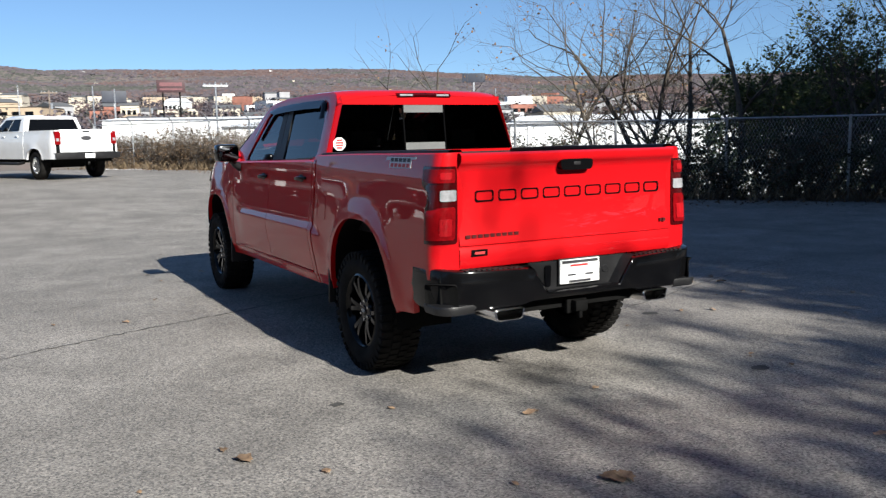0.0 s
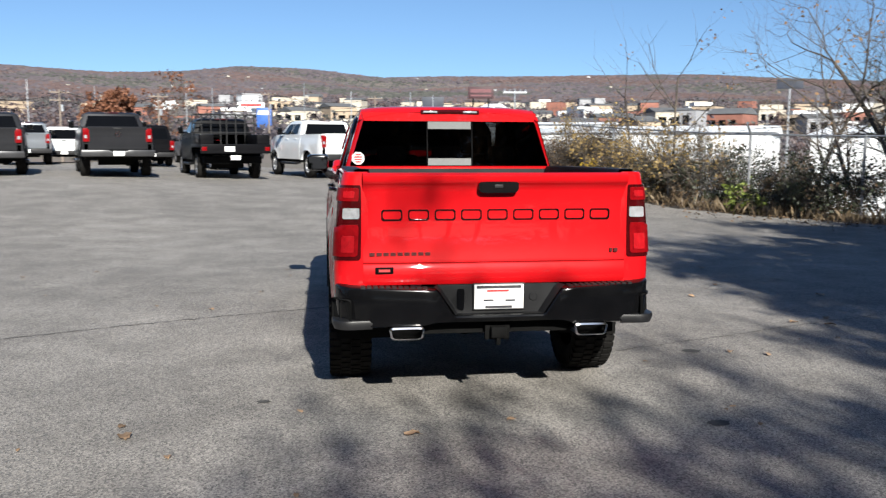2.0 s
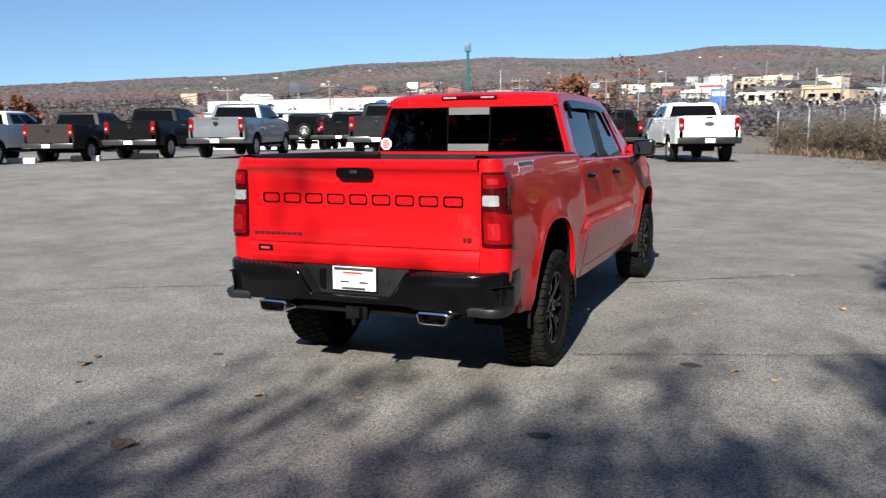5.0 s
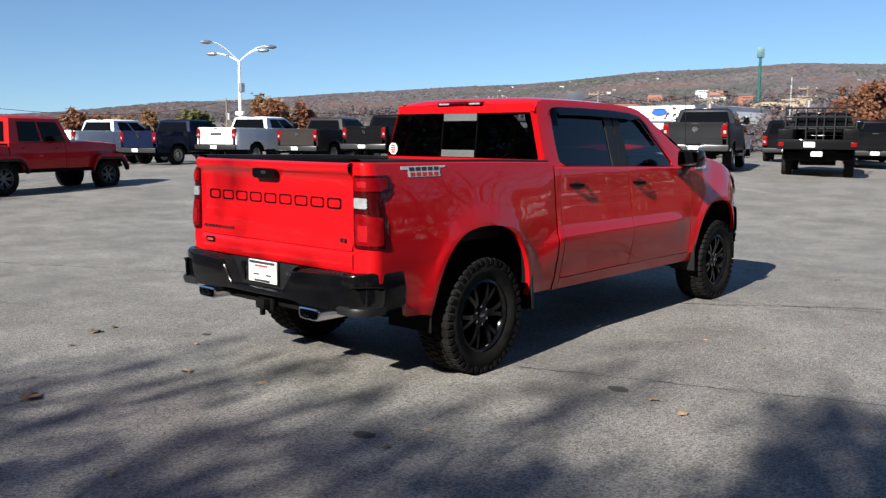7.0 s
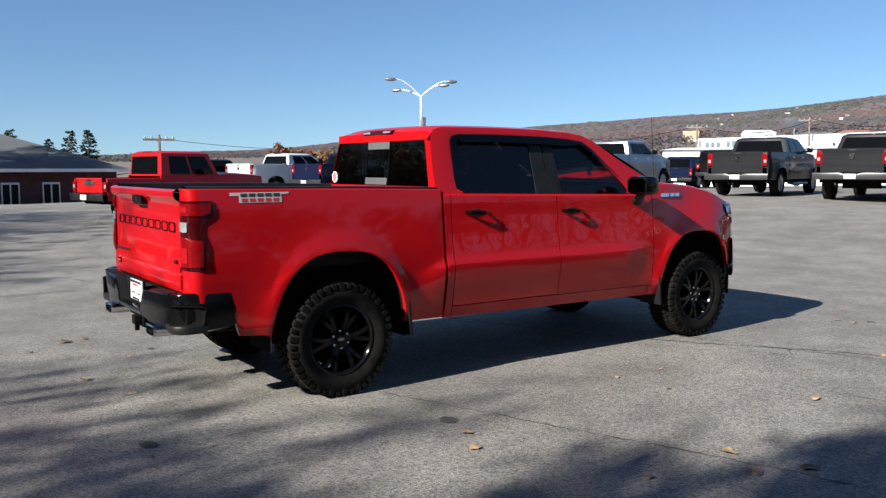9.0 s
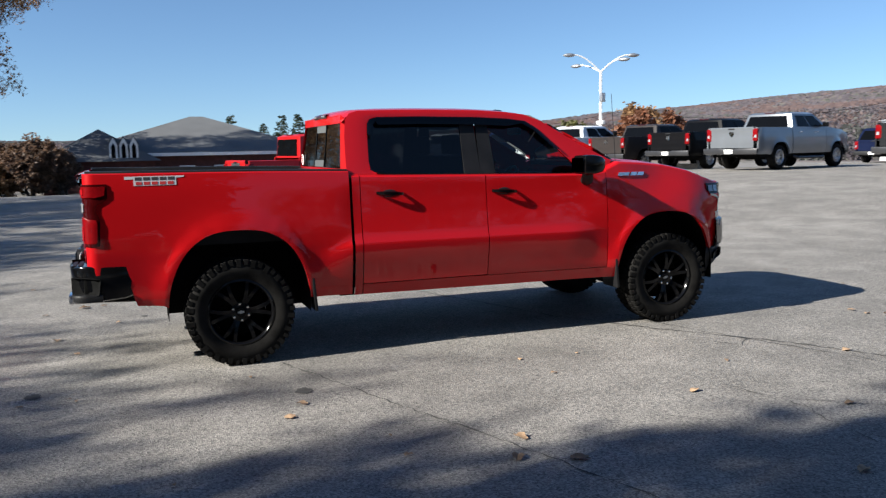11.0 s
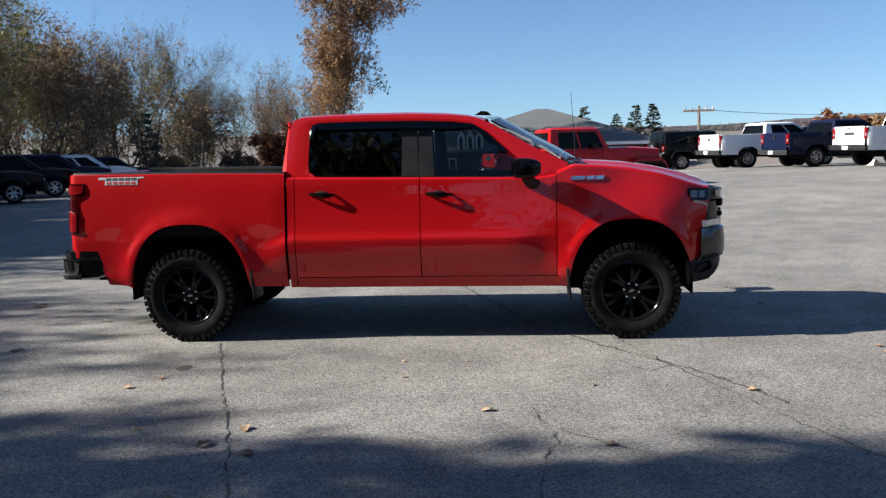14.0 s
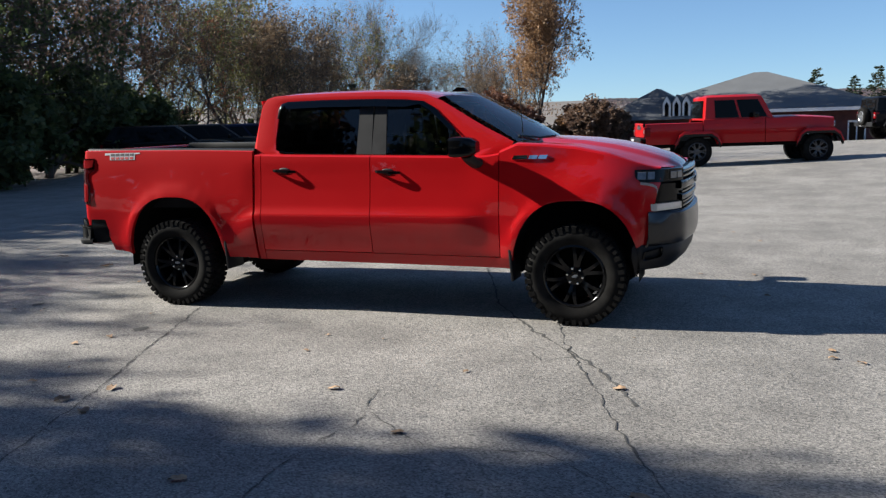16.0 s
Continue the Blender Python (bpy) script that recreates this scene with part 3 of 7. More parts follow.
        for y, z in ((1.055, 1.70), (1.065, 1.79), (1.09, 1.826), (1.15, 1.842), (1.5, 1.846), (2.0, 1.838), (2.28, 1.824), (2.45, 1.804), (2.55, 1.745), (2.65, 1.652), (2.75, 1.56)):
            h = 0.062 if 1.1 < y < 2.4 else 0.045
            c = Vector((0, 1.9 - y, 1.5 - z)).normalized() if not 1.1 < y < 2.3 else Vector((0, 0, -1))
            for r, (f, dx) in zip(rows, ((0.0, 0.012), (0.5, 0.030), (1.0, 0.032))):
                p = Vector((0, y, z)) + c * h * f
                r.append(Vector((side * (glass_x(p.z) + dx), p.y, p.z)))
        surface(bm, rows)
        part("rain_visor", bm, VISOR, t, "smoked plastic rain guard", out=Vector((side, 0, 0)))
        # handle, with its shell
        for y0 in (1.075, 2.06):
            bm = bmesh.new()
            z0 = 1.247 if y0 < 2 else 1.232
            w = half_width(y0 + 0.12, z0)
            rows = []
            for u in np.linspace(0, 1, 9):
                y = y0 + 0.225 * u
                out = 0.012 + 0.036 * math.sin(math.pi * u) ** 0.5
                hh = 0.011 + 0.008 * math.sin(math.pi * u)
                rows.append([Vector((side * (w + out + dx), y, z0 - 0.012 * u + dz)) for dx, dz in ((-0.014, hh), (0, hh * 0.6), (0, -hh * 0.6), (-0.014, -hh))])
            surface(bm, rows, closed=True)
            door = part("door_handle", bm, GLOSS_BLACK, t)
            bm = bmesh.new()
            bmesh.ops.create_uvsphere(bm, u_segments=14, v_segments=8, radius=1, matrix=Matrix.Translation((side * (w + 0.002), y0 + 0.11, z0 - 0.005)) @ Matrix.Diagonal((0.008, 0.062, 0.030, 1)))
            part("handle_shell", bm, BLACK_PLASTIC, door)
        # door mirror
        bm = bmesh.new()
        sect = [(2.79, 0.72), (2.80, 0.94), (2.84, 1.0), (2.91, 0.97), (2.97, 0.82), (3.01, 0.5)]
        rows = []
        for y, f in sect:
            cx, cz, hw, hh = 1.063, 1.428, 0.108 * f, 0.082 * f
            rows.append([Vector((side * (cx + hw * math.copysign(abs(math.cos(a)) ** 0.35, math.cos(a))), y, cz + hh * math.copysign(abs(math.sin(a)) ** 0.4, math.sin(a)))) for a in (k * math.tau / 20 for k in range(20))])
        vs = surface(bm, rows, closed=True)
        bm.faces.new(vs[0])
        bm.faces.new(vs[-1][::-1])
        head = part("door_mirror", bm, GLOSS_BLACK, t, "gloss black door mirror")
        bm = bmesh.new()
        prism(bm, rounded([(0.975, 1.365), (1.15, 1.365), (1.155, 1.485), (0.975, 1.485)], 3, 0.15), "y", 2.786, 2.788)
        for v in bm.verts:
            v.co.x *= side
        bmesh.ops.rotate(bm, verts=bm.verts, cent=(side * 1.063, 2.787, 1.425), matrix=Matrix.Rotation(radians(side * 4), 3, "Z"))
        bmesh.ops.translate(bm, verts=bm.verts, vec=(0, -0.008, 0))
        part("mirror_glass", bm, MIRROR, head)
        bm = bmesh.new()
        rows = []
        for u in np.linspace(0, 1, 6):
            c = Vector((side * (0.895 + 0.13 * u), 2.96 - 0.06 * u, 1.29 + 0.075 * u ** 2))
            hy, hz = 0.065 - 0.012 * u, 0.05 - 0.02 * u
            rows.append([c + Vector((0, hy * math.cos(a), hz * math.sin(a))) for a in (k * math.tau / 12 for k in range(12))])
        surface(bm, rows, closed=True)
        part("mirror_arm", bm, BLACK_PLASTIC, head)
        # wheel wells
        for a in (REAR_ARCH, FRONT_ARCH):
            bm = bmesh.new()
            pts = [(y, arch(a, y) + 0.012) for y in [a[0] + a[1] * math.copysign(1 - (1 - abs(q)) ** 2.2, q) * 0.9999 for q in np.linspace(-1, 1, 25)]]
            pts = [(a[0] - a[1], a[2] - 0.1)] + pts + [(a[0] + a[1], a[2] - 0.1)]
            surface(bm, [[Vector((side * x, y, z)) for y, z in pts] for x in (0.935, 0.55)])
            bm.faces.new([bm.verts.new((side * 0.55, y, z)) for y, z in pts])
            part("wheel_well", bm, UNDER, t)
        # mud flaps
        for y, z0, z1 in ((3.222, 0.34, 0.60), (0.548, 0.36, 0.62)):
            bm = bmesh.new()
            box(bm, side * 0.72, side * 0.965, y - 0.012, y + 0.012, z0, z1, 0.008)
            bmesh.ops.rotate(bm, cent=(0, y, z1), matrix=Matrix.Rotation(radians(5), 3, "X"), verts=bm.verts)
            part("mud_flap", bm, BLACK_PLASTIC, t)
        for y in (0.0, WHEELBASE):
            wheel(t, pose(side * 0.842, y, 0.398, 20 if y else 5), side, rim=0.25)
        # tail light: dark shell round the corner, upper and lower red lens, clear lens between
        def corner_point(u, z, out=0.0):
            """u: metres along the corner from the tailgate's edge."""
            w = half_width(-1.0, z)
            if u < 0.045:
                p = Vector((0.793 + (w - 0.075 - 0.793) * u / 0.045, -1.042, z))
                nrm = Vector((0, -1, 0))
            elif u < 0.045 + 0.105:
                a = math.pi / 2 * (1 - (u - 0.045) / 0.105)
                p = Vector((w - 0.075 * (1 - math.cos(a)), -0.965 - 0.075 * math.sin(a), z))
                nrm = Vector((math.cos(a), -math.sin(a), 0))
            else:
                p = Vector((half_width(-0.9, z), -0.965 + u - 0.15, z))
                nrm = Vector((1, 0, 0))
            p = p + nrm * out
            p.x *= side
            return p

        def lens(name, rows, out, material, parent, label=""):
            bm = bmesh.new()
            grid_rows = []
            for z, u0, u1 in rows:
                us = np.linspace(u0, u1, 12)
                grid_rows.append([corner_point(u0, z, -0.004)] + [corner_point(u, z, out) for u in us] + [corner_point(u1, z, -0.004)])
            z0, z1 = rows[0], rows[-1]
            top = [corner_point(u, z0[0], -0.004) for u in [z0[1]] + list(np.linspace(z0[1], z0[2], 12)) + [z0[2]]]
            bot = [corner_point(u, z1[0], -0.004) for u in [z1[1]] + list(np.linspace(z1[1], z1[2], 12)) + [z1[2]]]
            surface(bm, [top] + grid_rows + [bot])
            return part(name, bm, material, parent, label, smooth=40)

        shell = lens("tail_light", [(1.378, 0.010, 0.232), (1.368, 0.004, 0.238), (1.28, 0.002, 0.236), (1.262, 0.002, 0.222), (1.232, 0.002, 0.165), (1.18, 0.002, 0.160), (1.15, 0.002, 0.175), (1.12, 0.002, 0.180), (0.955, 0.004, 0.172), (0.944, 0.010, 0.165)], 0.006, LAMP_DARK, t, "dark red wrap-round tail light")
        lens("brake_lens", [(1.362, 0.022, 0.216), (1.356, 0.016, 0.224), (1.300, 0.014, 0.216), (1.286, 0.018, 0.16)], 0.012, LAMP_RED, shell)
        lens("light_guide", [(1.343, 0.040, 0.085), (1.338, 0.036, 0.088), (1.312, 0.036, 0.086), (1.306, 0.040, 0.080)], 0.016, LAMP_GUIDE, shell, "brighter red light block")
        lens("reversing_lens", [(1.246, 0.014, 0.076), (1.240, 0.010, 0.082), (1.190, 0.010, 0.080), (1.184, 0.016, 0.074)], 0.014, LAMP_CLEAR, shell, "clear reversing lamp")
        lens("lower_lens", [(1.15, 0.016, 0.085), (1.13, 0.012, 0.155), (1.10, 0.012, 0.162), (0.976, 0.014, 0.155), (0.966, 0.020, 0.145)], 0.012, LAMP_RED, shell)
        lens("light_guide", [(1.085, 0.030, 0.072), (1.08, 0.026, 0.076), (0.995, 0.026, 0.074), (0.99, 0.030, 0.070)], 0.016, LAMP_GUIDE, shell, "brighter red light block")
        # side emblem: plain dark blocks on a pale decal
        yb = -0.56

        def on_bed(bm):
            for v in bm.verts:
                y = yb + v.co.y * side
                v.co = Vector((side * (half_width(y, 1.39 + v.co.z) + 0.001 + v.co.x), y, 1.39 + v.co.z))

        bm = bmesh.new()
        prism(bm, [(-0.20, 0.016), (-0.20, 0.036), (0.205, 0.036), (0.205, 0.026), (0.15, 0.022), (0.15, -0.030), (-0.14, -0.030), (-0.14, 0.016)], "x", 0, 0.0015)
        on_bed(bm)
        emblem = part("side_emblem", bm, DECAL, t, "pale decal with plain dark blocks", smooth=None)
        for k in range(5):
            for z0, z1, x0, x1 in ((0.008, 0.030, -0.13 + 0.056 * k, -0.086 + 0.056 * k), (-0.024, -0.002, -0.125 + 0.054 * k, -0.085 + 0.054 * k)):
                bm = bmesh.new()
                prism(bm, [(x0, z0), (x1, z0), (x1, z1), (x0, z1)], "x", 0.0015, 0.003)
                on_bed(bm)
                part("emblem_block", bm, INK if z0 > 0 else RED_INK, emblem, smooth=None)
        bm = bmesh.new()
        for a0, a1 in ((-0.135, -0.02), (-0.005, 0.06), (0.07, 0.135)):
            prism(bm, [(a0, -0.014), (a1, -0.014), (a1 + 0.012, 0.016), (a0 + 0.012, 0.016)], "x", 0, 0.007)
        for v in bm.verts:
            v.co = Vector((side * (half_width(3.385 + v.co.y, 1.333 + v.co.z) + 0.001 + v.co.x), 3.385 + v.co.y, 1.333 + v.co.z))
        part("wing_emblem", bm, CHROME, t, "bright metal wing badge", smooth=None)

    # roof
    bm = bmesh.new()
    rows = []
    for y, zc in ROOF_TOP:
        ze = ramped([(p, q) for (p, q), _ in FRAME[4:12]], y) if y > 0.93 else ramped([(0.86, 1.80), (0.93, 1.872)], y)
        we = glass_x(ze)
        rows.append([Vector((we * u, y, ze + (zc - ze) * (1 - abs(u) ** 3.2) + (0.012 * (abs(u) ** 6) * (1 - abs(u)) * 6))) for u in np.linspace(-1, 1, 25)])
    surface(bm, rows)
    part("roof", bm, RED, t, smooth=60)
    bm = bmesh.new()
    prism(bm, [(2.44, 1.895), (2.60, 1.888), (2.56, 1.925), (2.50, 1.932)], "x", -0.02, 0.02)
    part("roof_fin", bm, GLOSS_BLACK, t)
    # back of the cab
    bm = bmesh.new()
    win = [(-0.80, 1.447), (-0.795, 1.44), (0.795, 1.44), (0.80, 1.447), (0.695, 1.788), (0.685, 1.796), (-0.685, 1.796), (-0.695, 1.788)]
    rim = [(-0.865, 1.30), (-0.80, 1.25), (0.80, 1.25), (0.865, 1.30), (0.722, 1.82), (0.70, 1.862), (-0.70, 1.862), (-0.722, 1.82)]
    yz = lambda z: 0.818 + 0.045 * smooth01((z - 1.3) / 0.55)
    a = [Vector((x, yz(z) + (0.045 if abs(x) > 0.7 and z < 1.85 else 0.0), z)) for x, z in rim]
    b = [Vector((x, yz(z), z)) for x, z in win]
    c = [p + Vector((0, 0.02, 0)) for p in b]
    surface(bm, [a, b, c], closed=True)
    part("cab_back", bm, RED, t, smooth=50)
    bm = bmesh.new()
    bm.faces.new([bm.verts.new((x, yz(z) + 0.012, z)) for x, z in win])
    rear = part("rear_window", bm, GLASS_DARK, t, "dark rear glass", smooth=None, out=Vector((0, -1, 0)))
    frosted = mat("frosted_band", (0.10, 0.104, 0.105), 0.5)
    for z0, z1 in ((1.446, 1.502), (1.735, 1.797)):
        bm = bmesh.new()
        surface(bm, [[Vector((x, yz(z) + 0.006, z)) for z in (z0, z1)] for x in (-0.185, 0.17)])
        part("slider_band", bm, frosted, rear, "grey band of the sliding pane")
    for x in (-0.19, 0.172):
        bm = bmesh.new()
        surface(bm, [[Vector((x + dx, yz(z) + dy, z)) for z in np.linspace(1.446, 1.795, 5)] for dx, dy in ((0, 0.012), (0.002, 0.004), (0.012, 0.004), (0.014, 0.012))])
        part("slider_frame", bm, GLOSS_BLACK, rear)
    bm = bmesh.new()
    prism(bm, [(-0.735 + 0.052 * math.cos(k * math.pi / 4 + math.pi / 8), 1.502 + 0.052 * math.sin(k * math.pi / 4 + math.pi / 8)) for k in range(8)], "y", yz(1.5) + 0.003, yz(1.5) + 0.006)
    sticker = part("round_sticker", bm, PLATE, rear, "white octagonal window sticker", smooth=None)
    bm = bmesh.new()
    for z0, w in ((1.53, 0.022), (1.511, 0.032), (1.492, 0.030), (1.473, 0.022)):
        box(bm, -0.735 - w, -0.735 + w, yz(1.5) + 0.0015, yz(1.5) + 0.003, z0 - 0.007, z0 + 0.007)
    part("sticker_print", bm, RED_INK, sticker)
    bm = bmesh.new()
    rows = []
    for x in np.linspace(-0.235, 0.235, 9):
        rows.append([Vector((x, 0.868 + dy, 1.872 + dz - 0.02 * abs(x))) for dy, dz in ((0.02, 0.018), (-0.012, 0.016), (-0.020, 0.0), (-0.012, -0.016), (0.02, -0.018))])
    surface(bm, rows)
    third = part("high_brake_light", bm, LAMP_DARK, t, "dark red high brake light")
    for s in (-1, 1):
        bm = bmesh.new()
        box(bm, s * 0.16 - 0.055, s * 0.16 + 0.055, 0.842, 0.85, 1.862, 1.876, 0.002)
        part("cargo_lens", bm, LAMP_CLEAR, third)
    # windscreen
    bm = bmesh.new()
    left = [(2.56, 1.857, 0.60), (2.735, 1.76, 0.70), (2.9, 1.668, 0.745), (3.1, 1.56, 0.79), (3.27, 1.455, 0.82)]
    rows = []
    for y, z, w in left:
        rows.append([Vector((w * u, y + 0.11 * (1 - u * u), z + 0.018 * (1 - u * u))) for u in np.linspace(-1, 1, 15)])
    surface(bm, rows)
    part("windscreen", bm, GLASS_CLEAR, t, smooth=60, out=Vector((0, 1, 1)))
    bm = bmesh.new()
    box(bm, -0.72, 0.72, 3.22, 3.42, 1.40, 1.448, 0.015)
    part("cowl", bm, BLACK_PLASTIC, t)
    bm = bmesh.new()
    tube(bm, [(0.70, 3.25, 1.50), (0.45, 3.36, 1.475), (0.02, 3.40, 1.478)], 0.008, 6)
    part("wiper", bm, BLACK_PLASTIC, t)
    bm = bmesh.new()
    tube(bm, [(0.79, 3.31, 1.43), (0.785, 3.29, 1.75), (0.78, 3.272, 2.03)], [0.004, 0.003, 0.002], 6)
    part("aerial", bm, BLACK_PLASTIC, t)
    # bonnet with its raised middle
    bm = bmesh.new()
    top = [(3.30, 1.470), (3.5, 1.462), (3.75, 1.442), (4.0, 1.405), (4.2, 1.358), (4.35, 1.295), (4.44, 1.235), (4.475, 1.19)]
    rows = []
    for y, z in top:
        row = []
        for u in np.linspace(-1, 1, 33):
            e = wing_top(min(y, 4.34)) + 0.026
            w = half_width(min(y, 4.38), e) - 0.068 - 0.10 * smooth01((y - 4.3) / 0.2)
            zz = z - (z - e) * abs(u) ** 2.6 + 0.020 * smooth01((0.66 - abs(u)) / 0.1) - 0.016
            row.append(Vector((w * u, y + (0.05 * (1 - u * u) if y > 4.3 else 0), zz)))
        rows.append(row)
    surface(bm, rows)
    part("bonnet", bm, RED, t, smooth=50)
    # front: grille with bars, lamps, trim, bumper
    def face_y(x):
        return 4.56 - 0.06 * (x / 0.8) ** 2 - 0.2 * max(0.0, (abs(x) - 0.55) / 0.35) ** 2

    def corner_run(s, z, y0, x1, out=0.0, n=7):
        """Plan points round the front corner: along the wing from y0, then across the face to x1."""
        side_pts = [Vector((s * (half_width(y, z) + out), y, z)) for y in np.linspace(y0, 4.37, n)]
        first = side_pts[-1]
        front_pts = []
        for x in np.linspace(0.77, x1, n):
            front_pts.append(Vector((s * x, max(first.y, face_y(x)) + out, z)))
        return side_pts + front_pts

    def corner_strip(name, s, rows, material, parent, label="", x1=0.6, out=0.01):
        bm = bmesh.new()
        grid_rows = []
        for i, (z, y0) in enumerate(rows):
            grid_rows.append(corner_run(s, z, y0, x1, -0.02 if i in (0, len(rows) - 1) else out))
        surface(bm, grid_rows)
        return part(name, bm, material, parent, label, smooth=40)

    bm = bmesh.new()
    rows = []
    for z, d in ((1.225, -0.06), (1.20, -0.035), (1.05, -0.03), (0.95, -0.03), (0.89, -0.04)):
        rows.append([Vector((0.79 * u, face_y(0.79 * u) + d, z)) for u in np.linspace(-1, 1, 25)])
    surface(bm, rows)
    grille = part("grille", bm, BLACK_PLASTIC, t, "gloss black grille with dark metal bars")
    for z, hh, m, half, deep in ((1.197, 0.012, GLOSS_BLACK, 0.60, 0.018), (1.155, 0.010, GLOSS_BLACK, 0.60, 0.012), (1.095, 0.032, GREY_BAR, 0.66, 0.03), (1.035, 0.010, GLOSS_BLACK, 0.62, 0.012), (0.998, 0.022, GREY_BAR, 0.64, 0.024), (0.955, 0.009, GLOSS_BLACK, 0.60, 0.012), (0.925, 0.009, GLOSS_BLACK, 0.60, 0.012)):
        bm = bmesh.new()
        surface(bm, [[Vector((half * u, face_y(half * u) + deep + dy, z + dz)) for u in np.linspace(-1, 1, 21)] for dy, dz in ((-0.05, hh), (-0.006, hh), (0.0, hh * 0.6), (0.0, -hh * 0.6), (-0.006, -hh), (-0.05, -hh))])
        part("grille_bar", bm, m, grille, smooth=30)
    bm = bmesh.new()
    prism(bm, [(-0.13, 1.095), (-0.05, 1.12), (0.05, 1.12), (0.13, 1.095), (0.05, 1.07), (-0.05, 1.07)], "y", 4.585, 4.60)
    part("front_emblem", bm, GLOSS_BLACK, grille, smooth=None)
    for s in (-1, 1):
        lamp = corner_strip("headlight", s, [(1.228, 4.22), (1.222, 4.20), (1.17, 4.205), (1.128, 4.245), (1.12, 4.26)], GLOSS_BLACK, t, "dark headlight with bright projector blocks")
        for y0, y1 in ((4.222, 4.285), (4.295, 4.345)):
            bm = bmesh.new()
            surface(bm, [[Vector((s * (half_width(y, z) + d), y, z)) for y in np.linspace(y0, y1, 5)] for z, d in ((1.208, 0.008), (1.204, 0.015), (1.152, 0.015), (1.148, 0.008))])
            part("lamp_block", bm, LAMP_SMOKED, lamp, smooth=40)
        for x0, x1 in ((0.755, 0.70), (0.69, 0.635)):
            bm = bmesh.new()
            surface(bm, [[Vector((s * x, max(4.37, face_y(x)) + d, z)) for x in np.linspace(x0, x1, 5)] for z, d in ((1.205, 0.008), (1.2, 0.016), (1.15, 0.016), (1.145, 0.008))])
            part("lamp_block", bm, LAMP_SMOKED, lamp, smooth=40)
        bm = bmesh.new()
        strip = [Vector((s * (half_width(y, 1.1) + 0.014), y, z)) for y, z in ((4.245, 1.122), (4.29, 1.116), (4.335, 1.104), (4.36, 1.088), (4.368, 1.066), (4.362, 1.045))]
        surface(bm, [[p + Vector((d, 0, dz)) for p in strip] for d, dz in ((-s * 0.02, 0.013), (0, 0.010), (0, -0.010), (-s * 0.02, -0.013))])
        part("daylight_strip", bm, LAMP_CLEAR, lamp, "pale daytime lamp strip", smooth=40)
        corner_strip("corner_fascia", s, [(1.115, 4.30), (1.11, 4.32), (1.04, 4.352), (0.975, 4.345), (0.965, 4.345)], GLOSS_BLACK, t, x1=0.56, out=-0.004)
        corner_strip("corner_trim", s, [(0.966, 4.33), (0.962, 4.318), (0.91, 4.325), (0.904, 4.34)], ALLOY, t, "bright corner trim", x1=0.60, out=0.004)

    def bumper_y(x):
        return 4.61 - 0.10 * (x / 0.9) ** 2 - 0.24 * max(0.0, (abs(x) - 0.62) / 0.32) ** 2.2

    def bumper_run(z, d, w, foot):
        run = [Vector((x, bumper_y(x) + d, z)) for x in np.linspace(0, w, 15)]
        last = run[-1]
        run += [Vector((w + 0.008, last.y + (foot - last.y) * f, z - (0.05 * f if z < 0.5 else 0))) for f in (0.35, 0.7, 1.0)]
        return [Vector((-p.x, p.y, p.z)) for p in run[:0:-1]] + run

    bm = bmesh.new()
    surface(bm, [bumper_run(*r) for r in ((0.905, -0.14, 0.84, 4.29), (0.902, -0.035, 0.885, 4.30), (0.885, -0.01, 0.905, 4.305), (0.80, 0.0, 0.915, 4.305), (0.70, 0.0, 0.918, 4.31), (0.655, -0.012, 0.918, 4.31), (0.635, -0.05, 0.91, 4.30))])
    front = part("front_bumper", bm, FASCIA, t, "satin black front bumper", smooth=40)
    bm = bmesh.new()
    surface(bm, [bumper_run(*r) for r in ((0.65, -0.045, 0.905, 4.20), (0.625, -0.035, 0.918, 4.185), (0.56, -0.045, 0.918, 4.18), (0.50, -0.075, 0.905, 4.19), (0.455, -0.12, 0.89, 4.21), (0.44, -0.20, 0.86, 4.23))])
    valance = part("lower_valance", bm, BLACK_PLASTIC, front, smooth=35)
    for s in (-1, 1):
        bm = bmesh.new()
        out = rounded([(4.28, 0.60), (4.405, 0.63), (4.40, 0.56), (4.27, 0.53)], 3, 0.2)
        surface(bm, [[Vector((s * (0.926 - 1.4 * max(0.0, y - 4.30) ** 1.3 + d), 4.33 + (y - 4.33) * q, 0.58 + (z - 0.58) * q)) for y, z in out] for d, q in ((-0.03, 1.1), (0.004, 1.05), (-0.004, 0.85), (-0.03, 0.8))], closed=True)
        part("fog_lamp_recess", bm, GLOSS_BLACK, valance)
    # tailgate
    bm = bmesh.new()
    prof = [(1.432, -1.03), (1.447, -1.045), (1.450, -1.075), (1.436, -1.094), (1.405, -1.094), (1.385, -1.080), (1.372, -1.062), (1.34, -1.052), (1.26, -1.046), (1.1, -1.046), (0.97, -1.056), (0.945, -1.064), (0.928, -1.066), (0.922, -1.054), (0.912, -1.054), (0.90, -1.064), (0.82, -1.062), (0.795, -1.05), (0.79, -1.0)]
    rows = [[Vector((0.787 * u, y + (0.012 * abs(u) ** 8 if z < 1.38 else 0.010 * abs(u) ** 4), z)) for u in np.linspace(-1, 1, 33)] for z, y in prof]
    surface(bm, rows)
    gate = part("tailgate", bm, RED, t, smooth=50)
    bm = bmesh.new()
    box(bm, -0.775, 0.775, -1.022, -0.98, 0.81, 1.425)
    part("tailgate_inner", bm, BLACK_PLASTIC, gate)
    bm = bmesh.new()
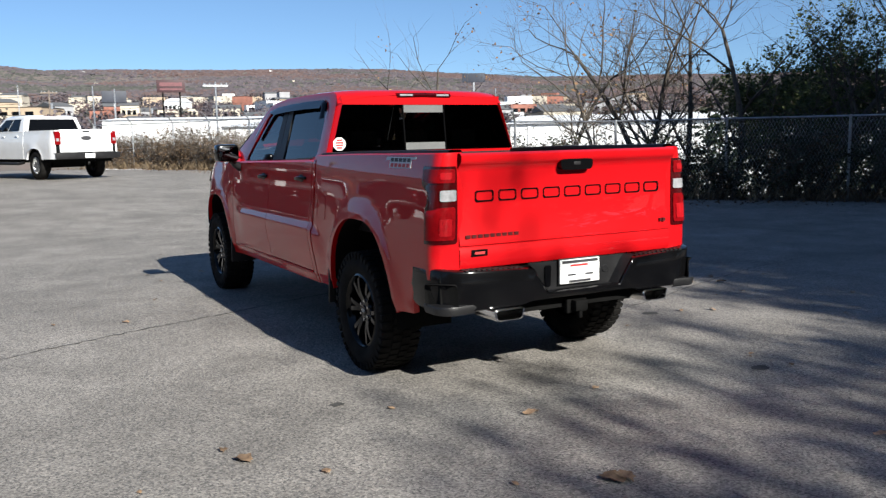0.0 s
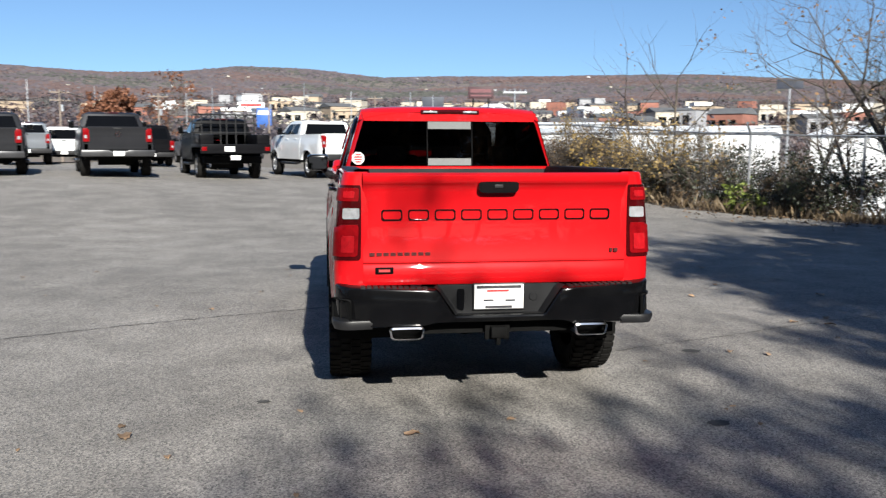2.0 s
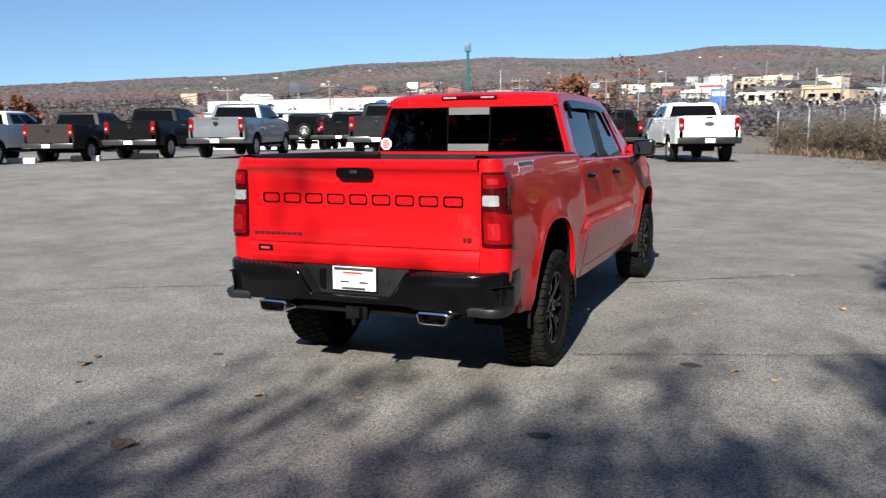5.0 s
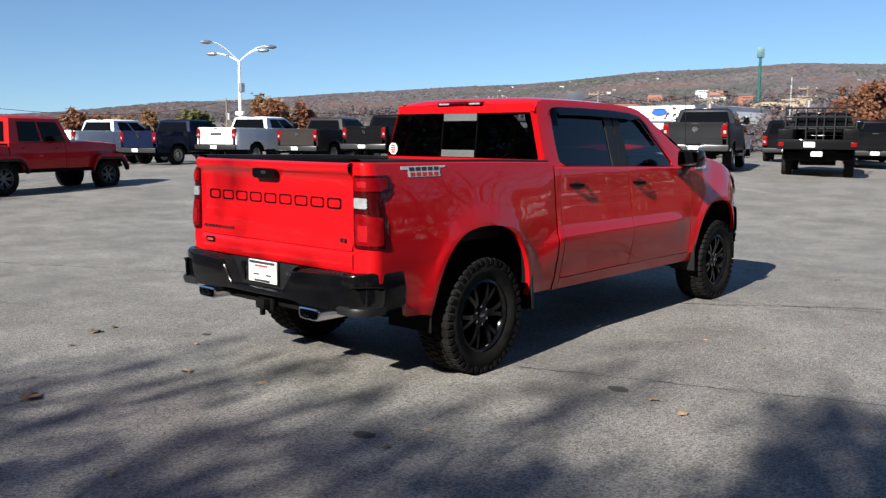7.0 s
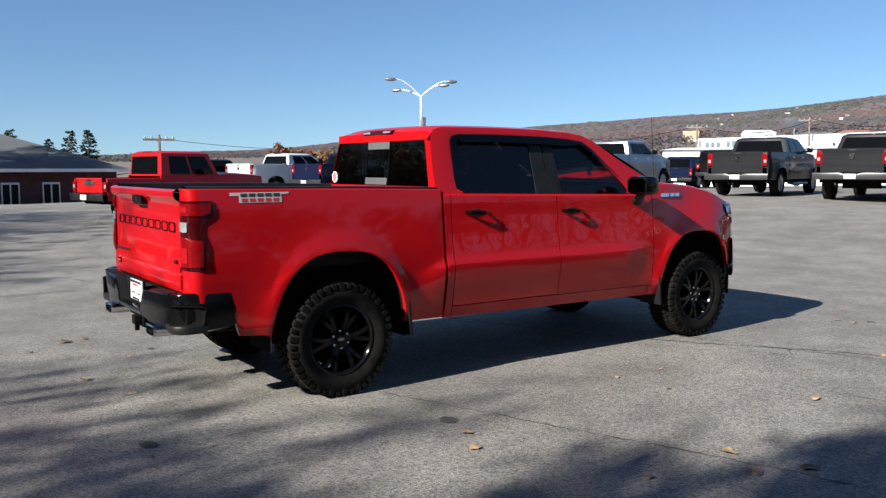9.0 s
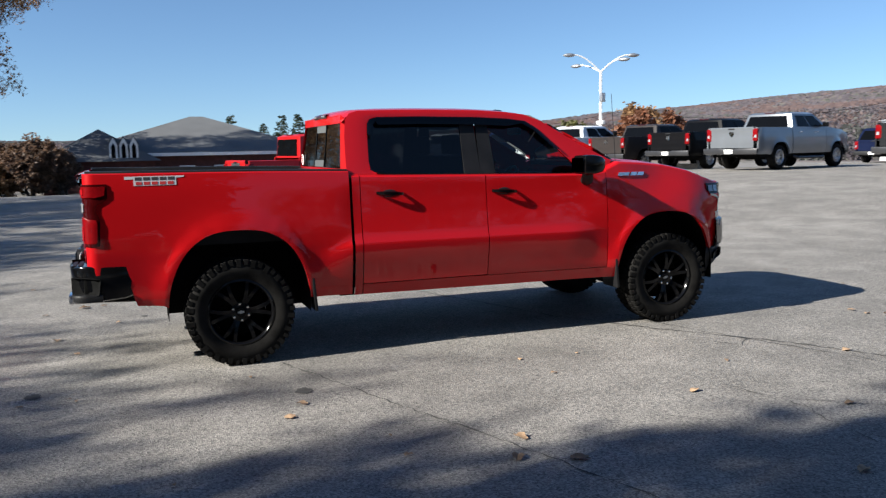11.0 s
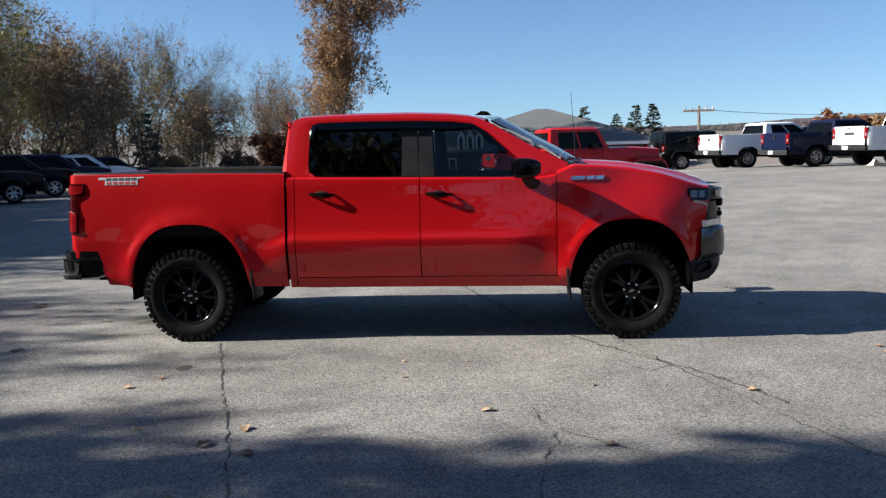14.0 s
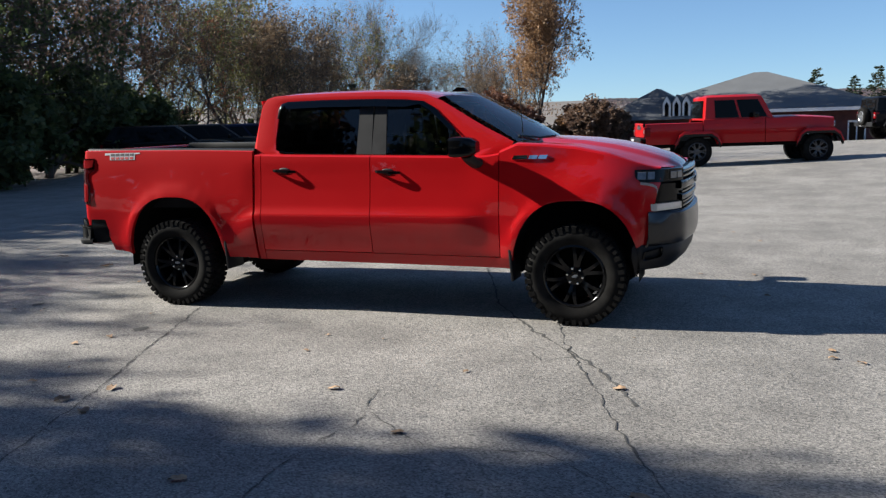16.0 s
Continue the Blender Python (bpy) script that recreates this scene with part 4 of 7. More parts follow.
    prism(bm, rounded([(-0.118, 1.398), (0.118, 1.398), (0.118, 1.352), (0.100, 1.333), (-0.100, 1.333), (-0.118, 1.352)], 2, 0.2), "y", -1.098, -1.05)
    handle = part("tailgate_handle", bm, GLOSS_BLACK, gate)
    bm = bmesh.new()
    box(bm, -0.025, 0.025, -1.101, -1.096, 1.362, 1.382, 0.003)
    part("camera_lens", bm, BLACK_PLASTIC, handle)
    # nine plain outlined blocks across the tailgate
    x = -0.680
    for k in range(9):
        w, c = 0.122, 0.010
        bm = bmesh.new()
        def ring_of(i):
            return [(x + i + c, 1.172 + i), (x + w - i - c, 1.172 + i), (x + w - i, 1.172 + i + c), (x + w - i, 1.236 - i - c), (x + w - i - c, 1.236 - i), (x + i + c, 1.236 - i), (x + i, 1.236 - i - c), (x + i, 1.172 + i + c)]
        surface(bm, [[Vector((p, yy, q)) for p, q in ring_of(i)] for i, yy in ((0.0, -1.042), (0.0, -1.051), (0.007, -1.051), (0.009, -1.042))], closed=True)
        part("emblem_block", bm, GLOSS_BLACK, gate, smooth=None)
        x += w + 0.0335
    for k in range(9):
        bm = bmesh.new()
        box(bm, -0.75 + 0.0405 * k, -0.75 + 0.0405 * k + 0.030, -1.060, -1.052, 0.968, 0.987)
        part("small_emblem_bar", bm, DIM_EMBLEM, gate)
    for x0, x1 in ((0.69, 0.705), (0.715, 0.738)):
        bm = bmesh.new()
        box(bm, x0, x1, -1.064, -1.052, 0.976, 0.998)
        part("trim_emblem", bm, DIM_EMBLEM, gate)
    bm = bmesh.new()
    box(bm, -0.718, -0.612, -1.068, -1.058, 0.864, 0.902, 0.003)
    deal = part("dealer_tag", bm, GLOSS_BLACK, gate, "small dark tag with a red bar")
    bm = bmesh.new()
    box(bm, -0.698, -0.632, -1.0695, -1.066, 0.875, 0.890)
    part("tag_bar", bm, RED_INK, deal)
    # bed: caps, inner walls, floor
    for s in (-1, 1):
        bm = bmesh.new()
        rows = []
        for y in np.linspace(-1.02, 0.86, 12):
            z, w = rail(y), half_width(y, rail(y)) if y > -0.95 else half_width(-0.95, rail(y)) - 0.03
            rows.append([Vector((s * (w - a), y, z + b)) for a, b in ((0.032, 0.006), (0.036, 0.020), (0.06, 0.024), (0.115, 0.022), (0.125, 0.0), (0.125, -0.05))])
        surface(bm, rows)
        part("bed_rail_cap", bm, BLACK_PLASTIC, t, "black plastic rail cap")
        bm = bmesh.new()
        box(bm, s * 0.80, s * 0.77, -1.0, 0.84, 0.90, 1.42)
        part("bed_inner_wall", bm, BLACK_PLASTIC, t)
    bm = bmesh.new()
    ribs = [(-0.80, 0.90)] + [(-0.72 + 0.17 * k + dx, z) for k in range(9) for dx, z in ((0, 0.90), (0.01, 0.915), (0.07, 0.915), (0.08, 0.90))] + [(0.80, 0.90)]
    surface(bm, [[Vector((x, y, z)) for x, z in ribs] for y in (-1.0, 0.84)])
    part("bed_floor", bm, BLACK_PLASTIC, t)
    bm = bmesh.new()
    box(bm, -0.80, 0.80, 0.80, 0.84, 0.85, 1.42)
    part("bed_front_wall", bm, BLACK_PLASTIC, t)
    # rear bumper: a bar with a sloped notch for the plate, wrapped round the corners
    plan = [(0.945, -0.68), (0.955, -0.80), (0.956, -0.93), (0.945, -1.02), (0.915, -1.085), (0.86, -1.13), (0.74, -1.155), (0.60, -1.168), (0.44, -1.178), (0.372, -1.18), (0.345, -1.18), (0.31, -1.178), (0.275, -1.176), (0.255, -1.175), (0.12, -1.178), (0.0, -1.18)]
    plan = plan + [(-x, y) for x, y in plan[-2::-1]]
    notch = lambda x: ramped([(0.0, 0.628), (0.255, 0.628), (0.275, 0.636), (0.345, 0.745), (0.372, 0.776), (0.44, 0.782), (0.86, 0.796), (0.96, 0.806)], abs(x))
    foot = lambda x, y: (ramped([(0.0, 0.575), (0.40, 0.575), (0.44, 0.56), (0.9, 0.55), (0.96, 0.55)], abs(x)) + 0.05 * smooth01((y + 0.85) / 0.17))
    bm = bmesh.new()
    rows = [[], [], [], [], [], [], []]
    for x, y in plan:
        inn = Vector((-math.copysign(1, x), 0.15, 0)) if abs(x) > 0.935 else Vector((-math.copysign(0.5, x), 0.8, 0)) if abs(x) > 0.8 else Vector((0, 1, 0))
        zt, zb = notch(x), foot(x, y)
        for r, (z, d) in zip(rows, ((zt, 0.11), (zt + 0.003, 0.016), (zt - 0.002, 0.005), (zt - 0.012, 0.0), ((zt + zb) / 2, 0.003), (zb + 0.014, 0.014), (zb, 0.06))):
            r.append(Vector((x, y, z)) + inn * d)
    surface(bm, rows)
    bumper = part("rear_bumper", bm, SATIN_BLACK, t, "satin black rear bumper with corner steps", smooth=30)
    bm = bmesh.new()
    panel = [(-0.39, 0.80), (-0.36, 0.775), (-0.26, 0.63), (0.26, 0.63), (0.36, 0.775), (0.39, 0.80)]
    surface(bm, [[Vector((x * k, y, z)) for x, z in panel] for k, y in ((1.0, -1.166), (0.93, -1.10))])
    bm.faces.new([bm.verts.new((x * 0.93, -1.10, z)) for x, z in panel])
    part("plate_recess", bm, BLACK_PLASTIC, bumper, smooth=None)
    bm = bmesh.new()
    prism(bm, rounded([(-0.245, 0.66), (-0.205, 0.645), (-0.2, 0.775), (-0.245, 0.775)], 2, 0.2), "y", -1.112, -1.10)
    part("socket_cover", bm, SATIN_BLACK, bumper, smooth=None)
    bm = bmesh.new()
    box(bm, -0.93, 0.93, -1.07, -0.98, 0.60, 0.775, 0.02)
    part("bumper_core", bm, UNDER, bumper)
    for s in (-1, 1):
        bm = bmesh.new()
        # no hole is cut: a near-flush black panel paints the pocket's shade
        pocket = rounded([(0.0, 0.59), (0.27, 0.59), (0.29, 0.72), (0.02, 0.735)], 3, 0.15)
        rows = [[], [], []]
        for u, z in pocket:
            for r, (d, q) in zip(rows, ((0.008, 1.0), (0.018, 0.94), (0.002, 0.84))):
                uu, zz = 0.145 + (u - 0.145) * q, 0.66 + (z - 0.66) * q
                a = max(0.0, min(1.0, (uu - 0.02) / 0.17)) * math.pi / 2
                p = Vector((0.86 + 0.092 * math.sin(a), -1.045 - 0.088 * math.cos(a) + max(0, uu - 0.19), zz))
                nrm = Vector((math.sin(a), -math.cos(a), 0))
                r.append(p + nrm * d)
        for r in rows:
            for p in r:
                p.x *= s
        vs = surface(bm, rows, closed=True)
        bm.faces.new(vs[2])
        part("corner_step", bm, UNDER, bumper, "black corner step pocket")
        bm = bmesh.new()
        rows = []
        for a in np.linspace(0, math.pi / 2, 8):
            rows.append([Vector((s * (0.86 + r * math.sin(a)), -1.045 - r * math.cos(a), z)) for r, z in ((0.06, 0.612), (0.106, 0.604), (0.111, 0.588), (0.10, 0.553), (0.06, 0.55))])
        rows = [[p + Vector((-s * 0.12, 0.012, 0)) for p in rows[0]]] + rows + [[p + Vector((0, 0.10, 0)) for p in rows[-1]]]
        surface(bm, rows)
        part("step_tread", bm, STEP_GREY, bumper)
        for k in range(11):
            for j in range(2):
                x0 = 0.42 + 0.036 * k
                bm = bmesh.new()
                box(bm, s * x0, s * (x0 + 0.024), -1.145 + 0.04 * j, -1.117 + 0.04 * j, notch(x0) - 0.004, notch(x0) + 0.009)
                part("step_pad", bm, BLACK_PLASTIC, bumper, smooth=None)
        bm = bmesh.new()
        lathe(bm, [(0.001, 0.0), (0.022, 0.0), (0.026, -0.004), (0.026, -0.02)], axis="z", steps=16)
        bmesh.ops.rotate(bm, verts=bm.verts, cent=(0, 0, 0), matrix=Matrix.Rotation(radians(90), 3, "X"))
        bmesh.ops.translate(bm, verts=bm.verts, vec=(s * 0.212, -1.105, 0.72))
        part("sensor", bm, BLACK_PLASTIC, bumper)
        # exhaust tips
        bm = bmesh.new()
        cx = s * 0.545
        o = rounded([(cx - 0.105, 0.565), (cx + 0.105, 0.565), (cx + 0.09, 0.492), (cx - 0.09, 0.492)], 3, 0.2)
        i = [(cx + (x - cx) * 0.88, 0.529 + (z - 0.529) * 0.76) for x, z in o]
        surface(bm, [[Vector((x, -0.95, z)) for x, z in o], [Vector((x, -1.185, z + 0.004)) for x, z in o], [Vector((x, -1.19, z + 0.003)) for x, z in i], [Vector((x, -1.0, z)) for x, z in i]], closed=True)
        tip = part("exhaust_tip", bm, CHROME, t, "polished rectangular exhaust tip", smooth=40)
        bm = bmesh.new()
        prism(bm, i, "y", -1.08, -1.07)
        part("exhaust_bore", bm, UNDER, tip)
    # number plate: plain bars
    bm = bmesh.new()
    box(bm, -0.145, 0.15, -1.125, -1.113, 0.655, 0.80, 0.004)
    plate = part("number_plate", bm, PLATE, t, "white dealer plate with plain bars", smooth=None)
    bm = bmesh.new()
    box(bm, -0.152, 0.157, -1.118, -1.104, 0.648, 0.807, 0.004)
    part("plate_frame", bm, BLACK_PLASTIC, plate, smooth=None)
    for x0, x1, z0, z1, m in ((-0.13, 0.135, 0.777, 0.794, INK), (-0.07, 0.06, 0.757, 0.769, RED_INK), (-0.09, -0.03, 0.702, 0.712, INK), (0.04, 0.10, 0.700, 0.710, INK), (-0.08, 0.08, 0.660, 0.674, INK)):
        bm = bmesh.new()
        box(bm, x0, x1, -1.128, -1.124, z0, z1)
        part("plate_bar", bm, m, plate, smooth=None)
    # hitch, frame, axle, tank, silencer
    bm = bmesh.new()
    box(bm, -0.045, 0.045, -1.15, -1.0, 0.485, 0.55, 0.008)
    box(bm, -0.075, 0.075, -1.10, -1.07, 0.465, 0.56, 0.01)
    box(bm, -0.012, 0.012, -1.14, -1.11, 0.44, 0.49, 0.004)
    part("hitch_receiver", bm, UNDER, t)
    bm = bmesh.new()
    for s in (-1, 1):
        box(bm, s * 0.42, s * 0.52, -1.0, 4.35, 0.52, 0.64)
    box(bm, -0.5, 0.5, -1.05, -0.95, 0.5, 0.62)
    box(bm, -0.6, 0.6, 4.1, 4.35, 0.45, 0.85)
    box(bm, -0.86, 0.86, 0.9, 3.2, 0.50, 0.62)
    part("chassis", bm, UNDER, t)
    bm = bmesh.new()
    tube(bm, [(-0.72, 0, 0.398), (0.72, 0, 0.398)], 0.05, 10)
    bmesh.ops.create_uvsphere(bm, u_segments=16, v_segments=10, radius=0.15, matrix=Matrix.Translation((0, 0.02, 0.40)))
    tube(bm, [(-0.72, WHEELBASE, 0.398), (0.72, WHEELBASE, 0.398)], 0.04, 8)
    part("axle", bm, UNDER, t)
    bm = bmesh.new()
    tube(bm, [(0.545, -1.0, 0.53), (0.50, -0.5, 0.50), (0.30, 0.3, 0.48), (0.3, 1.4, 0.46)], 0.045, 8)
    tube(bm, [(-0.545, -1.0, 0.53), (-0.45, -0.5, 0.50), (0.1, 0.4, 0.50)], 0.045, 8)
    tube(bm, [(0.3, 0.9, 0.47), (0.3, 1.6, 0.47)], 0.12, 10)
    part("exhaust_pipe", bm, UNDER, t)
    bm = bmesh.new()
    lathe(bm, [(0.001, -0.1), (0.36, -0.1), (0.40, -0.05), (0.40, 0.05), (0.36, 0.1), (0.001, 0.1)], axis="z", steps=24, m=Matrix.Translation((0, -0.52, 0.62)))
    part("spare_wheel", bm, RUBBER, t)
    # fuel flap
    bm = bmesh.new()
    out = rounded([(0.62, 0.96), (0.79, 0.96), (0.79, 1.13), (0.62, 1.13)], 3, 0.15)
    surface(bm, [[Vector((-(half_width(y, z) + d), y, z)) for y, z in [(0.705 + (y - 0.705) * q, 1.045 + (z - 1.045) * q) for y, z in out]] for d, q in ((-0.004, 1.0), (0.003, 0.985), (0.003, 0.93))], closed=True)
    part("fuel_flap", bm, RED, t)
    # cabin
    bm = bmesh.new()
    box(bm, -0.84, 0.84, 0.87, 3.2, 0.60, 0.72)
    box(bm, -0.78, 0.78, 3.0, 3.3, 0.7, 1.33, 0.05)
    box(bm, -0.55, -0.15, 2.92, 3.05, 1.2, 1.34, 0.04)
    for s in (-1, 1):
        box(bm, s * 0.84, s * 0.865, 0.95, 3.1, 0.62, 1.33)
    part("cabin_trim", bm, CABIN, t)
    for x in (-0.38, 0.38):
        bm = bmesh.new()
        box(bm, x - 0.26, x + 0.26, 1.95, 2.5, 0.72, 1.0, 0.06)
        box(bm, x - 0.25, x + 0.25, 1.88, 2.03, 0.95, 1.52, 0.06)
        box(bm, x - 0.13, x + 0.13, 1.86, 1.96, 1.53, 1.70, 0.04)
        part("front_seat", bm, CABIN, t)
    bm = bmesh.new()
    box(bm, -0.7, 0.7, 1.15, 1.6, 0.72, 1.0, 0.06)
    box(bm, -0.7, 0.7, 1.0, 1.15, 0.95, 1.46, 0.05)
    for x in (-0.45, 0.0, 0.45):
        box(bm, x - 0.12, x + 0.12, 1.02, 1.12, 1.46, 1.60, 0.04)
    part("rear_seat", bm, CABIN, t)
    bm = bmesh.new()
    ring = [Vector((-0.38 + 0.185 * math.cos(a), 2.80 + 0.07 * math.sin(a), 1.22 + 0.17 * math.sin(a))) for a in (k * math.tau / 24 for k in range(24))]
    tube(bm, ring + [ring[0]], 0.016, 6, cap=False)
    box(bm, -0.45, -0.31, 2.80, 2.84, 1.17, 1.27, 0.02)
    part("steering_wheel", bm, BLACK_PLASTIC, t)
    bm = bmesh.new()
    box(bm, -0.12, 0.12, 2.68, 2.72, 1.70, 1.76, 0.015)
    part("inside_mirror", bm, BLACK_PLASTIC, t)
    return t


build_truck()

# ---- other vehicles on the lot ----
BODIES = {
    # length, half width, sill, belt, roof, rear axle, front axle, cab rear, cab front at roof, screen foot, bonnet height, nose height, tyre radius
    "pickup": dict(L=5.85, w=0.99, sill=0.52, belt=1.36, rail=1.36, roof=1.87, ra=1.22, fa=4.80, cab=1.95, roof0=2.08, roof1=3.55, foot=4.30, hood=1.33, nose=1.15, r=0.41),
    "heavy": dict(L=6.1, w=1.01, sill=0.62, belt=1.46, rail=1.46, roof=1.96, ra=1.28, fa=5.0, cab=2.05, roof0=2.18, roof1=3.70, foot=4.45, hood=1.46, nose=1.28, r=0.43),
    "suv": dict(L=4.85, w=0.94, sill=0.42, belt=1.10, rail=1.10, roof=1.72, ra=0.98, fa=3.85, cab=0.06, roof0=0.42, roof1=2.75, foot=3.55, hood=1.10, nose=0.92, r=0.37),
    "offroader": dict(L=4.75, w=0.92, sill=0.62, belt=1.28, rail=1.28, roof=1.87, ra=0.95, fa=3.90, cab=0.04, roof0=0.10, roof1=2.72, foot=3.10, hood=1.27, nose=1.22, r=0.41),
    "boxy": dict(L=5.14, w=0.82, sill=0.64, belt=1.28, rail=1.20, roof=1.93, ra=1.42, fa=4.66, cab=1.58, roof0=1.62, roof1=3.16, foot=3.50, hood=1.30, nose=1.22, r=0.42),
}


def vehicle(name, kind, m, paint, label, category="pickup truck", group="vehicles parked on the lot", rim=None, chrome_bumper=True, tail_mark=None, plate=True, cab_paint=None, bed=True):
    """A parked vehicle, tail at the origin, nose along +y."""
    d = BODIES[kind]
    t = thing(name, m, label, category, group)
    w, boxy = d["w"], kind in ("boxy", "offroader")
    has_bed = kind in ("pickup", "heavy", "boxy")
    cab_paint = cab_paint or paint
    def width_at(y, z):
        q = w - 0.05 * smooth01((z - 1.0) / 0.45) - 0.06 * smooth01((0.62 - z) / 0.2)
        q -= 0.05 * smooth01((0.15 - y) / 0.15) if not boxy else 0
        q -= (0.20 if not boxy else 0.16) * smooth01((y - d["foot"]) / (d["L"] - d["foot"])) ** 1.6
        for c in (d["ra"], d["fa"]):
            q += 0.03 * smooth01((0.62 - math.hypot(y - c, z - d["r"])) / 0.14)
        return q
    ra, ar = (d["ra"], 0.52, d["sill"] - 0.04, 0.98 * d["r"] + d["r"] - d["sill"] + 0.13), 0
    fa = (d["fa"], 0.50, d["sill"] - 0.04, ra[3])
    low = lambda y: next((q for q in (arch(ra, y), arch(fa, y)) if q is not None), d["sill"])
    def high(y):
        if has_bed and y < d["cab"]:
            return d["rail"]
        if y <= d["foot"]:
            return d["belt"]
        f = (y - d["foot"]) / (d["L"] - d["foot"])
        return d["belt"] + (d["hood"] - d["belt"]) * min(1, f * 4) - (d["hood"] - d["nose"]) * f ** 2.5
    def side_mesh(part_name, y0, y1, material):
        ys = sorted(set([round(float(v), 3) for v in list(np.linspace(y0, y1, max(4, int((y1 - y0) / 0.13)))) + [v for a in (ra, fa) for v in [a[0] + a[1] * math.copysign(1 - (1 - abs(q)) ** 2, q) * 0.999 for q in np.linspace(-1, 1, 19)] if y0 < v < y1]]))
        for s in (-1, 1):
            bm = bmesh.new()
            rows = []
            for y in ys:
                lo, hi = low(y), high(y)
                zs = [lo, lo] + [lo + (hi - lo) * f for f in (0.15, 0.35, 0.55, 0.75, 0.92, 1.0)] + [hi + 0.012]
                row = [Vector((s * (width_at(y, z)), y, z)) for z in zs]
                row[0].x -= s * 0.06
                row[-1].x -= s * 0.05
                rows.append(row)
            rows = [[p - Vector((s * 0.05, 0, 0)) for p in rows[0]]] + rows + [[p - Vector((s * 0.05, 0, 0)) for p in rows[-1]]]
            surface(bm, rows)
            part(part_name, bm, material, t, smooth=40)
    if has_bed:
        if bed:
            side_mesh("bed_side", 0.03, d["cab"] - 0.03, paint)
            bm = bmesh.new()
            box(bm, -w + 0.09, w - 0.09, 0.06, d["cab"] - 0.05, d["rail"] - 0.48, d["rail"] - 0.42)
            for s in (-1, 1):
                box(bm, s * (w - 0.13), s * (w - 0.085), 0.05, d["cab"] - 0.05, d["rail"] - 0.45, d["rail"] + 0.018)
            part("bed_liner", bm, BLACK_PLASTIC, t)
        side_mesh("cab_side", d["cab"], d["foot"] - 0.28, cab_paint)
        side_mesh("front_wing", d["foot"] - 0.265, d["L"] - 0.05, cab_paint)
    else:
        side_mesh("body_side", 0.04, d["foot"] - 0.28, paint)
        side_mesh("front_wing", d["foot"] - 0.265, d["L"] - 0.05, paint)
    # bonnet and nose
    bm = bmesh.new()
    rows = []
    for y in np.linspace(d["foot"], d["L"] - 0.02, 9):
        h = high(min(y, d["L"] - 0.05)) + 0.012
        ww = width_at(y, h) - 0.045
        rows.append([Vector((ww * u, y, h + 0.035 * (1 - u ** 4))) for u in np.linspace(-1, 1, 11)])
    nose = rows[-1]
    rows.append([Vector((p.x, d["L"], p.z - 0.06)) for p in nose])
    surface(bm, rows)
    part("bonnet", bm, cab_paint, t, smooth=50)
    bm = bmesh.new()
    ww = width_at(d["L"] - 0.05, 0.9)
    box(bm, -ww + 0.05, ww - 0.05, d["L"] - 0.10, d["L"] - 0.01, 0.75, d["nose"] - 0.02, 0.03)
    part("grille", bm, GLOSS_BLACK if not boxy else cab_paint, t)
    for s in (-1, 1):
        bm = bmesh.new()
        box(bm, s * (ww - 0.32), s * (ww - 0.06), d["L"] - 0.03, d["L"] + 0.012, d["nose"] - 0.22, d["nose"] - 0.07, 0.02)
        part("headlight", bm, LAMP_CLEAR, t)
    bm = bmesh.new()
    box(bm, -ww, ww, d["L"] - 0.10, d["L"] + 0.10, d["sill"] - 0.05, 0.76, 0.05)
    part("front_bumper", bm, BUMPER_CHROME if chrome_bumper else BLACK_PLASTIC, t)
    # upper cabin
    c0, c1, r0, r1 = d["cab"], d["foot"], d["roof0"], d["roof1"]
    lean = 0.045 if boxy else 0.13
    wb, wr = w - 0.075, w - 0.075 - lean
    def ring(f, dz=0.0, grow=0.0):
        """The cabin's outline at f of the way from belt to roof."""
        y0, y1, q, z = c0 + (r0 - c0) * f, c1 + (r1 - c1) * f, wb + (wr - wb) * f, d["belt"] + (d["roof"] - 0.06 - d["belt"]) * f
        bow = 0.10 if not boxy else 0.03
        return [Vector((x * (q + grow), y + (grow if y > 2 else -grow), z + dz)) for x, y in ((-1, y0 + 0.05), (-0.75, y0), (0.75, y0), (1, y0 + 0.05), (1, (y0 + y1) / 2), (1, y1 - bow), (0.7, y1), (-0.7, y1), (-1, y1 - bow), (-1, (y0 + y1) / 2))]
    bm = bmesh.new()
    base, mid, top = ring(0, -0.02), ring(0.5), ring(1)
    crown = [Vector((p.x * 0.82, p.y + (0.12 if p.y < (r0 + r1) / 2 else -0.12), d["roof"])) for p in top]
    vs = surface(bm, [base, mid, top, crown], closed=True)
    bm.faces.new(vs[-1])
    part("cab", bm, cab_paint, t, smooth=35)
    def pane(pane_name, corners):
        """A dark pane with a thin edge, standing just proud of the cabin."""
        bm = bmesh.new()
        a = [Vector(p) for p in corners]
        n = (a[1] - a[0]).cross(a[2] - a[0]).normalized()
        if n.dot(a[0] - Vector((0, (c0 + c1) / 2, 1.5))) < 0:
            n = -n
        surface(bm, [[p - n * 0.01 for p in a], [p + n * 0.008 for p in a]], closed=True)
        bm.faces.new([bm.verts.new(p + n * 0.008) for p in a])
        part(pane_name, bm, GLASS_BLACK, t, smooth=None)
    def on_side(s, y, f):
        q = wb + (wr - wb) * f
        return Vector((s * q, y, d["belt"] + (d["roof"] - 0.06 - d["belt"]) * f))
    back = lambda f: c0 + (r0 - c0) * f
    front = lambda f: c1 + (r1 - c1) * f
    lo_f, hi_f = 0.06, 0.86
    marks = [0.16, 0.55, 0.97] if has_bed else [0.10, 0.38, 0.68, 0.97]
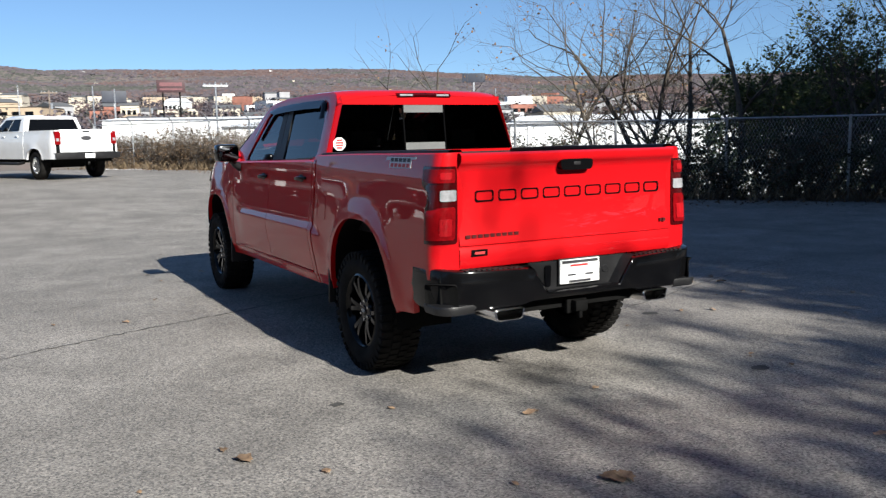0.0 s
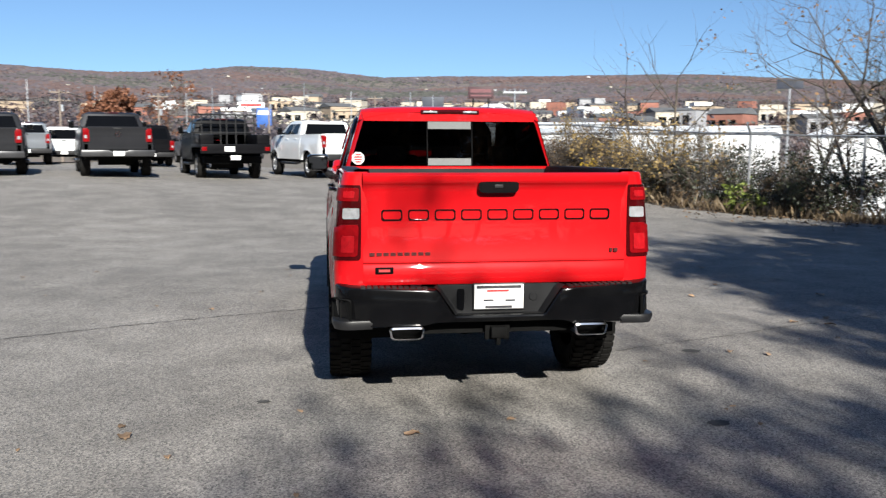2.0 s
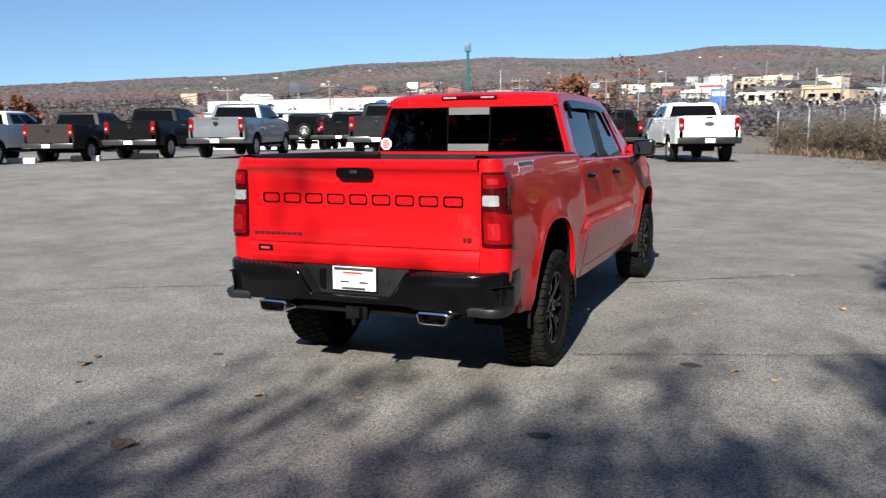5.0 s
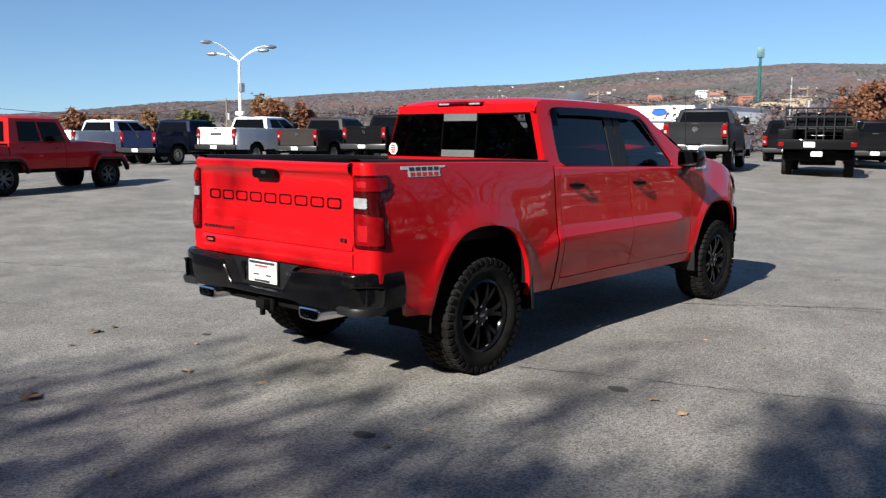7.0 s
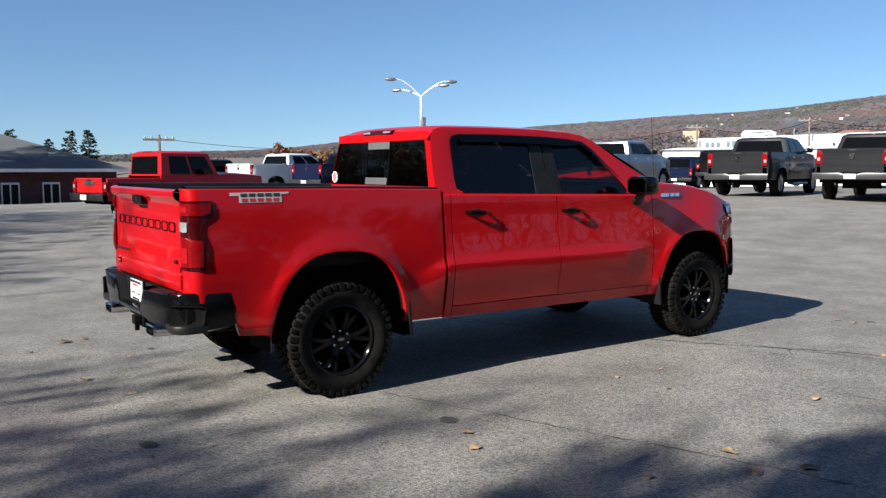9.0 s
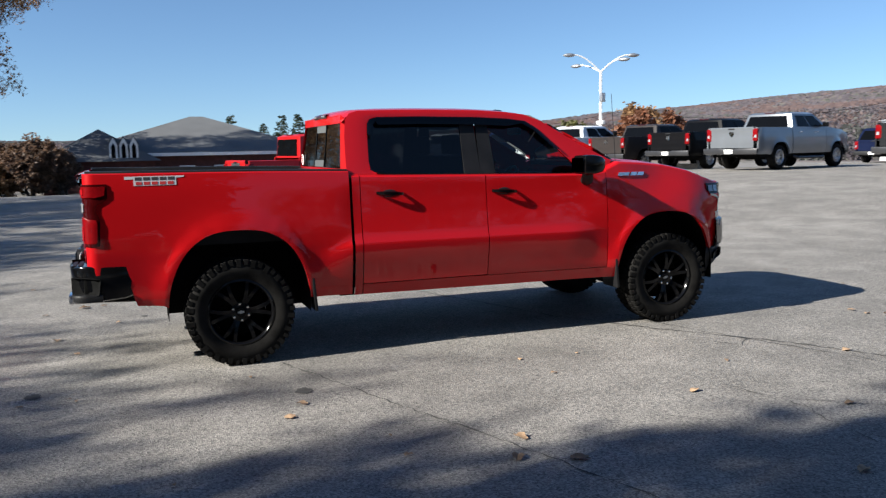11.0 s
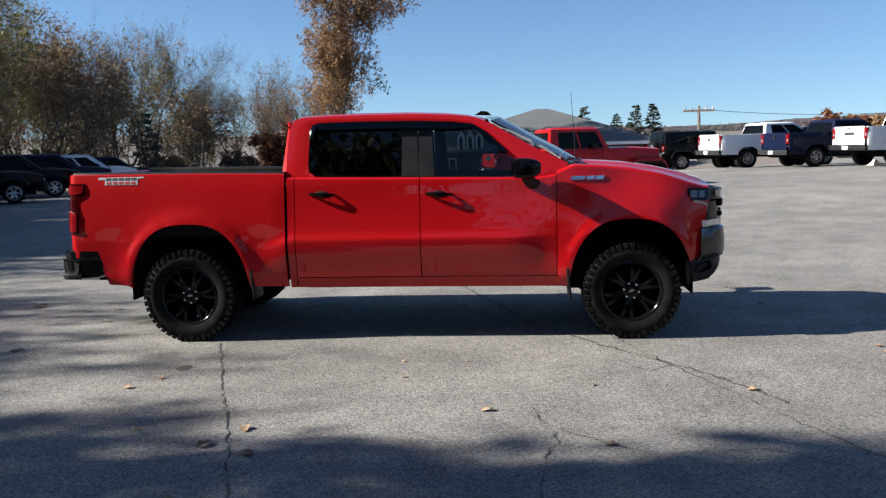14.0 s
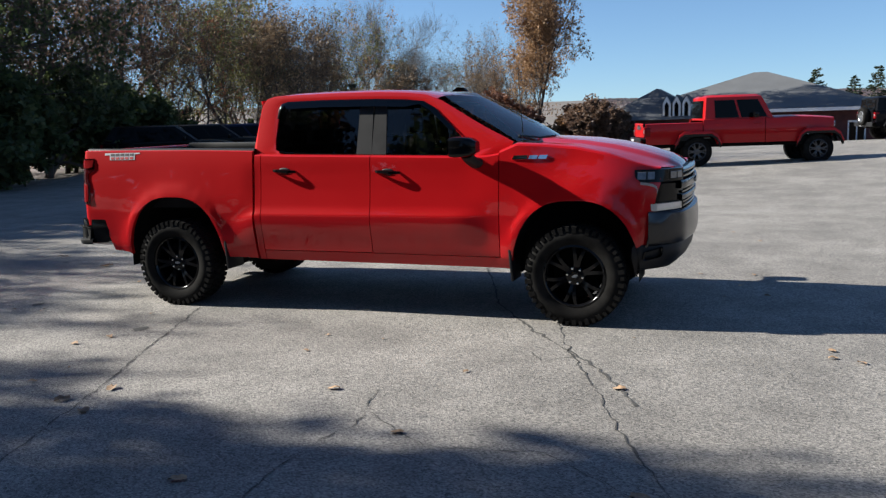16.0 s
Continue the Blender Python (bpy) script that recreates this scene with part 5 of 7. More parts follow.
    for s in (-1, 1):
        for a, b in zip(marks, marks[1:]):
            def yy(f, q, last):
                y0, y1 = back(f) + 0.0, front(f) - (0.20 if not boxy else 0.10)
                return y0 + (y1 - y0) * q
            g = 0.018
            pane("side_window", [on_side(s, yy(lo_f, a + g, 0), lo_f), on_side(s, yy(lo_f, b - g, 1), lo_f), on_side(s, yy(hi_f, b - g, 1), hi_f), on_side(s, yy(hi_f, a + g, 0), hi_f)])
        bm = bmesh.new()
        box(bm, s * (w + 0.02), s * (w + 0.20), c1 - 0.62, c1 - 0.50, d["belt"] + 0.02, d["belt"] + (0.26 if kind == "heavy" else 0.18), 0.03)
        box(bm, s * (w - 0.12), s * (w + 0.05), c1 - 0.60, c1 - 0.53, d["belt"] + 0.03, d["belt"] + 0.09, 0.01)
        part("door_mirror", bm, GLOSS_BLACK, t)
        for y in ([c0 + 0.35, c0 + 1.35] if has_bed else [0.9, 1.9]):
            bm = bmesh.new()
            box(bm, s * (width_at(y, d["belt"] - 0.14) - 0.005), s * (width_at(y, d["belt"] - 0.14) + 0.025), y, y + 0.2, d["belt"] - 0.16, d["belt"] - 0.125, 0.008)
            part("door_handle", bm, cab_paint if not chrome_bumper else CHROME, t)
        # tail light
        bm = bmesh.new()
        z1, z0 = (d["rail"] - 0.03, d["rail"] - 0.42) if not boxy else (d["rail"] - 0.08, d["rail"] - 0.34)
        x1 = width_at(0.05, z1) + 0.012
        box(bm, s * (x1 - 0.17), s * x1, -0.014, 0.16, z0, z1, 0.02)
        light = part("tail_light", bm, LAMP_RED, t, "red tail light")
        bm = bmesh.new()
        box(bm, s * (x1 - 0.11), s * (x1 - 0.03), -0.018, -0.008, z0 + 0.10, z0 + 0.19, 0.004)
        part("reversing_lens", bm, LAMP_CLEAR, light)
    for q in (0, 1):
        f0, f1 = lo_f, hi_f
        if q == 0:
            pane("rear_window", [Vector((-wb + 0.14, back(f0) - 0.002, on_side(1, 0, f0).z)), Vector((wb - 0.14, back(f0) - 0.002, on_side(1, 0, f0).z)), Vector((wr - 0.12, back(f1) - 0.002, on_side(1, 0, f1).z)), Vector((-wr + 0.12, back(f1) - 0.002, on_side(1, 0, f1).z))])
        else:
            pane("windscreen", [Vector((-wb * 0.7, front(f0), on_side(1, 0, f0).z)), Vector((wb * 0.7, front(f0), on_side(1, 0, f0).z)), Vector((wr * 0.7, front(f1), on_side(1, 0, f1).z)), Vector((-wr * 0.7, front(f1), on_side(1, 0, f1).z))])
    if has_bed:
        bm = bmesh.new()
        box(bm, -0.2, 0.2, d["roof0"] + 0.06, d["roof0"] + 0.16, d["roof"] - 0.045, d["roof"] - 0.005, 0.01)
        part("high_brake_light", bm, LAMP_DARK, t)
    # tail: gate or hatch, bumper, plate
    bm = bmesh.new()
    hw = w - 0.20
    z0, z1 = (d["sill"] + 0.20, d["rail"] + 0.015) if has_bed else (d["sill"] + 0.18, d["belt"] + 0.03)
    rows = [[Vector((hw * u, y, z)) for u in np.linspace(-1, 1, 9)] for z, y in ((z1, 0.06), (z1 + 0.006, 0.0), (z1 - 0.02, -0.022), (z1 - 0.07, -0.018), (z1 - 0.11, -0.004), ((z0 + z1) / 2, -0.002), (z0 + 0.08, -0.010), (z0, 0.0), (z0, 0.06))]
    surface(bm, rows)
    gate = part("tailgate", bm, paint, t, smooth=40)
    bm = bmesh.new()
    box(bm, -0.11, 0.11, -0.028, -0.005, z1 - 0.075, z1 - 0.03, 0.008)
    part("tailgate_handle", bm, BLACK_PLASTIC, gate)
    if tail_mark:
        bm = bmesh.new()
        if tail_mark == "bar":
            box(bm, -0.27, 0.27, -0.018, -0.006, (z0 + z1) / 2 + 0.02, (z0 + z1) / 2 + 0.12, 0.004)
        elif tail_mark == "oval":
            prism(bm, [(0.16 * math.cos(a), (z0 + z1) / 2 + 0.08 + 0.065 * math.sin(a)) for a in (k * math.tau / 20 for k in range(20))], "y", -0.02, -0.004)
        else:
            prism(bm, [(-0.07, (z0 + z1) / 2 + 0.19), (0.07, (z0 + z1) / 2 + 0.19), (0.085, (z0 + z1) / 2 + 0.10), (0.0, (z0 + z1) / 2 + 0.02), (-0.085, (z0 + z1) / 2 + 0.10)], "y", -0.02, -0.004)
        part("tail_emblem", bm, CHROME if tail_mark == "shield" else INK, gate)
    bm = bmesh.new()
    bz0, bz1 = z0 - 0.21, z0 - 0.015
    rows = []
    for x in np.linspace(-1, 1, 15):
        dip = 0.05 if abs(x) < 0.25 else 0
        yb = -0.16 + 0.05 * abs(x) ** 3
        rows.append([Vector((x * (w - 0.03), 0.05, bz1)), Vector((x * (w - 0.02), yb, bz1 - dip)), Vector((x * (w - 0.01), yb - 0.012, bz1 - dip - 0.03)), Vector((x * (w - 0.02), yb + 0.005, bz0 + 0.02)), Vector((x * (w - 0.05), 0.0, bz0))])
    surface(bm, rows)
    part("rear_bumper", bm, BUMPER_CHROME if chrome_bumper and has_bed else BLACK_PLASTIC, t, smooth=40)
    if plate:
        bm = bmesh.new()
        box(bm, -0.15, 0.15, -0.188, -0.178, bz0 + 0.03, bz0 + 0.165, 0.004)
        part("number_plate", bm, PLATE, t, "white plain plate")
    # underside and wheels
    bm = bmesh.new()
    box(bm, -w + 0.12, w - 0.12, 0.25, d["L"] - 0.3, d["sill"] - 0.10, d["sill"] + 0.12)
    box(bm, -0.5, 0.5, d["ra"] - 0.08, d["ra"] + 0.08, d["r"] - 0.08, d["r"] + 0.08)
    part("chassis", bm, UNDER, t)
    for s in (-1, 1):
        for y in (d["ra"], d["fa"]):
            wheel(t, pose(s * (w - 0.15), y, d["r"]), s, radius=d["r"], width=0.27, rim=0.25, spokes=6, fancy=False, rim_material=rim or ALLOY)
            bm = bmesh.new()
            a = ra if y == d["ra"] else fa
            pts = [(a[0] + a[1] * q * 0.999, arch(a, a[0] + a[1] * q * 0.999) + 0.01) for q in np.linspace(-1, 1, 15)]
            surface(bm, [[Vector((s * x, p, q)) for p, q in pts] for x in (w - 0.03, w - 0.45)])
            part("wheel_well", bm, UNDER, t)
            if boxy:
                bm = bmesh.new()
                pts = [(y - 0.62, d["r"] + 0.18), (y - 0.50, d["r"] + 0.44), (y - 0.36, d["r"] + 0.53), (y + 0.36, d["r"] + 0.53), (y + 0.52, d["r"] + 0.42), (y + 0.62, d["r"] + 0.22)]
                rows = [[Vector((s * x, p, q + dz)) for p, q in pts] for x, dz in ((w - 0.12, 0.02), (w + 0.09, 0.03), (w + 0.10, 0.0), (w + 0.10, -0.05), (w + 0.06, -0.06))]
                surface(bm, rows)
                part("wing_flare", bm, paint if kind == "boxy" else BLACK_PLASTIC, t, smooth=30)
                if kind == "boxy":
                    bm = bmesh.new()
                    surface(bm, [[Vector((s * x, p, q + dz)) for p, q in pts] for x, dz in ((w + 0.095, -0.045), (w + 0.085, -0.11), (w - 0.05, -0.12))])
                    part("flare_liner", bm, BLACK_PLASTIC, t, smooth=30)
    if has_bed and kind != "boxy":
        for s in (-1, 1):
            bm = bmesh.new()
            tube(bm, [(s * (w - 0.10), c0 + 0.2, d["sill"] - 0.10), (s * (w + 0.02), c0 + 0.3, d["sill"] - 0.14), (s * (w + 0.02), c1 - 0.5, d["sill"] - 0.14), (s * (w - 0.10), c1 - 0.4, d["sill"] - 0.10)], 0.045, 8)
            part("side_step", bm, BLACK_PLASTIC if not chrome_bumper else BUMPER_CHROME, t)
    if kind == "offroader":
        spare = wheel(t, pose(0.12, -0.16, 1.02, 0, 0, -90), 1, radius=0.40, width=0.26, rim=0.24, fancy=False, rim_material=ALLOY)
    return t


STOP_WHITE = mat("chipped_white_concrete", (0.62, 0.6, 0.57), 0.85, 0, 0.12, 6, 60, 0.2)
STOPS = ((-26.9, 16.6), (-24.2, 17.7), (-22.0, 18.6), (-20.0, 19.4))


def spot(x, y, az=-17.0):
    return pose(x, y, lot_height(x, y), 0, 0, -az)


def build_parked():
    vehicle("parked_pickup", "pickup", spot(-10.4, 19.6), GREY_PAINT, "dark grey crew-cab pickup with chrome bumper, parked tail out", tail_mark="shield")
    vehicle("parked_pickup", "heavy", spot(-6.9, 19.9), GREY_PAINT, "dark grey heavy pickup with black mirrors, parked tail out", tail_mark="shield")
    vehicle("parked_pickup", "pickup", spot(-15.3, 17.6), SILVER, "silver crew-cab pickup parked in the row", tail_mark="shield")
    vehicle("parked_pickup", "pickup", spot(-19.3, 18.0), BLACK_PAINT, "black crew-cab pickup parked in the row", tail_mark="shield")
    vehicle("parked_pickup", "pickup", spot(-22.3, 17.2), mat("brown_grey_paint", (0.032, 0.027, 0.026), 0.4, 0.0, 0.05, coat=0.3, spec=0.05), "brown-grey crew-cab pickup parked in the row", tail_mark="shield")
    vehicle("parked_pickup", "heavy", spot(-24.7, 15.1), WHITE, "white heavy pickup with a dark bar across its tailgate", tail_mark="bar", chrome_bumper=False)
    vehicle("parked_pickup", "pickup", spot(-27.3, 13.2), NAVY, "navy blue crew-cab pickup with chrome bumper", tail_mark="shield")
    vehicle("parked_pickup", "heavy", spot(-30.2, 11.3), WHITE, "plain white heavy pickup at the end of the row", tail_mark="shield")
    vehicle("parked_pickup", "heavy", spot(-0.2, 22.4, -20), WHITE, "white heavy pickup with black bumper beside the fence", tail_mark="oval", chrome_bumper=False)
    vehicle("offroad_car", "offroader", spot(-34.0, 9.6), BLACK_PAINT, "black off-road car with a spare wheel on its tail", "off-road car", chrome_bumper=False)
    vehicle("offroad_pickup", "boxy", spot(-16.45, 2.1, -17.1) @ Matrix.Diagonal((0.97, 0.97, 0.97, 1)), TOMATO_RED, "red boxy off-road pickup with flat cab roof", "pickup truck", chrome_bumper=False, tail_mark="bar", rim=DARK_ALLOY)
    # lower row behind, half hidden by the front row
    for x, y, kind, paint, lab in ((-21.1, 32.3, "offroader", BLACK_PAINT, "black off-road car in the lower row"), (-18.1, 30.7, "pickup", BLACK_PAINT, "black pickup in the lower row"),
                                   (-13.5, 32.5, "pickup", SILVER, "silver pickup in the lower row"), (-13.2, 36.8, "suv", WHITE, "white car in the lower row"), (-8.1, 31.0, "suv", BLACK_PAINT, "black car in the lower row"), (-4.4, 29.6, "pickup", BLACK_PAINT, "black pickup behind the flatbed"),
                                   (-24.6, 33.6, "suv", NAVY, "dark blue car in the lower row"), (-9.6, 37.6, "suv", WHITE, "white car at the back of the lot"), (-6.6, 36.4, "suv", SILVER, "silver car at the back of the lot")):
        vehicle("lower_row_vehicle", kind, pose(x, y, lot_height(x, y), 0, 0, 17), paint, lab, "car", chrome_bumper=False)
    # shaded row by the woods
    for x, y, paint, lab in ((-18.6, -18.0, BLACK_PAINT, "black car in the shade of the woods"), (-22.7, -18.8, BLACK_PAINT, "black car in deep shade beside the woods"), (-27.0, -19.6, NAVY, "dark blue car in the shade of the woods"), (-30.3, -19.9, WHITE, "white car at the edge of the shade"), (-34.6, -20.6, NAVY, "dark blue car by the woods")):
        vehicle("shaded_car", "suv", pose(x, y, lot_height(x, y), 0, 0, 34), paint, lab, "car", chrome_bumper=False)


def wheel_stop(x, y, az):
    t = thing("wheel_stop", pose(x, y, lot_height(x, y), 0, 0, -az), "white painted concrete wheel stop at the parked row", "wheel stop", "wheel stops")
    bm = bmesh.new()
    prism(bm, [(-0.12, 0.0), (0.12, 0.0), (0.10, 0.17), (0.06, 0.22), (-0.06, 0.22), (-0.10, 0.17)], "x", -0.55, 0.55)
    part("block", bm, STOP_WHITE, t, smooth=None)
    for q in (-0.35, 0.35):
        bm = bmesh.new()
        tube(bm, [(q, 0, 0.2), (q, 0, 0.235)], 0.02, 8)
        part("anchor_pin", bm, STEEL, t)


def build_flatbed():
    """Black truck with a flat deck, headboard rack and twin rear wheels."""
    d = BODIES["heavy"]
    t = vehicle("flatbed_truck", "heavy", spot(-3.75, 21.2, -16), BLACK_PAINT, "black flatbed work truck with steel rack and tool boxes", "flatbed truck", chrome_bumper=False, bed=False)
    for o in list(t.children):
        if o.name.split(".")[0] in ("tailgate", "tail_light", "rear_bumper"):
            for c in list(o.children):
                bpy.data.objects.remove(c)
            bpy.data.objects.remove(o)
    bm = bmesh.new()
    box(bm, -1.06, 1.06, -0.25, 1.85, 1.02, 1.12, 0.01)
    part("deck", bm, BLACK_PLASTIC, t)
    bm = bmesh.new()
    box(bm, -1.06, 1.06, -0.30, -0.22, 0.84, 1.12, 0.01)
    part("deck_skirt", bm, BLACK_PAINT, t)
    for s in (-1, 1):
        bm = bmesh.new()
        box(bm, s * 0.66, s * 1.06, -0.22, 1.7, 1.12, 1.42, 0.02)
        part("tool_box", bm, BLACK_PAINT, t)
        bm = bmesh.new()
        box(bm, s * 0.88, s * 1.03, -0.318, -0.30, 0.92, 1.04, 0.01)
        part("tail_light", bm, LAMP_RED, t, "red tail light")
        for x in np.linspace(0.1, 1.0, 4):
            bm = bmesh.new()
            tube(bm, [(s * x, 1.86, 1.12), (s * x, 1.90, 2.06)], 0.022, 6)
            part("rack_bar", bm, BLACK_PLASTIC, t)
    for z in (1.5, 1.8, 2.08):
        bm = bmesh.new()
        tube(bm, [(-1.0, 1.89, z), (1.0, 1.89, z)], 0.025, 6)
        part("rack_rail", bm, BLACK_PLASTIC, t)
    bm = bmesh.new()
    box(bm, -0.35, -0.05, -0.325, -0.30, 0.90, 1.05, 0.004)
    part("number_plate", bm, PLATE, t, "white plain plate")


build_parked()
build_flatbed()
for x, y in STOPS:
    wheel_stop(x, y, -17.0)

# ---- trees, shrubs, fence ----
LEAF_GREEN = leafy("dark_green_leaves", (0.035, 0.056, 0.02), (0.12, 0.145, 0.052), trans=0.5)
LEAF_OLIVE = leafy("olive_leaves", (0.08, 0.09, 0.028), (0.22, 0.20, 0.07), trans=0.45)
LEAF_TAN = leafy("tan_leaves", (0.12, 0.08, 0.045), (0.28, 0.19, 0.11), trans=0.4)
LEAF_BROWN = leafy("brown_leaves", (0.16, 0.085, 0.04), (0.40, 0.235, 0.115), trans=0.4)
LEAF_RUST = leafy("rust_leaves", (0.14, 0.06, 0.035), (0.3, 0.13, 0.07), trans=0.35)
LEAF_DARK = leafy("dull_purple_leaves", (0.085, 0.058, 0.042), (0.21, 0.13, 0.09), trans=0.5)
LEAF_YELLOW = leafy("yellow_leaves", (0.42, 0.27, 0.03), (0.62, 0.43, 0.06))
NEEDLES = leafy("pine_needles", (0.018, 0.032, 0.016), (0.045, 0.065, 0.03))
NEEDLES_BLUE = leafy("blue_green_needles", (0.03, 0.05, 0.045), (0.06, 0.09, 0.075))
STRAW = leafy("dry_grass", (0.11, 0.075, 0.045), (0.27, 0.2, 0.12))
# vine greens set extra dark: the fence's shade is put into the leaf colour
LEAF_VINE = leafy("shade_dark_vine_leaves", (0.014, 0.02, 0.01), (0.04, 0.05, 0.022), trans=0.1)
BRAMBLE = leafy("bramble_leaves", (0.05, 0.036, 0.02), (0.2, 0.125, 0.07))


class Growth:
    """Gathers the limbs, leaves and blades of one plant part."""

    def __init__(self, seed):
        self.rng = random.Random(seed)
        self.runs, self.leaves, self.v, self.f = {}, [], [], []
        self.top, self.twigs = None, None

    def limb(self, pts, radii, sides):
        self.runs.setdefault((len(pts), sides), []).append([(*p, q) for p, q in zip(pts, radii)])

    def leaf(self, p, size, up=None):
        self.leaves.append((p[0], p[1], p[2], size, *(up if up is not None else (0, 0, 0))))

    def mesh(self, seed=0):
        """All points and four-cornered faces as two arrays."""
        rnd = np.random.RandomState(seed)
        vs, fs, at = [], [], 0
        for (n, sides), runs in self.runs.items():
            a = np.array(runs, dtype=float)
            p, rad = a[:, :, :3], a[:, :, 3:]
            d = np.empty_like(p)
            d[:, 1:-1] = p[:, 2:] - p[:, :-2]
            d[:, 0], d[:, -1] = p[:, 1] - p[:, 0], p[:, -1] - p[:, -2]
            d /= np.linalg.norm(d, axis=2, keepdims=True) + 1e-9
            ref = np.where(np.abs(d[:, :1, 2:]) > 0.8, [[[1.0, 0, 0]]], [[[0, 0, 1.0]]])
            u = np.cross(d, np.broadcast_to(ref, d.shape))
            u /= np.linalg.norm(u, axis=2, keepdims=True) + 1e-9
            w = np.cross(d, u)
            t = np.arange(sides) * math.tau / sides
            ring = p[:, :, None] + (u[:, :, None] * np.cos(t)[:, None] + w[:, :, None] * np.sin(t)[:, None]) * rad[:, :, None]
            vs.append(ring.reshape(-1, 3))
            i = at + (np.arange(len(runs))[:, None, None] * n + np.arange(n - 1)[None, :, None]) * sides
            k = np.arange(sides)
            k2 = (k + 1) % sides
            fs.append(np.stack([i + k, i + k2, i + sides + k2, i + sides + k], axis=-1).reshape(-1, 4))
            at += ring.size // 3
        if self.leaves:
            a = np.array(self.leaves, dtype=float)
            p, size, d = a[:, :3], a[:, 3:4], a[:, 4:]
            free = rnd.normal(size=d.shape) * (1, 1, 0.7) - (0, 0, 0.2)
            d = np.where((np.abs(d).sum(1, keepdims=True) > 0), d, free)
            d /= np.linalg.norm(d, axis=1, keepdims=True) + 1e-9
            s = np.cross(d, rnd.normal(size=d.shape))
            s /= np.linalg.norm(s, axis=1, keepdims=True) + 1e-9
            bend = np.cross(d, s) * size * 0.15
            q = np.stack([p, p + d * size * 0.5 + s * size * 0.32 + bend, p + d * size, p + d * size * 0.5 - s * size * 0.32 + bend], axis=1)
            vs.append(q.reshape(-1, 3))
            fs.append(at + np.arange(len(a) * 4).reshape(-1, 4))
            at += len(a) * 4
        if self.f:
            vs.append(np.array([tuple(v) for v in self.v]))
            fs.append(np.array(self.f) + at)
        return np.concatenate(vs), np.concatenate(fs)


def plant_mesh(name, data, material, parent=None, smooth=False):
    """One mesh object out of arrays of points and four-cornered faces."""
    v, f = data
    me = bpy.data.meshes.new(name)
    me.vertices.add(len(v))
    me.vertices.foreach_set("co", np.ascontiguousarray(v, dtype=np.float32).ravel())
    me.loops.add(f.size)
    me.loops.foreach_set("vertex_index", np.ascontiguousarray(f, dtype=np.int32).ravel())
    me.polygons.add(len(f))
    me.polygons.foreach_set("loop_start", np.arange(0, f.size, 4, dtype=np.int32))
    me.update(calc_edges=True)
    if smooth:
        me.shade_smooth()
    me.materials.append(material)
    ob = new(name, me)
    if parent is not None:
        ob.parent = parent
    return ob


def grow(g, leaves, p, d, length, radius, depth, tips, leafy_share, leaf_size, droop=0.0, per_tip=7, fork=(2, 4), wander=0.28):
    """One limb, its side limbs, and leaves at the ends."""
    r = g.rng
    n = 4 if depth > 1 else 3
    pts, dirs = [p.copy()], [d.copy()]
    for i in range(n):
        d = (d + Vector((r.gauss(0, wander), r.gauss(0, wander), r.gauss(0, wander * 0.7) + 0.10 - droop))).normalized()
        p = p + d * (length / n)
        pts.append(p.copy())
        dirs.append(d.copy())
    end = radius * (0.45 if depth else 0.25)
    (g.twigs if g.top is not None and depth < g.top else g).limb(pts, [radius + (end - radius) * i / n for i in range(n + 1)], 7 if depth >= 3 else 5 if depth == 2 else 3)
    if depth == 0:
        tips.append(pts[-1])
        if r.random() < leafy_share:
            for k in range(per_tip):
                q = pts[-1].lerp(pts[0], r.random() * 0.8) + Vector((r.gauss(0, 1), r.gauss(0, 1), r.gauss(0, 1))) * length * 0.16
                leaves.leaf(q, leaf_size * r.uniform(0.6, 1.25))
        return
    for i in range(1, n + 1):
        for k in range(r.randint(*fork) if i == n else r.randint(1, 2)):
            a = r.uniform(0, math.tau)
            side = dirs[i].orthogonal().normalized()
            side = (side * math.cos(a) + dirs[i].cross(side) * math.sin(a)).normalized()
            nd = (dirs[i] * r.uniform(0.5, 1.0) + side * r.uniform(0.5, 0.95)).normalized()
            grow(g, leaves, pts[i], nd, length * r.uniform(0.48, 0.68), max(0.004, (radius + (end - radius) * i / n) * 0.58), depth - 1, tips, leafy_share, leaf_size, droop, per_tip, fork, wander)


def tree(name, x, y, height, seed, label, leaf_material=None, bark=None, share=0.8, leaf_size=0.12, depth=4, stems=1, per_tip=7, spread=0.25, bole=0.34, category="tree", group="", base=None, slim=1.0, fork=(2, 4), wander=0.28):
    g, leaves = Growth(seed), Growth(seed + 1000)
    r = g.rng
    g.top, g.twigs = depth, Growth(seed + 2000)
    z = land(x, y) - 0.1 if base is None else base
    t = thing(name, pose(x, y, z), label, category, group)
    for k in range(stems):
        lean = Vector((r.gauss(0, spread * (1 if stems == 1 else 1.6)), r.gauss(0, spread * (1 if stems == 1 else 1.6)), 1)).normalized()
        h = height * (1 if k == 0 else r.uniform(0.7, 0.95))
        grow(g, leaves, Vector((r.gauss(0, 0.1) * (stems > 1), r.gauss(0, 0.1) * (stems > 1), 0)), lean, h * (bole + 0.16), h * 0.0125 + 0.01, depth, [], share, leaf_size, 0.0, per_tip, fork, wander)
    v, faces = g.mesh()
    tv, tfaces = g.twigs.mesh()
    f = height / tv[:, 2].max() * np.array((slim, slim, 1.0))
    plant_mesh("trunk", (v * f, faces), bark or BARK, t, True)
    tagged(plant_mesh("branchwork", (tv * f, tfaces), bark or BARK, t, True), kind="stuff")
    if leaves.leaves:
        v, faces = leaves.mesh(seed)
        tagged(plant_mesh("crown", (v * f, faces), leaf_material or LEAF_BROWN, t), kind="stuff")
    return t


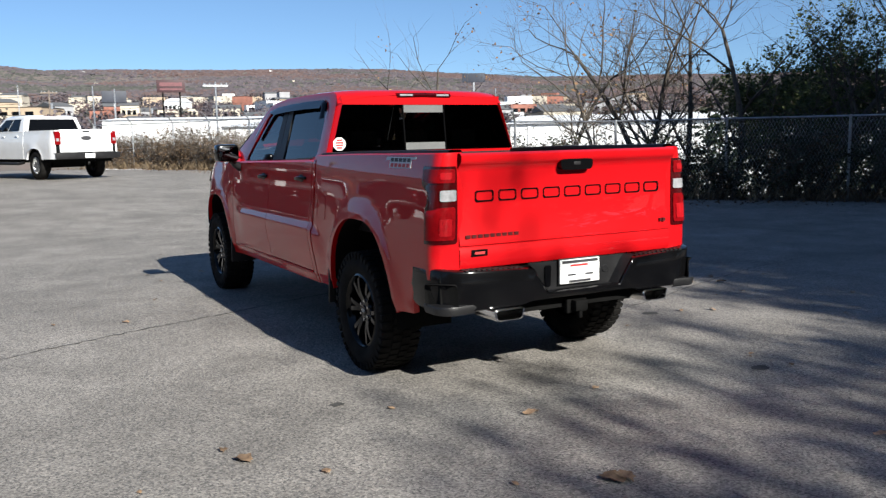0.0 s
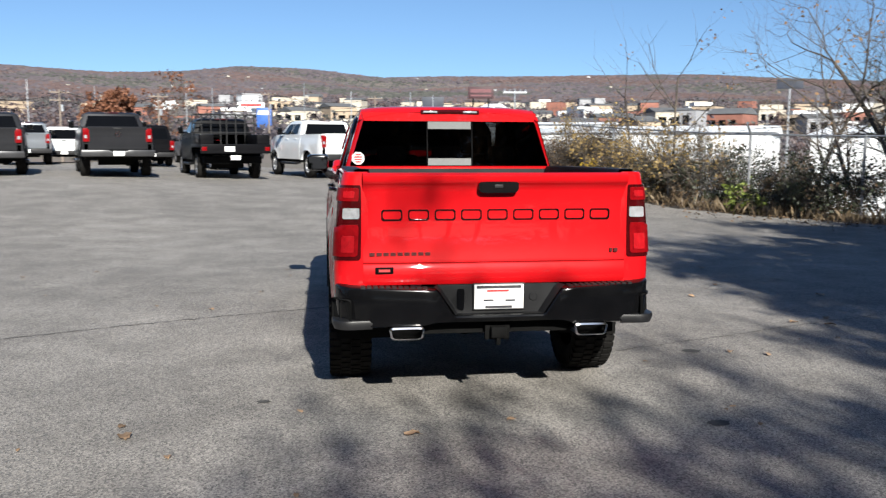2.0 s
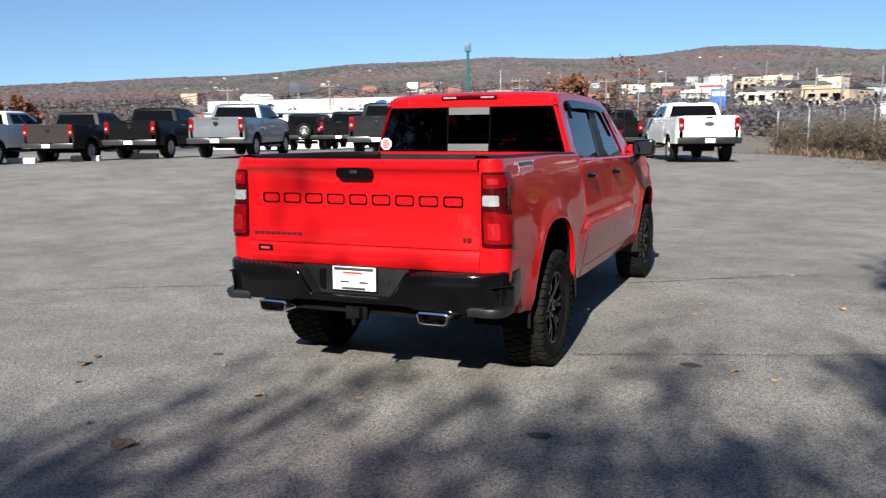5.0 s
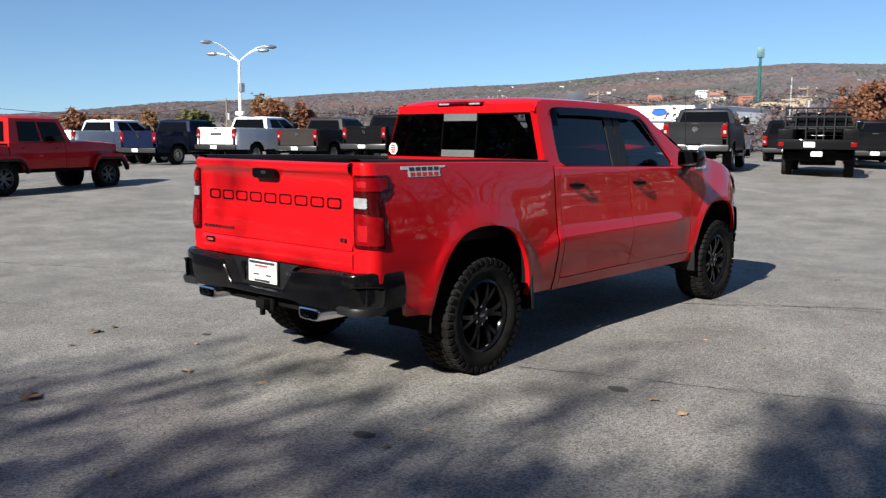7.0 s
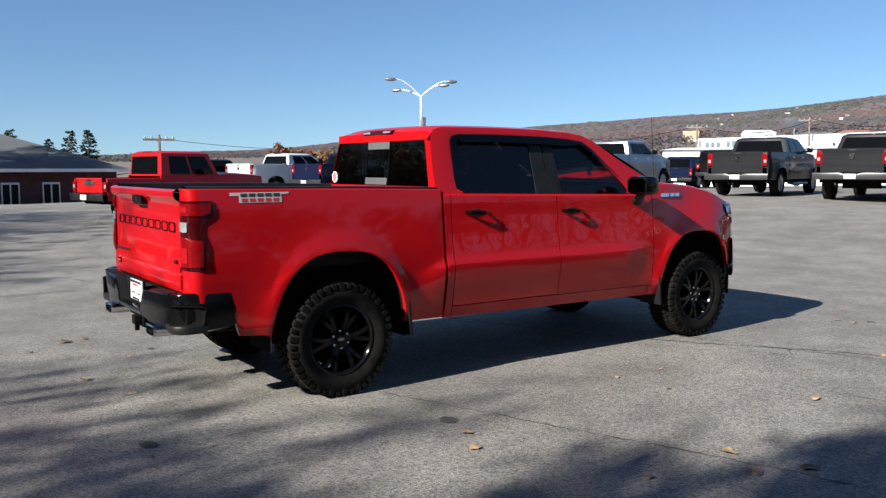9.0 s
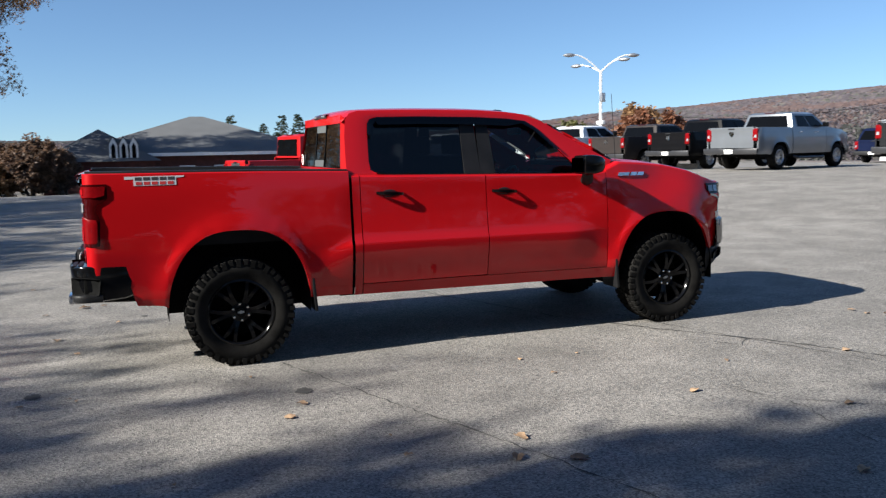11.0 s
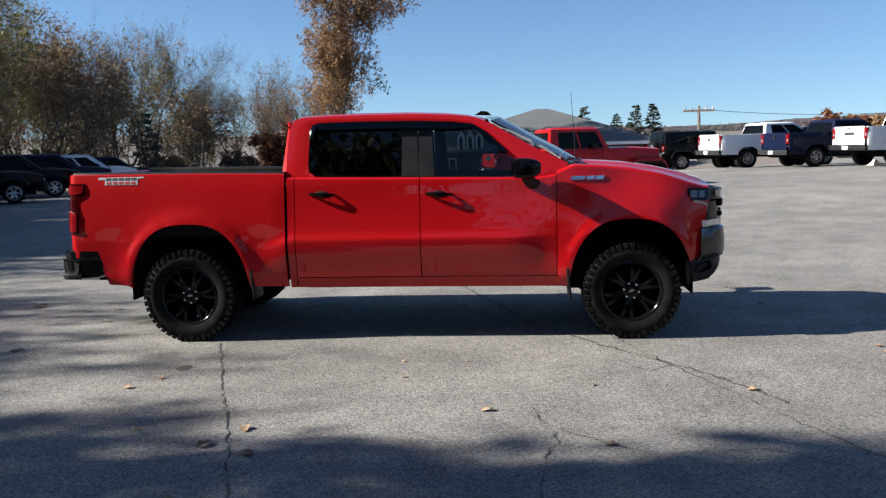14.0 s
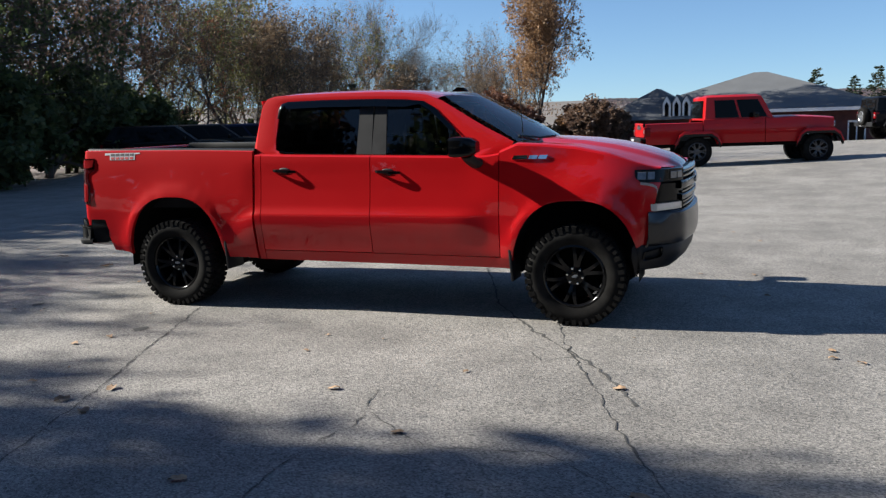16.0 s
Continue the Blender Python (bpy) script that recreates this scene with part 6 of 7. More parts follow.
def conifer(name, x, y, height, seed, label, material=None, width=0.22, base=None, bare_foot=0.1, ragged=False):
    g, leaves = Growth(seed), Growth(seed + 500)
    r = g.rng
    t = thing(name, pose(x, y, land(x, y) - 0.1 if base is None else base), label, "tree")
    g.limb([Vector((0, 0, 0)), Vector((0.05, 0, height * 0.5)), Vector((0, 0.05, height))], [height * 0.018, height * 0.011, 0.01], 7)
    limbs = Growth(seed + 900)
    levels = int(height * 2.2)
    for k in range(levels):
        f = bare_foot + (1 - bare_foot) * k / levels
        z = height * f
        reach = height * width * ((1 - f) ** 0.75 if not ragged else min(1.0, 1.5 * (1 - f)) * 0.75) * (r.uniform(0.45, 1.2) if ragged else r.uniform(0.7, 1.1)) + 0.15
        for j in range(r.randint(4, 6)):
            a = r.uniform(0, math.tau)
            d = Vector((math.cos(a), math.sin(a), r.uniform(-0.15, 0.25)))
            pts = [Vector((0, 0, z)), Vector((0, 0, z)) + d * reach * 0.6, Vector((0, 0, z)) + d * reach + Vector((0, 0, -0.08 * reach))]
            limbs.limb(pts, [0.03, 0.018, 0.006], 3)
            for q in range(int(9 + reach * 11)):
                s = r.random() ** 0.7
                p = pts[0].lerp(pts[2], s) + Vector((r.gauss(0, 1), r.gauss(0, 1), r.gauss(0, 0.7))) * reach * 0.11
                leaves.leaf(p, r.uniform(0.18, 0.38) * (0.7 + height * 0.025), (d + Vector((r.gauss(0, 0.6), r.gauss(0, 0.6), r.gauss(0, 0.5)))).normalized())
    plant_mesh("trunk", g.mesh(), BARK, t, True)
    tagged(plant_mesh("branchwork", limbs.mesh(), BARK, t, True), kind="stuff")
    tagged(plant_mesh("crown", leaves.mesh(seed), material or NEEDLES, t), kind="stuff")
    return t


FENCE = [(19.5, -1.5), (15.6, 4.6), (12.0, 9.3), (8.34, 14.1), (7.1, 18.8), (5.7, 25.5), (3.9, 30.6), (1.5, 35.0)]


def fence_point(s):
    """A place s metres along the fence, its direction and its side towards the lot."""
    for a, b in zip(FENCE, FENCE[1:]):
        a, b = Vector(a), Vector(b)
        n = (b - a).length
        if s <= n:
            d = (b - a) / n
            p = a + d * s
            return p, d, Vector((-d.y, d.x))
        s -= n
    p, d = Vector(FENCE[-1]), (Vector(FENCE[-1]) - Vector(FENCE[-2])).normalized()
    return p, d, Vector((-d.y, d.x))


def build_fence():
    total = sum((Vector(b) - Vector(a)).length for a, b in zip(FENCE, FENCE[1:]))
    high = 1.83
    t = thing("chain_link_fence", pose(0, 0, 0), "galvanised chain-link fence with barbed arms, overgrown", "fence")
    ground = lambda p: lot_height(p.x, p.y)
    n = int(total / 2.45)
    for k in range(n + 1):
        p, d, s = fence_point(total * k / n)
        z = ground(p)
        far = total * k / n > 18
        bm = bmesh.new()
        arm = [(p.x, p.y, z + high), (p.x + s.x * 0.22, p.y + s.y * 0.22, z + high + 0.26)] if far else [(p.x, p.y, z + high + 0.03)]
        tube(bm, [(p.x, p.y, z - 0.1)] + arm, 0.032, 7)
        part("post", bm, STEEL, t)
    ss = list(np.arange(0, total, 1.2)) + [total]
    for off, dz, rr in ((0.0, 0.0, 0.022),):
        bm = bmesh.new()
        tube(bm, [(*fence_point(s)[0], ground(fence_point(s)[0]) + high + dz) for s in ss], rr, 6)
        part("top_rail", bm, STEEL, t)
    bm = bmesh.new()
    tube(bm, [(*fence_point(s)[0], ground(fence_point(s)[0]) + high * 0.45) for s in ss if s > 20], 0.014, 5)
    part("middle_rail", bm, STEEL, t)
    g = Growth(5)
    step = 0.075
    k = 0
    while k * step < total - 1.5:
        s = k * step
        for sign in (1, -1):
            run = [fence_point(max(0, min(total, s + (0.7 if sign > 0 else 1.3) + sign * q)))[0] for q in (0, 0.45, 0.9)]
            g.limb([Vector((p.x, p.y, ground(p) + 0.04 + (high - 0.04) * f)) for p, f in zip(run, (0, 0.5, 1))], [0.0026] * 3, 3)
        k += 1
    tagged(plant_mesh("wire_mesh", g.mesh(), STEEL, t), kind="stuff")
    return total


def tuft(g, p, height, count, size, lean=0.35):
    r = g.rng
    for k in range(count):
        b = p + Vector((r.gauss(0, size), r.gauss(0, size), 0))
        d = Vector((r.gauss(0, lean), r.gauss(0, lean), 1)).normalized()
        h = height * r.uniform(0.5, 1.2)
        s = d.orthogonal().normalized() * 0.006
        q = len(g.v)
        tip = b + d * h + Vector((r.gauss(0, 0.1), r.gauss(0, 0.1), -0.05)) * h
        g.v += [b - s, b + s, b + d * h * 0.6 + s * 0.7, tip]
        g.f.append((q, q + 1, q + 2, q + 3))


def build_bank(total):
    """Dry grass, brambles and vines along the fence."""
    grass = Growth(21)
    r = grass.rng
    for k in range(1500):
        s = r.uniform(0, total)
        p, d, side = fence_point(s)
        o = r.gauss(-0.1, 0.55)
        q = p + side * o
        if outside(q.x, q.y) <= 0 and r.random() < 0.93:
            continue
        tuft(grass, Vector((q.x, q.y, lot_height(q.x, q.y) - 0.03)), r.uniform(0.15, 0.42), 12, 0.12)
    tagged(plant_mesh("dry_grass", grass.mesh(), STRAW), "tan dry grass and weeds along the fence", "grass", kind="stuff")
    tint = {"bramble": (Growth(31), Growth(32), BRAMBLE), "vine": (Growth(33), Growth(34), LEAF_VINE)}
    for k in range(1040):
        s = r.uniform(0, total) if k < 330 else r.uniform(1, 17) if k < 520 else r.uniform(17, 24) if k < 640 else r.uniform(24, total)
        p, d, side = fence_point(s)
        right = s < 21
        kind = "vine" if right and r.random() < 0.7 else "bramble"
        w, l, m = tint[kind]
        q = p + side * r.gauss(-0.5, 0.5)
        h = (1.0 + 1.7 * r.random() ** 1.6 if s < 16 else r.uniform(0.6, 1.9)) if right else r.uniform(0.7, 1.95)
        grow(w, l, Vector((q.x, q.y, lot_height(q.x, q.y) - 0.05)), Vector((r.gauss(0, 0.4), r.gauss(0, 0.4), 1)).normalized(), h * 0.6, 0.012, 2, [], 0.6 if right else 0.45, 0.085 if kind == "vine" else 0.075, 0.06, 4)
    for kind, (w, l, m) in tint.items():
        t = thing("fence_" + kind, pose(0, 0, 0), "dark green vines smothering the fence" if kind == "vine" else "brown leafless brambles along the fence", "shrub")
        tagged(plant_mesh("stem_tangle", w.mesh(), BARK, t), kind="stuff")
        tagged(plant_mesh("leaves", l.mesh(7), m, t), kind="stuff")


fence_length = build_fence()
build_bank(fence_length)

# saplings and trees beyond the fence
tree("bare_sapling", 7.9, 17.6, 5.3, 41, "thin bare sapling beyond the fence", LEAF_BROWN, share=0.04, depth=2, bole=0.75, spread=0.05, fork=(1, 2), wander=0.12)
tree("bare_sapling", 8.5, 16.6, 5.1, 42, "thin bare sapling beyond the fence", LEAF_BROWN, share=0.06, depth=2, bole=0.75, spread=0.05, fork=(1, 2), wander=0.12)
tree("yellowing_bush", 7.6, 16.0, 2.6, 43, "bush with straw-coloured leaves by the fence", leafy("straw_leaves", (0.2, 0.13, 0.045), (0.4, 0.28, 0.1)), share=0.4, leaf_size=0.07, depth=3, stems=5, category="shrub", per_tip=4)
tree("yellowing_bush", 7.0, 19.0, 2.9, 46, "tall bush with sparse straw-coloured leaves by the fence", bpy.data.materials["straw_leaves"], share=0.25, leaf_size=0.08, depth=3, stems=5, category="shrub", per_tip=4)
tree("yellowing_bush", 8.4, 14.9, 2.7, 47, "tall bush with sparse straw-coloured leaves by the fence", bpy.data.materials["straw_leaves"], share=0.15, leaf_size=0.08, depth=3, stems=5, category="shrub", per_tip=4)
tree("yellow_shrub", 6.0, 16.7, 1.25, 44, "small shrub with bright yellow leaves", LEAF_YELLOW, share=0.7, leaf_size=0.08, depth=2, stems=4, category="shrub", per_tip=5)
tree("green_weed", 8.9, 13.2, 0.9, 45, "yellow-green broad-leaved weed at the fence", leafy("lime_leaves", (0.12, 0.17, 0.03), (0.3, 0.36, 0.08)), share=0.6, leaf_size=0.11, depth=2, stems=4, category="shrub", per_tip=4)
for k, (x, y, h) in enumerate(((11.6, 12.6, 6.6), (12.0, 11.6, 7.6), (12.4, 10.9, 8.4), (13.6, 10.2, 8.0), (10.8, 13.6, 6.0), (14.8, 8.6, 8.2), (16.0, 8.4, 8.6), (15.2, 7.4, 7.6), (17.2, 6.6, 9.0))):
    tree("bare_tree", x, y, h, 50 + k, "slender bare tree beyond the fence", LEAF_GREEN if k > 4 else LEAF_BROWN, share=0.03 if k < 5 else 0.25, depth=3, bole=0.5, spread=0.16, fork=(2, 3), wander=0.16, stems=2 if k in (1, 2, 5) else 1)
for k, (x, y, h) in enumerate(((17.4, 10.4, 4.8), (19.0, 8.4, 6.0), (21.0, 8.0, 7.4), (22.5, 5.0, 8.6), (18.5, 12.8, 5.2))):
    tree("leafy_tree", x, y, h, 60 + k, "dark green leafy tree standing in shade", LEAF_GREEN, share=0.75, depth=4, leaf_size=0.15, per_tip=5, bole=0.55, spread=0.1)
for k, (x, y, h) in enumerate(((29, 26, 9.4), (32.5, 26, 10.6), (36, 24, 11.6), (40, 22, 12.4), (34, 18, 11.4), (39, 27, 12.0))):
    conifer("pine_tree", x, y, h, 70 + k, "dull green ragged pine beyond the fence", NEEDLES, 0.44, ragged=True)

# trees at the south edge, whose shadows fall on the lot
for k, (x, y, h, share, slim) in enumerate(((11.2, -36.5, 25.0, 0.75, 0.6), (16.6, -33.0, 24.0, 0.7, 0.6), (-0.5, -31.5, 16.0, 0.4, 0.55), (-4.5, -28.0, 15.4, 0.7, 0.6), (8.8, -35.0, 23.4, 0.06, 0.34), (-8.0, -27.0, 14.6, 0.8, 0.7), (-1.6, -25.6, 13.0, 0.6, 0.5))):
    tree("roadside_tree", x, y, h, 80 + k, "tall half-bare autumn tree at the edge of the lot", LEAF_DARK if k % 2 else LEAF_BROWN, share=share, depth=4, leaf_size=0.34, per_tip=7, slim=slim, wander=0.2, bole=0.3, spread=0.05)
for k, (x, y, h, share) in enumerate(((1.4, -19.2, 11.4, 0.58), (2.3, -18.8, 11.2, 0.6), (3.2, -19.3, 11.4, 0.7), (5.0, -18.2, 11.4, 0.6), (5.5, -15.8, 11.4, 0.64), (5.9, -12.8, 11.2, 0.75), (7.0, -10.0, 11.0, 0.8), (5.8, -18.6, 11.2, 0.8), (4.4, -15.8, 10.4, 0.15), (6.6, -16.8, 11.4, 0.8), (-0.6, -20.8, 10.8, 0.75), (-3.0, -20.2, 10.8, 0.85), (-5.4, -19.6, 10.8, 0.85), (-7.6, -19.2, 10.8, 0.85))):
    tree("edge_tree", x, y, h, 380 + k, "slender half-bare autumn tree at the edge of the lot", LEAF_DARK if k % 2 else LEAF_BROWN, share=share, depth=4, leaf_size=0.2, per_tip=7, slim=0.5, wander=0.2, bole=0.34, spread=0.03)
for k, (x, y, h) in enumerate(((10.0, -10.0, 10.8), (10.2, -14.5, 13.0), (12.2, -12.0, 13.0), (12.6, -7.0, 10.4), (13.4, -3.6, 9.8), (14.2, -9.4, 12.0), (16.2, -3.0, 10.5), (18.4, -5.4, 12.5), (12.0, -17.0, 14.5))):
    tree("roadside_tree", x, y, h, 90 + k, "leafy tree shading the edge of the lot", LEAF_DARK if k % 2 else LEAF_GREEN, share=1.0, depth=4, leaf_size=0.3, per_tip=10)

# woods beyond the shaded row: dense and dark where they are near
NEAR_WOODS = [(-9.5, -19.5, 11, LEAF_GREEN), (-12.5, -18.5, 12, LEAF_GREEN), (-15.5, -20.5, 13.5, LEAF_GREEN), (-18.5, -22.5, 14, LEAF_DARK), (-22.0, -24.5, 15.5, LEAF_DARK), (-25.5, -25.0, 16, LEAF_DARK), (-14.0, -25.0, 16, LEAF_DARK),
              (-19.0, -28.0, 17, LEAF_DARK), (-29.0, -26.5, 16.5, LEAF_DARK), (-26.0, -31.0, 18, LEAF_DARK), (-5.5, -22.0, 12, LEAF_DARK), (-10.0, -26.0, 15, LEAF_DARK), (-1.0, -27.0, 13.2, LEAF_DARK), (-4.5, -25.5, 12.0, LEAF_DARK), (-31.5, -25.5, 15.0, LEAF_DARK), (-33.0, -30.0, 16.5, LEAF_DARK)]
for k, (x, y, h, m) in enumerate(NEAR_WOODS):
    tree("woodland_tree", x, y, h, 100 + k, "tall woodland tree with dense dark foliage", m, share=0.34 if k < 14 else 0.25, depth=4, leaf_size=0.2, per_tip=7, bole=0.36, slim=0.8)
for k, (x, y, h) in enumerate(((-8.5, -16.8, 3.6), (-11.2, -16.6, 4.2), (-13.6, -17.6, 3.4), (-16.5, -19.2, 4.4), (-19.5, -20.6, 4.0), (-22.5, -22.4, 4.4), (-25.5, -23.4, 3.8), (-29.0, -24.4, 3.6), (-6.5, -18.0, 4.2), (-33.0, -25.4, 3.2))):
    tree("undergrowth_bush", x, y, h, 220 + k, "dark green undergrowth at the foot of the woods", LEAF_GREEN, share=0.85, depth=3, leaf_size=0.12, per_tip=14, bole=0.1, stems=4, category="shrub")
tree("olive_tree", -36.5, -24.0, 12.5, 115, "slender tree with thin olive leaves", LEAF_OLIVE, share=0.45, depth=4, leaf_size=0.16, per_tip=6, bole=0.3, slim=0.7)
tree("olive_tree", -40.0, -25.5, 11.5, 116, "slender tree with thin olive leaves", LEAF_OLIVE, share=0.4, depth=4, leaf_size=0.16, per_tip=6, bole=0.3, slim=0.7)
tree("olive_tree", -46.5, -26.6, 12.0, 117, "tree with thin tan and olive leaves", LEAF_TAN, share=0.45, depth=4, leaf_size=0.16, per_tip=6, bole=0.3, slim=0.8)
tree("olive_tree", -44.0, -25.0, 9.5, 118, "tree with thin tan and olive leaves", LEAF_OLIVE, share=0.5, depth=4, leaf_size=0.16, per_tip=5, bole=0.3, slim=0.8)
tree("bare_oak", -51.4, -25.6, 13.6, 120, "bare dark tree with crooked limbs", LEAF_BROWN, mat("dark_bark", (0.035, 0.03, 0.026), 0.9, 0, 0.25, 4, 40, 0.4), share=0.0, depth=4, bole=0.4, slim=0.62, fork=(1, 3), wander=0.34)
tree("grey_twig_tree", -57.1, -22.6, 13.8, 121, "pale grey leafless tree with a fan of twigs", LEAF_BROWN, BARK_PALE, share=0.0, depth=5, bole=0.16, spread=0.06, slim=0.8, wander=0.13, fork=(2, 3))
tree("grey_twig_tree", -55.0, -20.8, 7.6, 122, "brownish leafless thicket tree", LEAF_TAN, BARK_PALE, share=0.12, depth=4, bole=0.2, stems=2, leaf_size=0.14)
tree("lime_tree", -56.5, -21.2, 8.6, 126, "small tree with yellow-green leaves", LEAF_OLIVE, share=0.35, depth=4, leaf_size=0.15, bole=0.35, slim=0.6)
conifer("cedar_tree", -48.6, -22.1, 5.6, 123, "blue-green cedar at the edge of the woods", NEEDLES_BLUE, 0.24, bare_foot=0.03, ragged=True)
tree("brown_oak", -62.9, -12.2, 21.0, 124, "tall oak holding brown autumn leaves", LEAF_BROWN, OAK_BARK, share=0.55, depth=5, leaf_size=0.26, per_tip=4, spread=0.01, bole=0.3, slim=0.62, fork=(2, 3), wander=0.13)
tree("brown_oak", -62.0, -11.6, 14.0, 125, "oak holding brown autumn leaves", LEAF_BROWN, OAK_BARK, share=0.5, depth=4, leaf_size=0.26, per_tip=7, spread=0.03, bole=0.34, slim=0.42, wander=0.2)
woods = random.Random(8)
for k in range(38):
    # bearing and reach from the corner of the lot, further off towards the north
    az = woods.uniform(-126, -103)
    reach = (52 + 34 * smooth01((az + 122) / 16)) * woods.uniform(0.92, 1.35)
    x, y = 8 + reach * math.sin(radians(az)), 3.5 + reach * math.cos(radians(az))
    m, lab = woods.choice(((LEAF_RUST, "rust-leaved"), (LEAF_BROWN, "brown-leaved"), (LEAF_TAN, "tan-leaved"), (LEAF_OLIVE, "olive-leaved"), (LEAF_TAN, "tan-leaved"), (LEAF_DARK, "dull purple-leaved")))
    top = reach * math.tan(radians(woods.uniform(3.4, 7.2) if az > -113 else woods.uniform(5.0, 9.4))) + 2.6
    tree("woodland_tree", x, y, top, 130 + k, lab + " small tree in the woods", m, OAK_BARK, share=woods.choice((0.0, 0.04, 0.12, 0.3)), depth=4, leaf_size=0.2, per_tip=5, bole=0.36, slim=woods.uniform(0.55, 0.8), wander=0.2)
for k, (x, y, h, m) in enumerate(((-59, -7.0, 4.6, LEAF_DARK), (-60, -5.0, 3.6, LEAF_DARK), (-60, -12.6, 5.0, LEAF_RUST), (-59, -8.5, 3.8, LEAF_BROWN), (-61, -15.5, 5.5, LEAF_RUST), (-57, -18.5, 3.0, LEAF_RUST), (-53, -23.0, 2.6, LEAF_TAN), (-47, -24.0, 2.4, LEAF_DARK), (-41, -23.6, 2.6, LEAF_DARK), (-37, -23.2, 2.4, LEAF_GREEN))):
    tree("hedge_bush", x, y, h, 170 + k, "bushy understorey at the edge of the woods", m, share=0.8, depth=3, leaf_size=0.14, per_tip=18, bole=0.12, stems=3, category="shrub")
# round autumn trees and pines round the house
for k, (x, y, h, m) in enumerate(((-66, 30, 4.6, LEAF_RUST), (-63, 32.5, 4.2, LEAF_BROWN), (-69, 37, 4.8, LEAF_BROWN), (-52, 35.5, 5.6, LEAF_BROWN), (-58, 37, 4.6, LEAF_OLIVE), (-47, 38, 5.0, LEAF_RUST))):
    tree("autumn_tree", x, y, h, 180 + k, "rounded autumn tree behind the parked row", m, share=1.0, depth=3, leaf_size=0.17, per_tip=34, bole=0.12, base=-0.9)
for k, (x, y, h) in enumerate(((-98, 11.5, 7.6), (-98, 15.4, 6.6), (-99, 17.8, 7.6), (-100, 20, 7.8))):
    conifer("pine_tree", x, y, h, 190 + k, "pine behind the grey-roofed house", NEEDLES, 0.26, base=-1.6, bare_foot=0.35)

# ---- house, lamp, signs, town ----
ROOF_GREY = mat("grey_shingles", (0.105, 0.108, 0.112), 0.9, 0, 0.07, 0.6, 25, 0.15)
BRICK = mat("dark_brick", (0.085, 0.032, 0.03), 0.9, 0, 0.2, 2, 14, 0.2)
TRIM_WHITE = mat("white_trim", (0.75, 0.75, 0.73), 0.6, 0, 0.05)


def build_house():
    g = -1.9
    t = thing("house", pose(-71, 5.5, g), "single-storey brick house with grey hipped roof", "house")
    bm = bmesh.new()
    box(bm, -7.0, 7.0, -10.0, 8.8, 0, 3.45)
    part("wall", bm, BRICK, t, smooth=None)
    bm = bmesh.new()
    e = [bm.verts.new(p) for p in ((-7.8, -10.8, 3.45), (7.8, -10.8, 3.45), (7.8, 9.6, 3.45), (-7.8, 9.6, 3.45))]
    r = [bm.verts.new(p) for p in ((-0.5, -0.6, 6.6), (-0.5, 0.5, 6.6))]
    for f in ((e[0], e[1], r[0]), (e[1], e[2], r[1], r[0]), (e[2], e[3], r[1]), (e[3], e[0], r[0], r[1]), (e[3], e[2], e[1], e[0])):
        bm.faces.new(f)
    roof = part("roof", bm, ROOF_GREY, t, smooth=None)
    bm = bmesh.new()
    e = [bm.verts.new(p) for p in ((2.0, -12.5, 2.9), (9.0, -12.5, 2.9), (9.0, -3.5, 2.9), (2.0, -3.5, 2.9))]
    r = [bm.verts.new(p) for p in ((2.0, -8.0, 5.4), (6.0, -8.0, 5.4))]
    for f in ((e[0], e[1], r[1], r[0]), (e[1], e[2], r[1]), (e[2], e[3], r[0], r[1]), (e[3], e[2], e[1], e[0]), (e[3], e[0], r[0])):
        bm.faces.new(f)
    part("wing_roof", bm, ROOF_GREY, t, smooth=None)
    bm = bmesh.new()
    box(bm, 2.5, 8.3, -12.0, -4.0, 0, 2.9)
    part("wing_wall", bm, BRICK, t, smooth=None)
    bm = bmesh.new()
    for a, b, c, d in ((-7.9, 7.9, -10.95, -10.75), (-7.9, 7.9, 9.55, 9.75)):
        box(bm, a, b, c, d, 3.22, 3.47)
    box(bm, 7.75, 7.95, -10.9, 9.7, 3.22, 3.47)
    part("gutter", bm, TRIM_WHITE, roof)
    for k in range(3):
        y = -6.95 + 0.74 * k
        bm = bmesh.new()
        prism(bm, [(y - 0.30, 3.0), (y + 0.30, 3.0), (y + 0.30, 4.15), (y, 4.7), (y - 0.30, 4.15)], "x", 5.0, 8.7)
        dormer = part("dormer", bm, TRIM_WHITE, t, "white pointed dormer", smooth=None)
        bm = bmesh.new()
        prism(bm, [(y - 0.15, 3.15), (y + 0.15, 3.15), (y + 0.15, 4.0), (y, 4.3), (y - 0.15, 4.0)], "x", 8.7, 8.72)
        part("pane", bm, GLASS_BLACK, dormer, smooth=None)
        bm = bmesh.new()
        for q in (-1, 1):
            prism(bm, [(y + q * 0.38, 4.06), (y, 4.76), (y, 4.82), (y + q * 0.42, 4.06)], "x", 4.9, 8.62)
        part("dormer_roof", bm, ROOF_GREY, dormer, smooth=None)
    for y in (-8.0, -1.5, 1.2, 4.0, 6.8):
        x = 8.32 if y < -4 else 7.02
        bm = bmesh.new()
        box(bm, x, x + 0.06, y - 0.62, y + 0.62, 0.5, 2.45, 0.01)
        frame_ob = part("window", bm, TRIM_WHITE, t, "white-framed window")
        for s in (-1, 1):
            bm = bmesh.new()
            box(bm, x + 0.06, x + 0.075, y + s * 0.29 - 0.24, y + s * 0.29 + 0.24, 0.65, 2.3)
            part("pane", bm, GLASS_BLACK, frame_ob)


